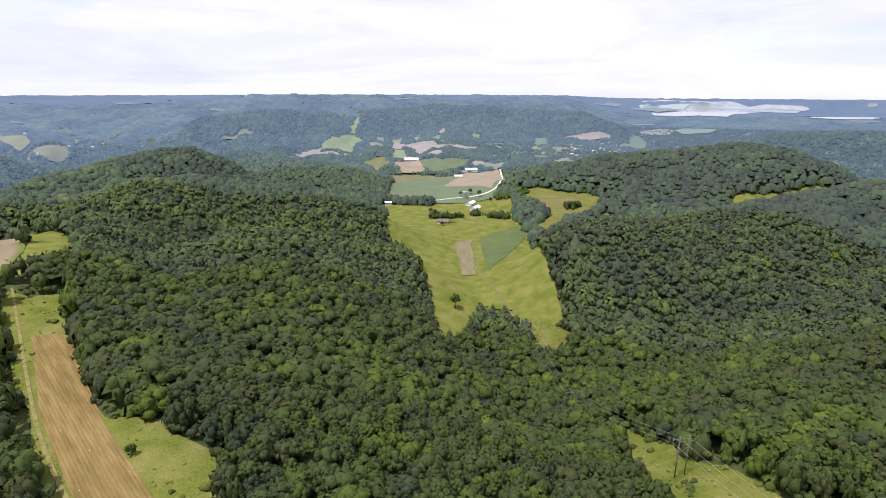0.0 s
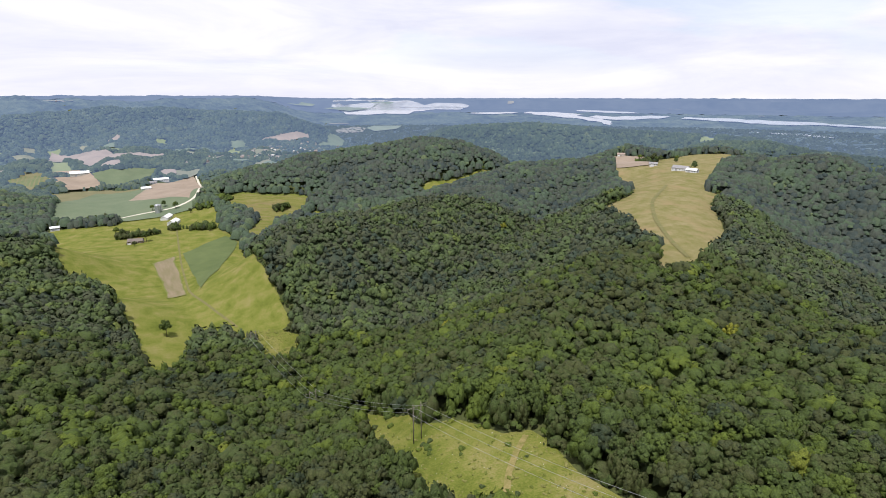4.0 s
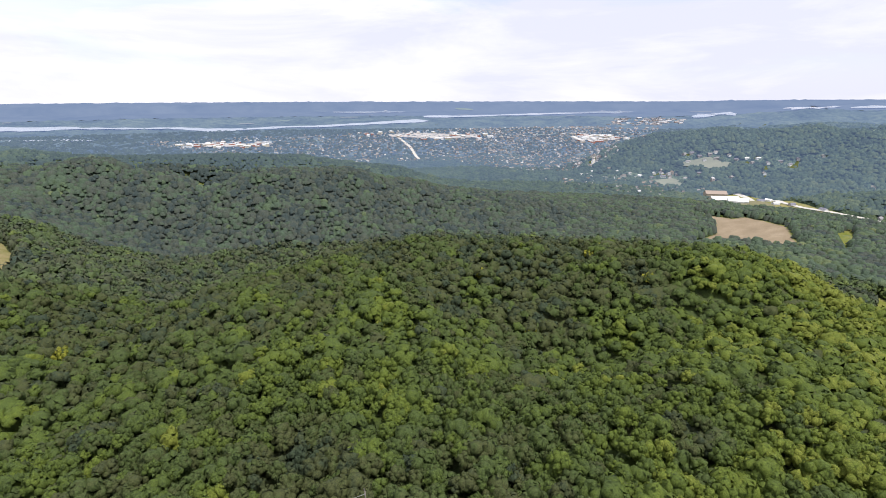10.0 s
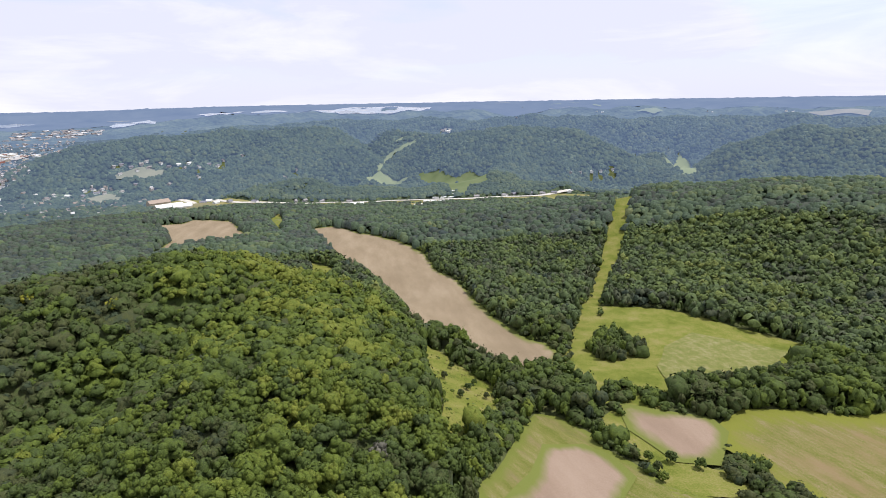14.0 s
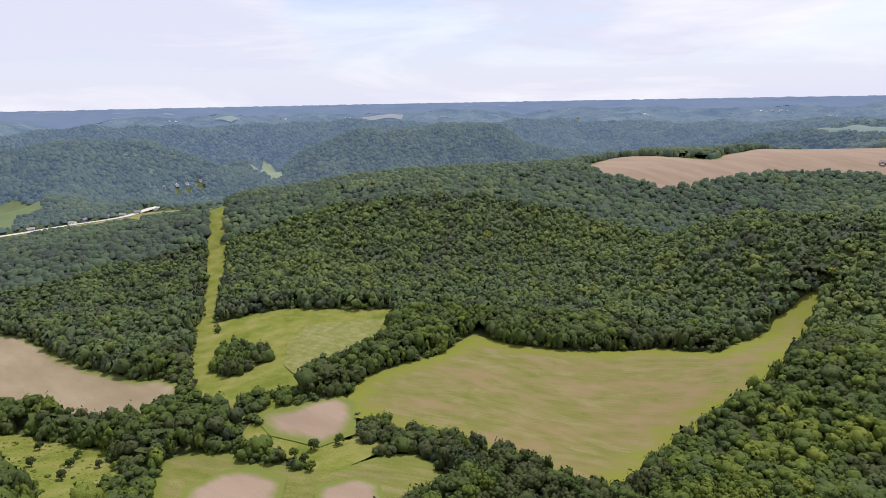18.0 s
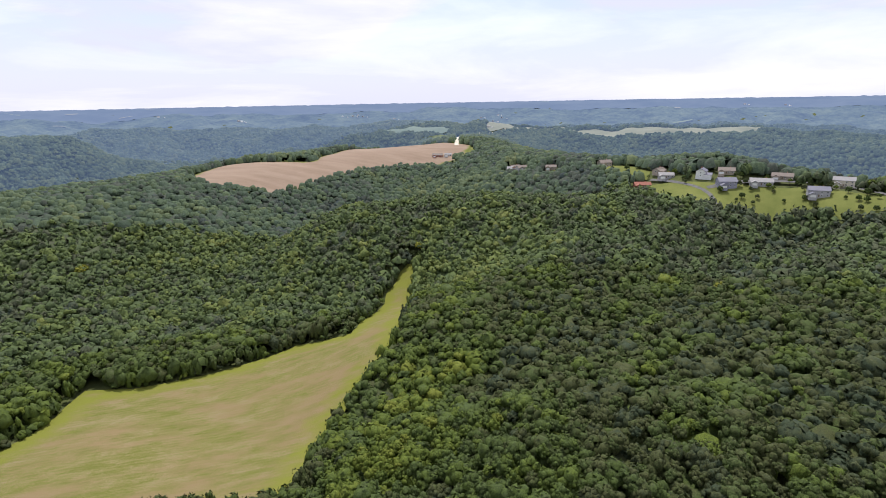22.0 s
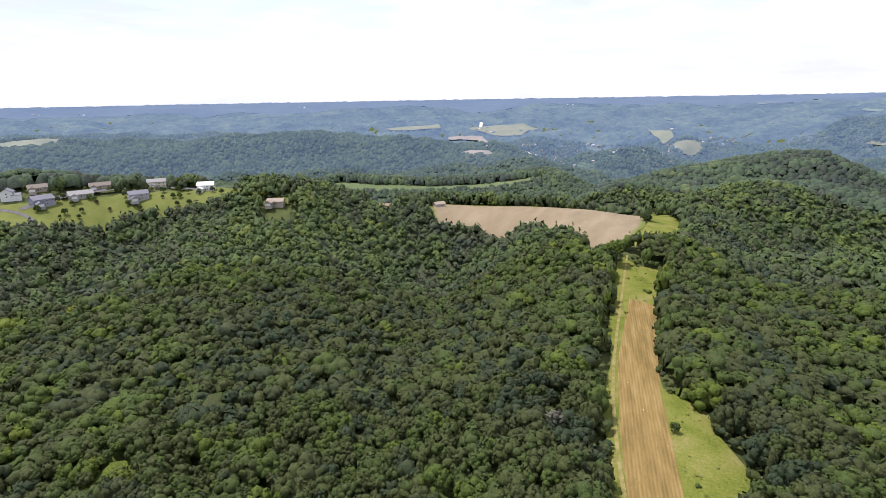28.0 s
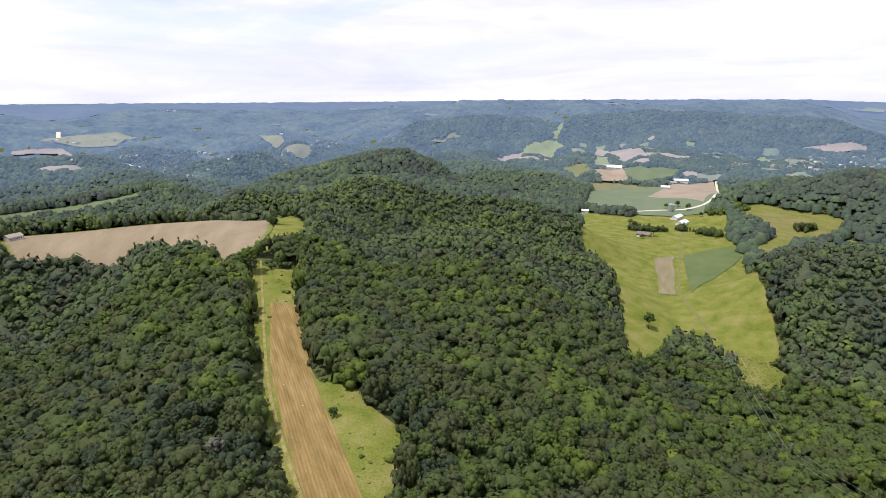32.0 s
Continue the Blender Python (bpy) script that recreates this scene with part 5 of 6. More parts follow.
def stand(name, x, y, forms, seed, mean, label, tall=15.5, mat=None):
    """Merge many crowns into one mesh."""
    g = np.random.RandomState(seed)
    z = ground(x, y)
    n = len(x)
    wide = mean * np.clip(g.lognormal(-0.04, 0.34, n), 0.5, 1.9)
    high = wide * (g.uniform(0.9, 1.3, n) if tall > 15 and len(forms[0][0]) > 12 else g.uniform(0.7, 1.0, n))
    top = tall * (g.uniform(0.74, 1.05, n) + 0.09 * (wide / mean - 1) + 0.05 * STANDS.at(x, y))
    edge, r_max = np.zeros(n, bool), float(np.hypot(x, y).max())
    for dx, dy in ((8, 0), (-8, 0), (0, 8), (0, -8)):
        edge |= open_land(x + dx, y + dy)
    if r_max < 1300:
        for hx, hy, hr in PLOTS:
            if math.hypot(hx, hy) < 1300:
                edge |= np.hypot(x - hx, y - hy) < hr + 9
    if tall > 9:               # trees on the margin are leafy down to the ground
        high = np.where(edge, top * 0.6, high)
        wide = np.where(edge, wide * 1.12, wide)
        top = np.where(edge, top * g.uniform(0.72, 1.05, n), top)
        if r_max < 450:        # narrow hedges between two fields stay low
            hedge = np.zeros(n, bool)
            for dx, dy in ((19, 0), (0, 19), (13.5, 13.5), (13.5, -13.5)):
                hedge |= open_land(x + dx, y + dy) & open_land(x - dx, y - dy)
            top, high, wide = np.where(hedge, top * 0.62, top), np.where(hedge, high * 0.66, high), np.where(hedge, wide * 0.82, wide)
    rot = g.uniform(0, 2 * math.pi, n)
    # pale growth east, fresh by the long meadow; other terms paint brightness by bearing
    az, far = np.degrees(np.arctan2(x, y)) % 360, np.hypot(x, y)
    bearing_tone = 0.40 * np.exp(-((az - 139) / 14) ** 2) * ease(90, 160, far) * (1 - ease(420, 620, far))
    bearing_tone += 0.34 * np.exp(-((az - 231) / 9) ** 2) * ease(130, 180, far) * (1 - ease(280, 360, far))
    bearing_tone -= 0.19 * np.exp(-((az - 82) / 24) ** 2) * ease(170, 420, far) + 0.15 * np.exp(-((az - 38) / 20) ** 2) * ease(170, 420, far)
    bearing_tone += 0.12 * np.exp(-((az - 118) / 12) ** 2) * (1 - ease(260, 330, far)) - 0.13 * np.exp(-((az - 110) / 12) ** 2) * ease(260, 330, far)
    bearing_tone -= 0.22 * np.exp(-((az - 337) / 9) ** 2) * (1 - ease(330, 480, far))
    bearing_tone -= 0.1 * np.exp(-((az - 264) / 14) ** 2) * (1 - ease(300, 420, far)) + 0.14 * np.exp(-((az - 285) / 34) ** 2) * (1 - ease(350, 500, far))
    # far spur darkened in its leaf tint
    bearing_tone -= 0.5 * np.exp(-((az - 74) / 8) ** 2) * ease(960, 1040, far) * (1 - ease(1500, 1600, far))
    bearing_tone += 0.13 * np.exp(-((az - 184) / 13) ** 2) * ease(330, 430, far)
    bearing_tone += 0.12 * np.exp(-((az - 214) / 22) ** 2) * ease(380, 480, far) + 0.15 * np.exp(-((az - 238) / 11) ** 2) * ease(320, 430, far)
    tint = np.clip(0.40 + 0.07 * TONE.at(x, y) + 0.10 * STANDS.at(x, y) + bearing_tone + g.normal(0, 0.14, n), 0, 1)
    which = g.randint(0, len(forms), n)
    V, F, Tn, base = [], [], [], 0
    for w, (fv, ff) in enumerate(forms):
        k = np.nonzero(which == w)[0]
        c, s = np.cos(rot[k])[:, None], np.sin(rot[k])[:, None]
        px = (fv[None, :, 0] * c - fv[None, :, 1] * s) * wide[k, None] + x[k, None]
        py = (fv[None, :, 0] * s + fv[None, :, 1] * c) * wide[k, None] + y[k, None]
        pz = fv[None, :, 2] * high[k, None] + (z[k] + top[k] - 0.9 * high[k])[:, None]
        V.append(np.stack([px, py, pz], -1).reshape(-1, 3))
        F.append((ff[None] + (base + np.arange(len(k)) * len(fv))[:, None, None]).reshape(-1, 3))
        Tn.append(np.repeat(tint[k], len(fv)))
        base += len(k) * len(fv)
    print(name, n, sum(len(f) for f in F))
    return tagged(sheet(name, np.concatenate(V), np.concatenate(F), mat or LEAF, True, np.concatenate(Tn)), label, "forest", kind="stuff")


near_forms = [crown(13, 95, 40 + i, 0.11) for i in range(8)]
mid_forms = [crown(5, 20, 60 + i, 0.17, core=False) for i in range(8)]
slope_forms = [crown(3, 11, 80 + i, 0.26, core=False) for i in range(8)]
far_forms = [dome(190 + i) for i in range(8)]
plain_forms = [dome(95 + i) for i in range(4)]


def ring(name, r0, r1, gap, seed, clear, forms, mean, label, mat=None):
    """A ring of forest; where the camera can't see it, the crowns are fewer and plainer."""
    x, y = spread(r0, r1, gap, seed, clear)
    hid = lee(x, y)
    stand(name, x[~hid], y[~hid], forms, seed + 1, mean, label, mat=mat)
    if hid.any():
        stand("hidden_woods", x[hid][::3], y[hid][::3], plain_forms, seed + 1, mean * 1.4, "sparse plain broadleaf crowns hidden from the camera behind ridges", mat=mat)


x, y = spread(0, 105, 8.0, 1)
k = np.hypot(x, y) > 27
x, y = x[k], y[k]
stand("knoll_woods", x, y, slope_forms, 2, 5.2, "broadleaf woods on the knoll")
x, y = spread(105, 215, 6.1, 3, 2.2)
order = np.argsort(np.hypot(x, y) + 40 * (np.random.RandomState(17).rand(len(x))))
NEAR_TREES = list(zip(x[order[:150]], y[order[:150]]))
x, y = x[order[150:]], y[order[150:]]
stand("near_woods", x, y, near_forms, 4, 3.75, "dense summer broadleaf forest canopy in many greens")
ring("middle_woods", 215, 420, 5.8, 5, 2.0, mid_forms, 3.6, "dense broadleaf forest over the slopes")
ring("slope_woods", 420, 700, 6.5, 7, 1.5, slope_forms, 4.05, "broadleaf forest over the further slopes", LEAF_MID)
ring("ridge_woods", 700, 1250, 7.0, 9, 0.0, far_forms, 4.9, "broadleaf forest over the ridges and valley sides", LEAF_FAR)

PLACES = [(TOWN, 5200), (EAST_TOWN, 2200), (DOWNTOWN, 110), (WEST_VILLAGE, 110), (NORTH_VILLAGE, 120), (NORTH_VILLAGE_TWO, 60), (NORTHWEST_VILLAGE, 30), (VALLEY_VILLAGE, 40), (EAST_SUBURB, 150), (WEST_HAMLET, 70), (MID_HAMLET, 60), (NORTH_HAMLET, 90)]


def built_up(x, y):
    out = np.zeros(x.shape, bool)
    for poly, _ in PLACES:
        out |= inside(x, y, poly)
    return out


def filler(name, r0, r1, step, turns, height, mat, label):
    """A leaf-coloured sheet added below the crowns to cover the dark gaps between them."""
    x, y, f = polar(np.arange(r0, r1, step), turns)
    g = np.random.RandomState(int(r0))
    pad = step * 0.9 + 0.004 * r1
    bare = open_land(x, y) | near_tracks(x, y, pad + 4) | near_houses(x, y)
    for dx, dy in ((1, 0), (-1, 0), (0, 1), (0, -1), (0.7, 0.7), (0.7, -0.7), (-0.7, 0.7), (-0.7, -0.7)):
        bare |= open_land(x + pad * dx, y + pad * dy)
    z = ground(x, y) + np.where(bare, -2.0, height) + g.normal(0, 1.9, len(x))
    f = f[~bare[f].any(1)]
    tint = np.clip(0.36 + 0.07 * TONE.at(x, y) + 0.1 * STANDS.at(x, y) + g.normal(0, 0.12, len(x)), 0, 1)
    tagged(sheet(name, np.stack([x, y, z], 1), f, mat, True, tint), label, "forest", kind="stuff")


filler("near_gap_filler", 110, 225, 5.0, 200, 6.5, LEAF, "leaf-coloured sheet filling the gaps under broadleaf crowns")
filler("gap_filler", 215, 424, 6.0, 340, 8.3, LEAF, "leaf-coloured sheet filling the gaps under broadleaf crowns")
filler("slope_gap_filler", 418, 706, 7.0, 520, 8.4, LEAF_MID, "leaf-coloured sheet filling the gaps under broadleaf crowns")
filler("ridge_gap_filler", 696, 1256, 9.0, 760, 9.3, LEAF_FAR, "leaf-coloured sheet filling the gaps under broadleaf crowns")


def far_ring(name, r0, r1, gap, seed, mean, label, mat, plain_only=False):
    """Distant woods: a cap for every crown in sight, thinner among the houses."""
    x, y = spread(r0, r1, gap, seed)
    k = ~lee(x, y) & ~(built_up(x, y) & (np.random.RandomState(seed).rand(len(x)) < 0.55))
    if plain_only:
        k &= upland(x, y) < 0.5
    stand(name, x[k], y[k], plain_forms, seed + 1, mean, label, 14.5, mat)


# crowns from here outward carry the painted haze glow
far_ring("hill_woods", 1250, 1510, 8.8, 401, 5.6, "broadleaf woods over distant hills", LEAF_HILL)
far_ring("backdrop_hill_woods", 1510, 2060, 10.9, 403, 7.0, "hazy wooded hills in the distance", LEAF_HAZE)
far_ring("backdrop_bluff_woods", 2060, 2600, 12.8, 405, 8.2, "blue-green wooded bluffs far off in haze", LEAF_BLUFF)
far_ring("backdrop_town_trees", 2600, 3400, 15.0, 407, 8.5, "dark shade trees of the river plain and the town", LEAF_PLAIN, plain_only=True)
BUMPS, BUMPS_B = Waves(31, 16, 16, 1.5), Waves(32, 60, 12)


def canopy(name, radii, steps, mat, height, amp, label):
    x, y, f = polar(radii, steps)
    g = np.random.RandomState(9)
    r = np.hypot(x, y)
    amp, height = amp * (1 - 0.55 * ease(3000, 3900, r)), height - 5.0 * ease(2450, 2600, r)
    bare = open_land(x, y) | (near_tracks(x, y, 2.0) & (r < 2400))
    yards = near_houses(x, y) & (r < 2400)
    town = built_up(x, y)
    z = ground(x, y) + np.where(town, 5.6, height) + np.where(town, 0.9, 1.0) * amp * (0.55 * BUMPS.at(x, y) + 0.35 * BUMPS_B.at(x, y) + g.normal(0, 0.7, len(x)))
    z = np.where(yards, ground(x, y) + 0.3, z)
    z = np.where(bare, ground(x, y) - 6, z)
    x, y = x + g.normal(0, 1.6, len(x)), y + g.normal(0, 1.6, len(x))
    f = f[~bare[f].all(1)]
    return tagged(sheet(name, np.stack([x, y, z], 1), f, mat), label, "forest", kind="stuff")


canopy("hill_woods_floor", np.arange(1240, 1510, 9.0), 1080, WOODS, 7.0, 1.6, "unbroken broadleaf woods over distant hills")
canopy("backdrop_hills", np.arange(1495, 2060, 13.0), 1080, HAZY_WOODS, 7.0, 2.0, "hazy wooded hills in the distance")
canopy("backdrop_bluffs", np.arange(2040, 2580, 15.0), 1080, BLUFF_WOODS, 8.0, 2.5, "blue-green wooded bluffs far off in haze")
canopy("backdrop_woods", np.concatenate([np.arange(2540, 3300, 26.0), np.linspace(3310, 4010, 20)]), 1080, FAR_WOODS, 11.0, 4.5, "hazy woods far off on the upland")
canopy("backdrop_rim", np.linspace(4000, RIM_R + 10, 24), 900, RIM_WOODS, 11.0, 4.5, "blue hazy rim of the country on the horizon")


# ---- undergrowth that closes the foot of the wood along open land ----
g = np.random.RandomState(14)
ux, uy = [], []
for name, kind, poly in FIELDS:
    away = min(math.hypot(*p) for p in poly)
    if away < 1000 and kind in ("meadow", "hay", "drymeadow", "dryhay", "soil", "tan", "lawn"):
        for (ax, ay), (bx, by) in zip(poly, poly[1:] + poly[:1]):
            n = max(1, int(math.hypot(bx - ax, by - ay) / (2.4 if away < 480 else 4.0)))
            t_ = (np.arange(n) + g.rand(n)) / n
            ux.append(ax + (bx - ax) * t_ + g.normal(0, 3.2, n))
            uy.append(ay + (by - ay) * t_ + g.normal(0, 3.2, n))
ux, uy = np.concatenate(ux), np.concatenate(uy)
k = ~(open_land(ux, uy) | near_tracks(ux, uy, 3.0) | near_houses(ux, uy))
ux, uy = ux[k], uy[k]
scrub_forms = [crown(3, 6, 140 + i, 0.28, core=False) for i in range(3)]
stand("undergrowth", ux, uy, scrub_forms, 15, 2.5, "leafy undergrowth along the edge of the wood", 4.6)


# ---- single trees ----
def part(name, ob_mesh, parent, label=""):
    ob = new(name, ob_mesh)
    ob.parent = parent
    if label:
        ob["label"] = label
    return ob


def mesh_of(name, bm, mat, smooth=False):
    me = bpy.data.meshes.new(name)
    bmesh.ops.recalc_face_normals(bm, faces=bm.faces[:])
    for f in bm.faces:
        f.smooth = smooth
    bm.to_mesh(me)
    bm.free()
    me.materials.append(mat)
    return me


def trunk_mesh(seed):
    """Tapered trunk with limbs rising into the crown."""
    g = random.Random(seed)
    bm = bmesh.new()

    def limb(a, b, r0, r1):
        d = (b - a)
        m = Matrix.Translation((a + b) / 2) @ d.to_track_quat("Z", "Y").to_matrix().to_4x4()
        bmesh.ops.create_cone(bm, segments=6, radius1=r0, radius2=r1, depth=d.length, cap_ends=True, matrix=m)

    top = Vector((g.uniform(-0.4, 0.4), g.uniform(-0.4, 0.4), 8.5))
    limb(Vector((0, 0, -0.6)), top, 0.36, 0.2)
    for k in range(5):
        a = g.uniform(0, 6.28)
        base = top * g.uniform(0.5, 0.95)
        limb(base, base + Vector((math.cos(a) * 2.6, math.sin(a) * 2.6, g.uniform(1.6, 3.4))), 0.14, 0.05)
    return mesh_of("trunk", bm, BARK, True)


def crown_mesh(seed, tint, cards, wide=4.9, high=5.3, mat=None):
    v, f = crown(24, cards, seed, 0.085)
    v = v * np.array([wide, wide, high]) + np.array([0, 0, 15.0 - high * 0.92])
    ob = sheet("crown", v, f, mat or LEAF, True, np.full(len(v), tint))
    me = ob.data
    bpy.data.objects.remove(ob)
    return me


TRUNKS = [trunk_mesh(s) for s in range(3)]
CROWNS = [crown_mesh(100 + i, 0.2 + 0.11 * i, 150, 4.6 + 0.2 * (i % 3), 5.0 + 0.35 * (i % 4)) for i in range(6)]
CROWNS.append(crown_mesh(120, 0.95, 150, 4.6, 5.2, YELLOW_LEAF))
CROWNS.append(crown_mesh(121, 0.3, 150, 4.2, 5.4, GREY_LEAF))
TREE_WORDS = ["dark green broadleaf tree with a full crown", "deep green broadleaf tree with a rounded crown", "mid-green broadleaf tree with clumped foliage", "mid-green spreading broadleaf tree",
              "fresh green broadleaf tree with an uneven crown", "light green broadleaf tree with dense leaves", "yellow-green tree standing out of the woods", "greyish half-bare tree among the woods"]
PATTERNS = []
for i, me in enumerate(CROWNS):
    e = tagged(new("tree"), TREE_WORDS[i], "tree", "trees of the bluff")
    part("trunk", TRUNKS[i % 3], e)
    part("crown", me, e)
    PATTERNS.append(e)
used = [False] * len(PATTERNS)


def stand_tree(x, y, scale, form, spin):
    z = float(ground(np.array([x]), np.array([y]))[0]) + 0.1 - (4.3 * scale if scale < 0.75 else 0.0)      # young trees are leafy to the ground
    m = Matrix.LocRotScale((x, y, z), Euler((0, 0, spin)), None)
    if not used[form]:
        used[form] = True
        ob = PATTERNS[form]
        ob.matrix_basis = m @ Matrix.Diagonal((scale, scale, scale, 1))
        return ob
    ob = copy_thing(PATTERNS[form], m)
    ob.scale = (scale, scale, scale)
    return ob


dice = random.Random(5)


def tree(x, y, scale, form):
    stand_tree(x, y, scale * dice.uniform(0.92, 1.08), form, dice.uniform(0, 6.28))


tree(15, 466.6, 1.0, 3)
tree(-421, -325, 0.62, 1)
tree(-423, -317, 0.7, 2)
tree(-428, -323, 0.7, 0)
tree(-244.4, 281.1, 1.15, 4)
tree(-7.1, 876.0, 0.9, 1)
tree(20.1, 835.1, 1.0, 2)
tree(-15.1, 905.9, 0.8, 5)
tree(4.8, 814.9, 0.7, 0)
tree(41.6, 1047.3, 0.8, 4)
tree(77.2, 1033.1, 0.9, 3)
tree(60.8, 1055, 0.8, 2)
tree(95.5, 992.6, 0.7, 1)
tree(95.2, 865.8, 0.6, 0)
tree(105.5, 858.5, 0.7, 3)
tree(222.7, 903.9, 0.8, 1)
tree(231.8, 901.9, 0.9, 2)
tree(217.1, 913.5, 0.7, 5)
tree(760.1, 513.7, 0.9, 1)
tree(946.6, 732.6, 1.0, 0)
tree(840.5, 604.9, 0.7, 2)
tree(935.9, 717.8, 0.8, 4)
tree(938.3, 730.4, 1.0, 0)
tree(934.8, 718.3, 0.9, 3)
tree(746.5, 505.1, 0.95, 2)
tree(880.4, 632.5, 0.8, 4)
tree(808.2, 613.1, 0.8, 1)
tree(925.6, 751.8, 0.9, 5)
tree(-104.2, 156.8, 0.35, 2)
tree(-664.6, -2.1, 0.6, 0)
tree(-658.0, 3.9, 0.7, 1)
tree(-657.5, 19.3, 0.6, 2)
tree(-635.8, 48.0, 0.6, 3)
tree(-642.7, 57.1, 0.5, 4)
tree(-667.3, 23.8, 0.5, 5)
tree(-661.8, -28.8, 0.4, 0)
tree(-639.4, -44.8, 0.4, 1)
tree(-646.9, -17.9, 0.4, 2)
tree(-693.6, -132.7, 0.5, 3)
tree(-681.4, -116.2, 0.5, 4)
tree(-670.7, -34.6, 0.5, 5)
tree(-636.0, 8.9, 0.5, 0)
tree(-622.1, 43.7, 0.6, 1)
tree(-594.8, 96.5, 0.6, 6)
tree(-570.8, 105.3, 0.7, 6)
tree(-556.5, 111.6, 0.7, 6)
tree(-558.0, 119.1, 0.6, 6)
tree(-680.1, -8.8, 0.6, 2)
tree(-688.2, -63.4, 0.6, 3)
tree(-698.5, 15.2, 0.6, 4)
tree(-671.8, 52.2, 0.7, 5)
tree(-696.7, -90.0, 0.6, 0)
tree(-667.6, -117.0, 0.4, 1)
tree(-638.3, -60.2, 0.35, 2)
tree(-644.3, 32.1, 0.4, 3)
tree(130.4, -266.6, 0.5, 0)
tree(111.3, -248.3, 0.45, 1)
tree(113.7, -264.8, 0.4, 2)
tree(114.6, -276.1, 0.4, 3)
tree(90.1, -195.6, 0.6, 4)
tree(94.2, -229.8, 0.5, 5)
tree(100.8, -261.2, 0.4, 0)
tree(137.2, -291.4, 0.4, 1)
tree(0.4, -238.2, 0.5, 2)
tree(-12.0, -238.4, 0.55, 3)
tree(9.9, -235.0, 0.5, 4)
tree(2.6, -219.0, 0.45, 5)
tree(5.4, -227.0, 0.5, 1)
tree(90.9, -133.7, 0.9, 7)
tree(-428.8, -224.0, 0.9, 7)
tree(-309.6, -120.9, 0.8, 7)
tree(-123.5, 116.9, 0.9, 7)
tree(205.1, 331.7, 0.95, 6)
tree(-218.8, -576.6, 0.95, 6)
tree(-398.1, -40.9, 0.95, 6)
tree(346.9, -161.3, 0.95, 6)
tree(360.0, -176.2, 0.95, 6)
tree(201.3, 328.1, 0.95, 6)
tree(401.4, 521.6, 0.95, 6)
tree(332.5, -77.8, 0.95, 6)
tree(276.1, -94.7, 0.95, 6)
tree(-213.7, 121.4, 0.95, 6)
tree(-426.2, -320.8, 0.95, 6)
tree(-214.8, -574.1, 0.95, 6)
tree(297.0, -178.3, 0.95, 6)
tree(268.2, 147.2, 0.95, 6)
for tx, ty in ((-721, -218), (-722, -199), (-733, -187), (-711, -159), (-693, -134), (-719, -126), (-699, -109), (-699, -99), (-673, -57), (-666, -62), (-661, -50), (-666, -30), (-686, -16), (-695, -9), (-648, -1), (-647, 4), (-678, 11), (-672, 19), (-658, 34), (-639, 42), (-653, 49), (-618, 55), (-675, 66), (-633, 81), (-649, -78), (-645, -56), (-649, -42), (-634, 67), (-619, 88), (-601, 92), (-692, -38), (-688, -68)):
    if all(math.hypot(tx - b_[1], ty - b_[2]) > 9 for b_ in BUILDINGS):
        tree(tx, ty, dice.uniform(0.42, 0.72), dice.randrange(6))
for gx_, gy_, ga, gb in GROVES:
    away = math.atan2(gx_, gy_)
    n = max(5, int(ga * gb / 7))
    g = np.random.RandomState(int(abs(gx_) * 7 + abs(gy_)))
    r_, a_ = np.sqrt(g.rand(n)), g.uniform(0, 6.28, n)
    u, w = ga * r_ * np.cos(a_), gb * r_ * np.sin(a_)
    stand("grove", gx_ + u * math.cos(away) + w * math.sin(away), gy_ - u * math.sin(away) + w * math.cos(away), mid_forms[:3], n, 3.9 if ga * gb > 450 else 3.2, "small dense grove of broadleaf trees in open land", 18.0 if ga * gb > 450 else 11.5)
# the trees on the crown of the knoll, in full leaf
v_, f_ = crown(30, 5200, 130, 0.05, 1)
v_ = v_ * np.array([4.3, 4.3, 4.9]) + np.array([0, 0, 15.0 - 4.9 * 0.92])
leafy = sheet("crown", v_, f_, LEAF, True, np.full(len(v_), 0.42))
LEAFY = leafy.data
bpy.data.objects.remove(leafy)
first = tagged(new("tree"), "broadleaf tree in full leaf on top of the knoll", "tree", "trees of the knoll")
part("trunk", TRUNKS[0], first)
part("crown", LEAFY, first)
PATTERNS.append(first)
used.append(False)
kx, ky = spread(0, 28, 6.2, 19)
for tx, ty in zip(kx, ky):
    tree(float(tx), float(ty), dice.uniform(0.85, 1.1), len(PATTERNS) - 1 if math.hypot(tx, ty) < 13 else dice.randrange(6))
for tx, ty in NEAR_TREES:
    tree(float(tx), float(ty), dice.uniform(0.85, 1.12), min(5, int(dice.gauss(2.4, 1.5)) % 6))


# ---- buildings ----
def painted(name, c, rough=0.7, metal=0.0):
    return material(name, [tuple(v * 0.82 for v in c), c], 3.0, rough, 0.08, 0.25, spec=0.3, metal=metal)


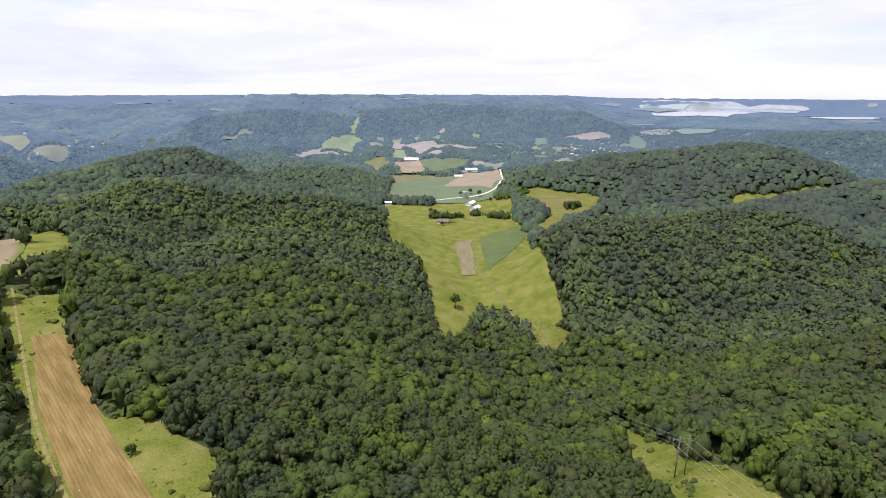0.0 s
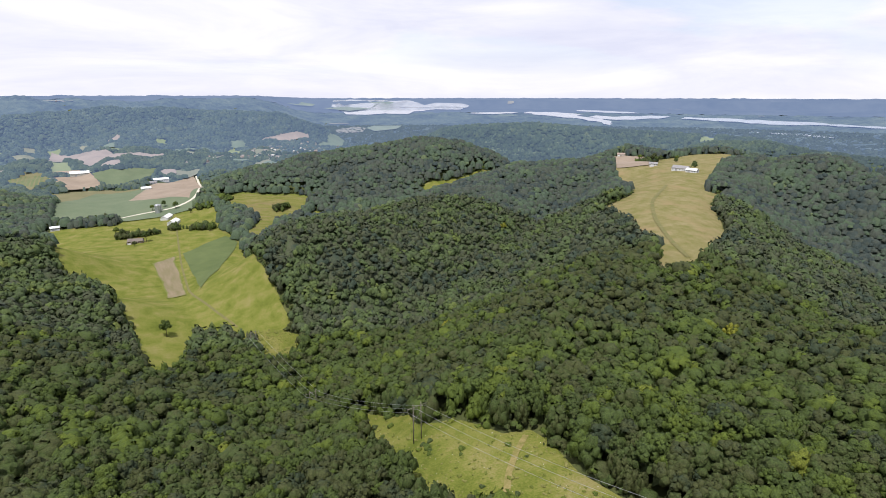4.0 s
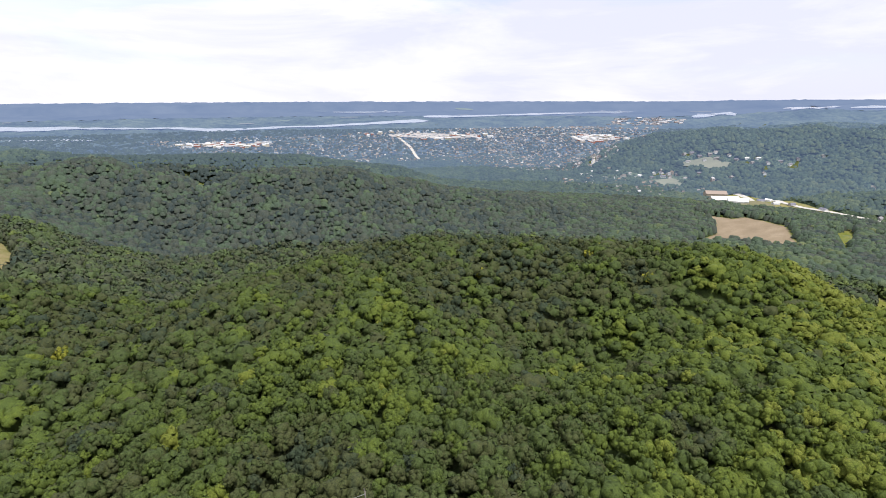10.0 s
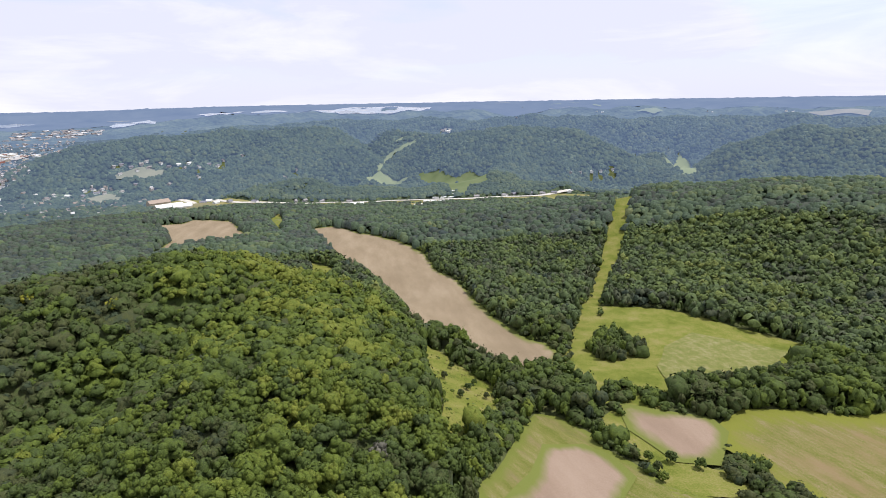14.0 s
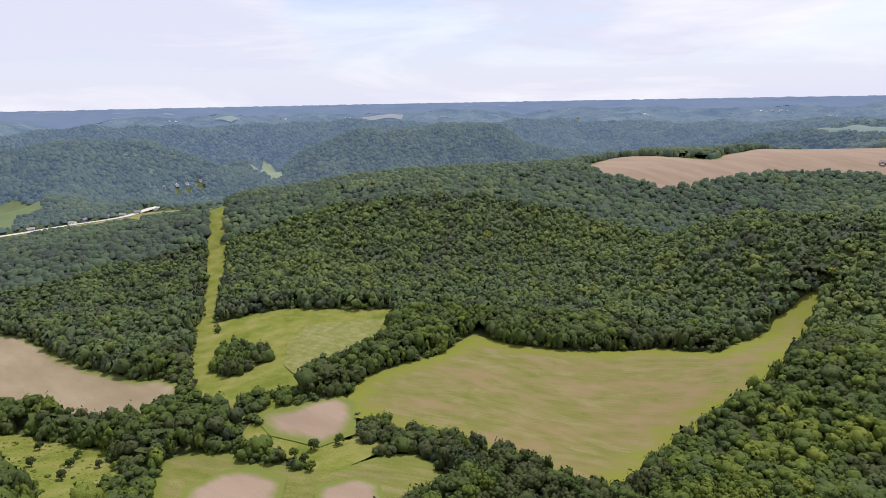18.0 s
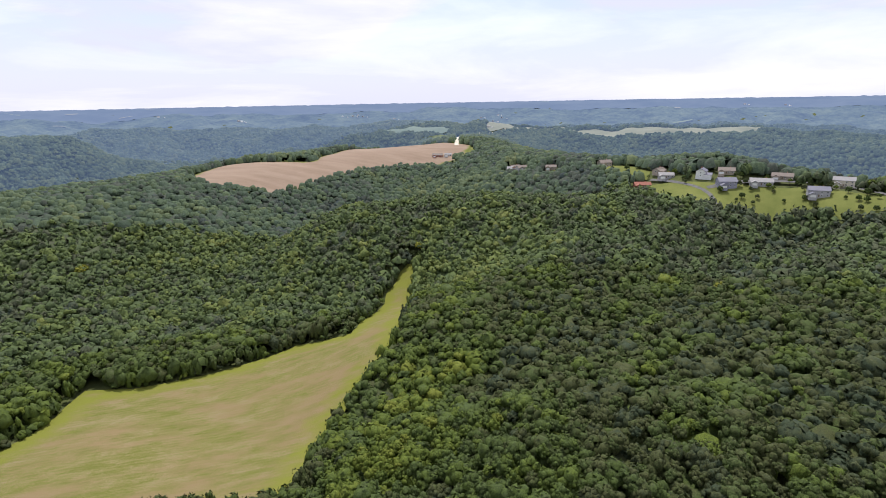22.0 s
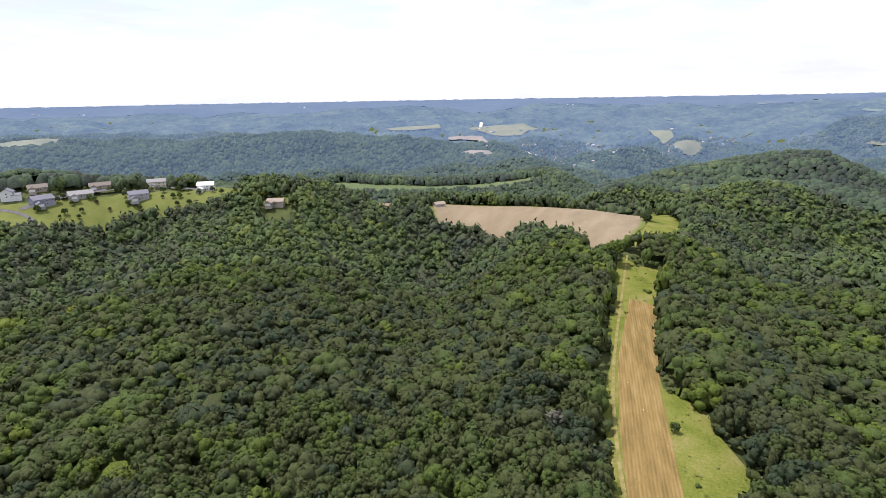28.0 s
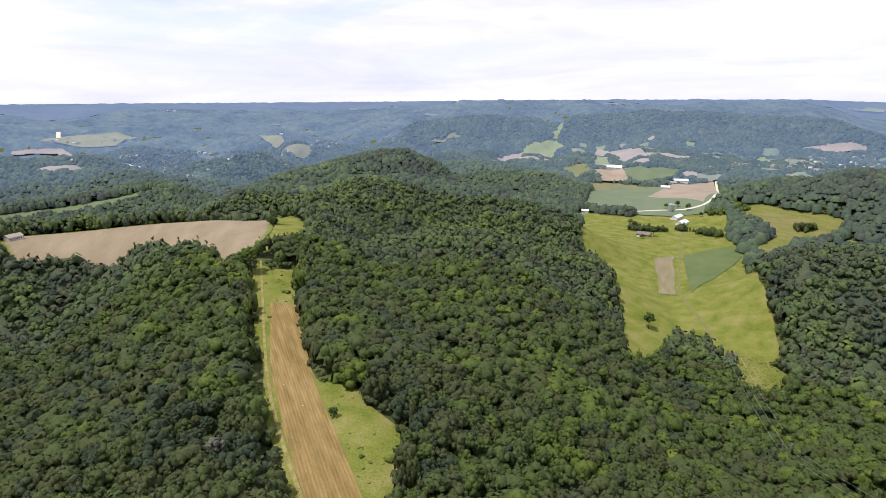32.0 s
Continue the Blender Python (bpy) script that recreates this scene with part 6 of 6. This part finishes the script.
PAINT = {"white_siding": painted("white_siding", (0.8, 0.8, 0.78)), "cream_siding": painted("cream_siding", (0.66, 0.6, 0.48)), "tan_siding": painted("tan_siding", (0.42, 0.36, 0.29)),
         "grey_siding": painted("grey_siding", (0.42, 0.41, 0.42)), "blue_siding": painted("blue_siding", (0.3, 0.3, 0.38)), "brown_siding": painted("brown_siding", (0.2, 0.14, 0.1)),
         "red_siding": painted("red_siding", (0.3, 0.12, 0.08)), "brick_red": painted("brick_red", (0.4, 0.17, 0.12)),
         "brown_roof": painted("brown_roof", (0.2, 0.165, 0.14)), "grey_roof": painted("grey_roof", (0.3, 0.29, 0.29)), "slate_roof": painted("slate_roof", (0.2, 0.2, 0.24)),
         "white_roof": painted("white_roof", (0.82, 0.82, 0.8), 0.4), "tan_roof": painted("tan_roof", (0.36, 0.29, 0.235)), "red_roof": painted("red_roof", (0.3, 0.11, 0.075))}
TRIM, GLASS, STEEL = painted("white_trim", (0.8, 0.8, 0.78)), painted("window_glass", (0.05, 0.06, 0.075), 0.08), painted("galvanised_steel", (0.55, 0.56, 0.57), 0.4, 0.7)
COLOUR = {"white_siding": "white", "cream_siding": "cream", "tan_siding": "tan", "grey_siding": "grey", "blue_siding": "blue-grey", "brown_siding": "brown", "red_siding": "red-painted", "brick_red": "red brick",
          "brown_roof": "brown", "grey_roof": "grey", "slate_roof": "slate-grey", "white_roof": "white metal", "tan_roof": "tan", "red_roof": "red"}


def box(bm, x0, x1, y0, y1, z0, z1):
    v = [bm.verts.new(p) for p in ((x0, y0, z0), (x1, y0, z0), (x1, y1, z0), (x0, y1, z0), (x0, y0, z1), (x1, y0, z1), (x1, y1, z1), (x0, y1, z1))]
    for q in ((0, 3, 2, 1), (4, 5, 6, 7), (0, 1, 5, 4), (1, 2, 6, 5), (2, 3, 7, 6), (3, 0, 4, 7)):
        bm.faces.new([v[i] for i in q])


def body_mesh(l, w, h, rise, mat):
    """Walls with gable ends; the base runs into the slope."""
    bm = bmesh.new()
    a = [bm.verts.new((x, y, z)) for x, y, z in ((-l / 2, -w / 2, -3), (l / 2, -w / 2, -3), (l / 2, w / 2, -3), (-l / 2, w / 2, -3), (-l / 2, -w / 2, h), (l / 2, -w / 2, h), (l / 2, w / 2, h), (-l / 2, w / 2, h), (-l / 2, 0, h + rise), (l / 2, 0, h + rise))]
    for q in ((0, 1, 5, 4), (2, 3, 7, 6), (1, 2, 6, 9, 5), (3, 0, 4, 8, 7), (4, 5, 9, 8), (6, 7, 8, 9)):
        bm.faces.new([a[i] for i in q])
    return mesh_of("wall", bm, mat)


def roof_mesh(l, w, h, rise, mat, over=0.6, thick=0.3):
    bm = bmesh.new()
    k = rise / (w / 2)
    for s in (-1, 1):
        y0, z0 = s * (w / 2 + over), h - over * k + 0.05
        prof = [(y0, z0), (0, h + rise + 0.05), (0, h + rise + 0.05 + thick), (y0, z0 + thick)]
        e = [[bm.verts.new((x, y, z)) for y, z in prof] for x in (-l / 2 - over, l / 2 + over)]
        for i in range(4):
            j = (i + 1) % 4
            bm.faces.new((e[0][i], e[0][j], e[1][j], e[1][i]))
        bm.faces.new(e[0])
        bm.faces.new(e[1][::-1])
    return mesh_of("roof", bm, mat)


def slab(name, sx, sy, sz, mat):
    bm = bmesh.new()
    box(bm, -sx / 2, sx / 2, -sy / 2, sy / 2, 0, sz)
    return mesh_of(name, bm, mat)


WINDOW, PANE, DOOR, GARAGE, CHIMNEY = slab("window", 1.5, 0.16, 1.5, TRIM), slab("pane", 1.2, 0.06, 1.2, GLASS), slab("door", 1.1, 0.14, 2.1, PAINT["brown_siding"]), slab("garage_door", 4.8, 0.14, 2.3, TRIM), slab("chimney", 0.9, 0.9, 2.2, PAINT["brick_red"])
BARN_DOOR = slab("barn_door", 3.6, 0.16, 3.4, PAINT["grey_siding"])


def put(name, me, parent, x, y, z, turn=0.0, label=""):
    ob = part(name, me, parent, label)
    ob.matrix_basis = pose(x, y, z, 0, 0, turn)
    return ob


def window(parent, x, y, z, turn):
    w = put("window", WINDOW, parent, x, y, z, turn)
    put("pane", PANE, w, 0, -0.07, 0.15)


def raise_villa(x, y, turn, l, w, storeys, wall, roof):
    z = float(ground(np.array([x]), np.array([y]))[0])
    e = tagged(new("house"), f"{COLOUR[wall]} {'two' if storeys == 2 else 'single'}-storey family house with a {COLOUR[roof]} roof", "house", "houses on the ridge")
    h, rise = 2.9 * storeys + 0.3, w * 0.3
    part("wall", body_mesh(l, w, h, rise, PAINT[wall]), e)
    part("roof", roof_mesh(l, w, h, rise, PAINT[roof]), e)
    put("chimney", CHIMNEY, e, l * 0.2, 1.2, h + rise * 0.6)
    g = put("garage_wing", body_mesh(7.5, 6.5, 2.9, 1.8, PAINT[wall]), e, -l * 0.3, -w / 2 - 2.6, 0, 90)
    put("wing_roof", roof_mesh(7.5, 6.5, 2.9, 1.8, PAINT[roof]), g, 0, 0, 0)
    put("garage_door", GARAGE, e, -l * 0.3, -w / 2 - 6.42, 0)
    for s in range(storeys):
        for side, turn_ in ((-1, 0), (1, 180)):
            for u in (-0.38, -0.12, 0.12, 0.38):
                if side > 0 or u > -0.1:
                    window(e, l * u, side * (w / 2 + 0.03), 0.9 + 2.9 * s, turn_)
        for side, turn_ in ((-1, -90), (1, 90)):
            window(e, side * (l / 2 + 0.03), 0, 0.9 + 2.9 * s, turn_)
    put("door", DOOR, e, l * 0.0, -w / 2 - 0.04, 0)
    e.matrix_basis = pose(x, y, z, 0, 0, turn - math.degrees(math.atan2(x, y)))


def raise_barn(x, y, turn, l, w, storeys, wall, roof):
    z = float(ground(np.array([x]), np.array([y]))[0])
    e = tagged(new("barn"), f"long {COLOUR[wall]} farm building with a {COLOUR[roof]} roof", "barn", "farm buildings")
    h, rise = max(3.6, w * 0.36), w * 0.26
    part("wall", body_mesh(l, w, h, rise, PAINT[wall]), e)
    part("roof", roof_mesh(l, w, h, rise, PAINT[roof]), e)
    put("barn_door", BARN_DOOR, e, -l * 0.2, -w / 2 - 0.04, 0)
    put("barn_door", BARN_DOOR, e, l / 2 + 0.04, 0, 0, 90)
    for u in (-0.4, 0.05, 0.2, 0.35):
        window(e, l * u, -w / 2 - 0.03, 1.3, 0)
        window(e, l * u, w / 2 + 0.03, 1.3, 180)
    e.matrix_basis = pose(x, y, z, 0, 0, turn - math.degrees(math.atan2(x, y)))


def raise_silo(x, y, turn, radius, height, *rest):
    z = float(ground(np.array([x]), np.array([y]))[0])
    e = tagged(new("silo"), "round pale steel farm silo with a domed cap", "silo", "farm buildings")
    bm = bmesh.new()
    bmesh.ops.create_cone(bm, segments=20, radius1=radius, radius2=radius, depth=height + 2, cap_ends=True, matrix=Matrix.Translation((0, 0, height / 2 - 1)))
    part("wall", mesh_of("wall", bm, STEEL), e)
    bm = bmesh.new()
    bmesh.ops.create_uvsphere(bm, u_segments=20, v_segments=8, radius=radius * 1.02, matrix=Matrix.Translation((0, 0, height)) @ Matrix.Diagonal((1, 1, 0.6, 1)))
    part("dome", mesh_of("dome", bm, STEEL, True), e)
    e.matrix_basis = pose(x, y, z)


SMALL = []
for l, w, wall, roof in ((13, 9, "white_siding", "grey_roof"), (12, 8, "grey_siding", "grey_roof"), (14, 9, "white_siding", "white_roof"), (12, 9, "grey_siding", "slate_roof"), (15, 9, "white_siding", "slate_roof")):
    e = tagged(new("house"), f"small {COLOUR[wall]} village house with a {COLOUR[roof]} roof", "house", "village houses")
    part("wall", body_mesh(l, w, 3.4, 2.6, PAINT[wall]), e)
    part("roof", roof_mesh(l, w, 3.4, 2.6, PAINT[roof]), e)
    for u in (-0.3, 0.3):
        window(e, l * u, -w / 2 - 0.03, 1.0, 0)
    put("door", DOOR, e, 0, -w / 2 - 0.04, 0)
    SMALL.append([e, False])
TRAILER = [tagged(new("mobile_home"), "long low white mobile home", "mobile home", "mobile homes"), False]
part("wall", body_mesh(15, 5, 2.6, 0.8, PAINT["white_siding"]), TRAILER[0])
part("roof", roof_mesh(15, 5, 2.6, 0.8, PAINT["white_roof"], 0.25, 0.2), TRAILER[0])
for u in (-0.35, 0.0, 0.35):
    window(TRAILER[0], 15 * u, -2.53, 1.0, 0)


def raise_small(slot, x, y, spin):
    z = float(ground(np.array([x]), np.array([y]))[0])
    m = pose(x, y, z + (0.4 if math.hypot(x, y) < 2400 else 9.0), 0, 0, spin)
    if slot[1]:
        return copy_thing(slot[0], m)
    slot[1] = True
    slot[0].matrix_basis = m
    return slot[0]


for kind_, bx, by, bt, bl, bw, bs, wall_, roof_ in BUILDINGS:
    if kind_ == "villa":
        raise_villa(bx, by, bt, bl, bw, bs, wall_, roof_)
    elif kind_ == "barn":
        raise_barn(bx, by, bt, bl, bw, bs, wall_, roof_)
    elif kind_ == "silo":
        raise_silo(bx, by, bt, bl, bw)
    elif kind_ == "cottage":
        raise_small(SMALL[dice.randrange(5)], bx, by, dice.choice((0, 20, 70, 90, 110, 160)))
    else:
        raise_small(TRAILER, bx, by, dice.choice((20, 35, 60)))


# ---- the towns, far off: houses past counting ----
def town(name, poly, count, seed, low, high, label):
    g = np.random.RandomState(seed)
    x0, x1, y0, y1 = boxed(poly)
    x, y = g.uniform(x0, x1, count * 6), g.uniform(y0, y1, count * 6)
    k = inside(x, y, poly)
    x, y = x[k][:count], y[k][:count]
    k = ~open_land(x, y)
    x, y = x[k], y[k]
    z = ground(x, y) + 2.0
    n = len(x)
    l, w, h = g.uniform(low, high, n), g.uniform(low * 0.6, high * 0.7, n), g.uniform(4.0, 7.5, n)
    a = g.choice(np.radians([0, 12, 90, 102]), n)
    unit = np.array([(-.5, -.5, -.6), (.5, -.5, -.6), (.5, .5, -.6), (-.5, .5, -.6), (-.5, -.5, 1), (.5, -.5, 1), (.5, .5, 1), (-.5, .5, 1)])
    top = np.array([(-.54, -.56, .96), (.54, -.56, .96), (.54, .56, .96), (-.54, .56, .96), (-.54, 0, 1.5), (.54, 0, 1.5)])
    for part_name, shape, faces, mat in (("town_walls", unit, [(0, 1, 5, 4), (1, 2, 6, 5), (2, 3, 7, 6), (3, 0, 4, 7)], TOWN_WALL), ("town_roofs", top, [(0, 1, 5, 4), (2, 3, 4, 5), (1, 2, 5, 5), (3, 0, 4, 4)], TOWN_ROOF)):
        u, v = shape[None, :, 0] * l[:, None], shape[None, :, 1] * w[:, None]
        px = u * np.cos(a)[:, None] - v * np.sin(a)[:, None] + x[:, None]
        py = u * np.sin(a)[:, None] + v * np.cos(a)[:, None] + y[:, None]
        pz = shape[None, :, 2] * h[:, None] + z[:, None]
        f = np.array(faces)
        if part_name == "town_roofs":
            f = np.array([(0, 1, 5), (0, 5, 4), (2, 3, 4), (2, 4, 5), (1, 2, 5), (3, 0, 4)])
        ff = (f[None] + (np.arange(n) * len(shape))[:, None, None]).reshape(-1, f.shape[1])
        tagged(sheet(part_name, np.stack([px, py, pz], -1).reshape(-1, 3), ff, mat, False), label, "town", kind="stuff")


def varied(name, colours, rough=0.8):
    """A different colour for each building."""
    m = bpy.data.materials.new(name)
    m.use_nodes = True
    n, l = m.node_tree.nodes, m.node_tree.links
    geo, ramp = n.new("ShaderNodeNewGeometry"), n.new("ShaderNodeValToRGB")
    ramp.color_ramp.interpolation = "CONSTANT"
    e = ramp.color_ramp.elements
    e[0].color, e[1].position, e[1].color = (*colours[0], 1), 1.0 / len(colours), (*colours[1], 1)
    for i, c in enumerate(colours[2:], 2):
        e.new(i / len(colours)).color = (*c, 1)
    l.new(geo.outputs["Random Per Island"], ramp.inputs[0])
    l.new(ramp.outputs[0], n["Principled BSDF"].inputs["Base Color"])
    n["Principled BSDF"].inputs["Roughness"].default_value = rough
    return m


TOWN_WALL = varied("town_walls", [(0.74, 0.74, 0.75), (0.52, 0.51, 0.49), (0.34, 0.32, 0.30), (0.62, 0.63, 0.64), (0.27, 0.22, 0.2), (0.48, 0.47, 0.46)])
TOWN_ROOF = varied("town_roofs", [(0.2, 0.19, 0.19), (0.33, 0.32, 0.32), (0.15, 0.13, 0.12), (0.28, 0.24, 0.22), (0.5, 0.5, 0.5), (0.24, 0.23, 0.24), (0.18, 0.17, 0.17)])
for i, (poly, count) in enumerate(PLACES):
    big = poly is DOWNTOWN
    town("town", poly, count, 300 + i, 16 if big else 6.5, 34 if big else 12, "pale houses of a town among trees")

# large flat-roofed stores on the paved yards
g = random.Random(8)
for name, kind, poly in FIELDS + FAR_FIELDS:
    if kind == "paving":
        x0, x1, y0, y1 = boxed(poly)
        for k in range(60):
            px_, py_ = g.uniform(x0, x1), g.uniform(y0, y1)
            if inside(np.array([px_]), np.array([py_]), poly)[0]:
                e = tagged(new("store"), "large pale flat-roofed store in the town", "store", "stores of the town")
                z = float(ground(np.array([px_]), np.array([py_]))[0])
                sx_, sy_ = g.uniform(16, 48), g.uniform(12, 26)
                part("wall", slab("wall", sx_, sy_, 16, PAINT[g.choice(("white_siding", "cream_siding", "brick_red", "tan_siding"))]), e)
                put("roof", slab("roof", sx_ + 1, sy_ + 1, 0.8, PAINT["white_roof"]), e, 0, 0, 16)
                e.matrix_basis = pose(px_, py_, z, 0, 0, g.choice((0, 12, 90)))

# ---- power line over the clearing ----
WOOD = material("weathered_wood", [(0.11, 0.095, 0.08), (0.2, 0.18, 0.155)], 1.0, 0.9, 0.3, 0.1)
ax_, ay_ = LINE_A
bx_, by_ = LINE_B
along = Vector((bx_ - ax_, by_ - ay_))
side_ = Vector((-along.y, along.x)).normalized()


def rod(name, a, b, r, mat, seg=8):
    bm = bmesh.new()
    d = Vector(b) - Vector(a)
    bmesh.ops.create_cone(bm, segments=seg, radius1=r, radius2=r * 0.8, depth=d.length, cap_ends=True, matrix=Matrix.Translation((Vector(a) + Vector(b)) / 2) @ d.to_track_quat("Z", "Y").to_matrix().to_4x4())
    return mesh_of(name, bm, mat, True)


TOPS = []
PYLON_H = 19.0
for u in (-2.0, -1.0, 0.0, 1.0, 1.5):
    p = Vector(LINE_A) + along * u
    z = float(ground(np.array([p.x]), np.array([p.y]))[0])
    e = tagged(new("utility_pole"), "wooden H-frame power pole with a crossarm", "utility pole", "poles of the power line")
    for s in (-2.0, 2.0):
        part("post", rod("post", (s, 0, -1.5), (s, 0, PYLON_H), 0.24, WOOD), e)
    part("crossarm", rod("crossarm", (-5.0, 0, PYLON_H - 1.6), (5.0, 0, PYLON_H - 1.6), 0.16, WOOD), e)
    for s in (-1, 1):
        part("brace", rod("brace", (s * 2.0, 0, PYLON_H - 5.0), (-s * 2.0, 0, PYLON_H - 8.5), 0.09, WOOD), e)
    for s in (-4.6, 0.0, 4.6):
        part("insulator", rod("insulator", (s, 0, PYLON_H - 1.7), (s, 0, PYLON_H - 3.0), 0.09, STEEL), e)
    e.matrix_basis = Matrix.LocRotScale((p.x, p.y, z), Euler((0, 0, math.atan2(side_.y, side_.x))), None)
    TOPS.append((p, z + PYLON_H - 3.0))
for (p, pz_), (q, qz_) in zip(TOPS, TOPS[1:]):
    for s in (-4.6, 0.0, 4.6):
        cu = bpy.data.curves.new("power_cable", "CURVE")
        cu.dimensions, cu.bevel_depth, cu.bevel_resolution = "3D", 0.045, 1
        sp = cu.splines.new("POLY")
        sp.points.add(20)
        for k in range(21):
            u = k / 20
            c = p + (q - p) * u + side_ * s
            sp.points[k].co = (c.x, c.y, pz_ + (qz_ - pz_) * u - 9.0 * u * (1 - u), 1)
        cu.materials.append(STEEL)
        tagged(new("power_cable", cu), "thin sagging power cable between wooden poles", "cable", "cables of the power line")

STUBBLE = [poly for _, kind, poly in FIELDS if kind == "stubble"]


def stubble_at(x, y):
    out = near_tracks(x, y, 1.0)
    for poly in STUBBLE:
        out |= inside(x, y, poly)
    return out


# ---- weeds, tufts and stones on the nearer open land ----
def scatter(name, fields, count, seed, low, high, mat, label, cat, flat=0.8):
    g = np.random.RandomState(seed)
    X, Y = [], []
    for fname, kind, poly in FIELDS:
        if fname in fields:
            x0, x1, y0, y1 = boxed(poly)
            x, y = g.uniform(x0, x1, count), g.uniform(y0, y1, count)
            k = inside(x, y, poly) & (np.hypot(x, y) < 520) & ((fname == "strip_crop") | ~stubble_at(x, y))
            X.append(x[k])
            Y.append(y[k])
    x, y = np.concatenate(X), np.concatenate(Y)
    z = ground(x, y)
    v, f = crown(3, 0, seed, core=False)
    s = g.uniform(low, high, len(x)) * g.lognormal(0, 0.3, len(x))
    a = g.uniform(0, 6.28, len(x))
    px = (v[None, :, 0] * np.cos(a)[:, None] - v[None, :, 1] * np.sin(a)[:, None]) * s[:, None] + x[:, None]
    py = (v[None, :, 0] * np.sin(a)[:, None] + v[None, :, 1] * np.cos(a)[:, None]) * s[:, None] + y[:, None]
    pz = v[None, :, 2] * s[:, None] * flat + (z + 0.25 * s)[:, None]
    ff = (f[None] + (np.arange(len(x)) * len(v))[:, None, None]).reshape(-1, 3)
    tagged(sheet(name, np.stack([px, py, pz], -1).reshape(-1, 3), ff, mat, True, np.repeat(g.uniform(0.3, 1, len(x)), len(v))), label, cat, kind="stuff")


def windrows(name, fname, seed, turn, gap, label):
    """Broken, wavering ridges of raked hay lying across a field."""
    g = np.random.RandomState(seed)
    poly = next(q[2] for q in FIELDS if q[0] == fname)
    x0, x1, y0, y1 = boxed(poly)
    cx, cy, reach = (x0 + x1) / 2, (y0 + y1) / 2, math.hypot(x1 - x0, y1 - y0) / 2
    ca, sa = math.cos(radians(turn)), math.sin(radians(turn))
    V, F = [], []
    for off in np.arange(-reach, reach, gap):
        u = -reach
        while u < reach:
            run, skip = g.uniform(2, 9), g.uniform(0.5, 8)
            n = max(2, int(run / 1.6))
            t = u + np.linspace(0, run, n)
            w = off + g.normal(0, 0.5) + 1.1 * np.sin(t / 11 + off) + g.normal(0, 0.22, n)
            px, py = cx + ca * t - sa * w, cy + sa * t + ca * w
            if inside(px, py, poly).all():
                half = g.uniform(0.25, 0.7, n)
                z = ground(px, py) + 0.25
                base = len(V)
                for k in range(n):
                    for s, lift in ((-1, 0.0), (0, g.uniform(0.25, 0.5)), (1, 0.0)):
                        V.append((px[k] - sa * s * half[k], py[k] + ca * s * half[k], z[k] + lift))
                for k in range(n - 1):
                    for c in (0, 1):
                        a = base + 3 * k + c
                        F.append((a, a + 3, a + 4, a + 1))
            u += run + skip
    tagged(sheet(name, np.array(V), np.array(F), HAY), label, "hay", kind="stuff")


HAY = material("raked_hay", [(0.22, 0.215, 0.095), (0.30, 0.29, 0.16), (0.38, 0.36, 0.22)], 4.0, 0.95, 0.4, 0.4, spec=0.03)
windrows("windrows", "cut_hay", 71, 14, 4.2, "pale broken rows of raked hay in the meadow")
scatter("weeds", {"strip", "line_clearing", "pasture", "cove_meadow"}, 1200, 51, 0.25, 0.72, WEED, "tufts of weeds and low scrub in rough grass", "weeds")
scatter("bushes", {"strip", "line_clearing", "pasture"}, 60, 52, 0.8, 1.7, LEAF, "low green bushes in rough grass", "bushes", 0.9)
scatter("flowers", {"line_clearing"}, 420, 54, 0.07, 0.17, PAINT["white_siding"], "white flower heads in rough grass", "flowers", 0.6)
scatter("stones", {"strip_crop"}, 420, 53, 0.12, 0.34, PAINT["white_siding"], "pale stones lying in the stubble", "stones", 0.7)
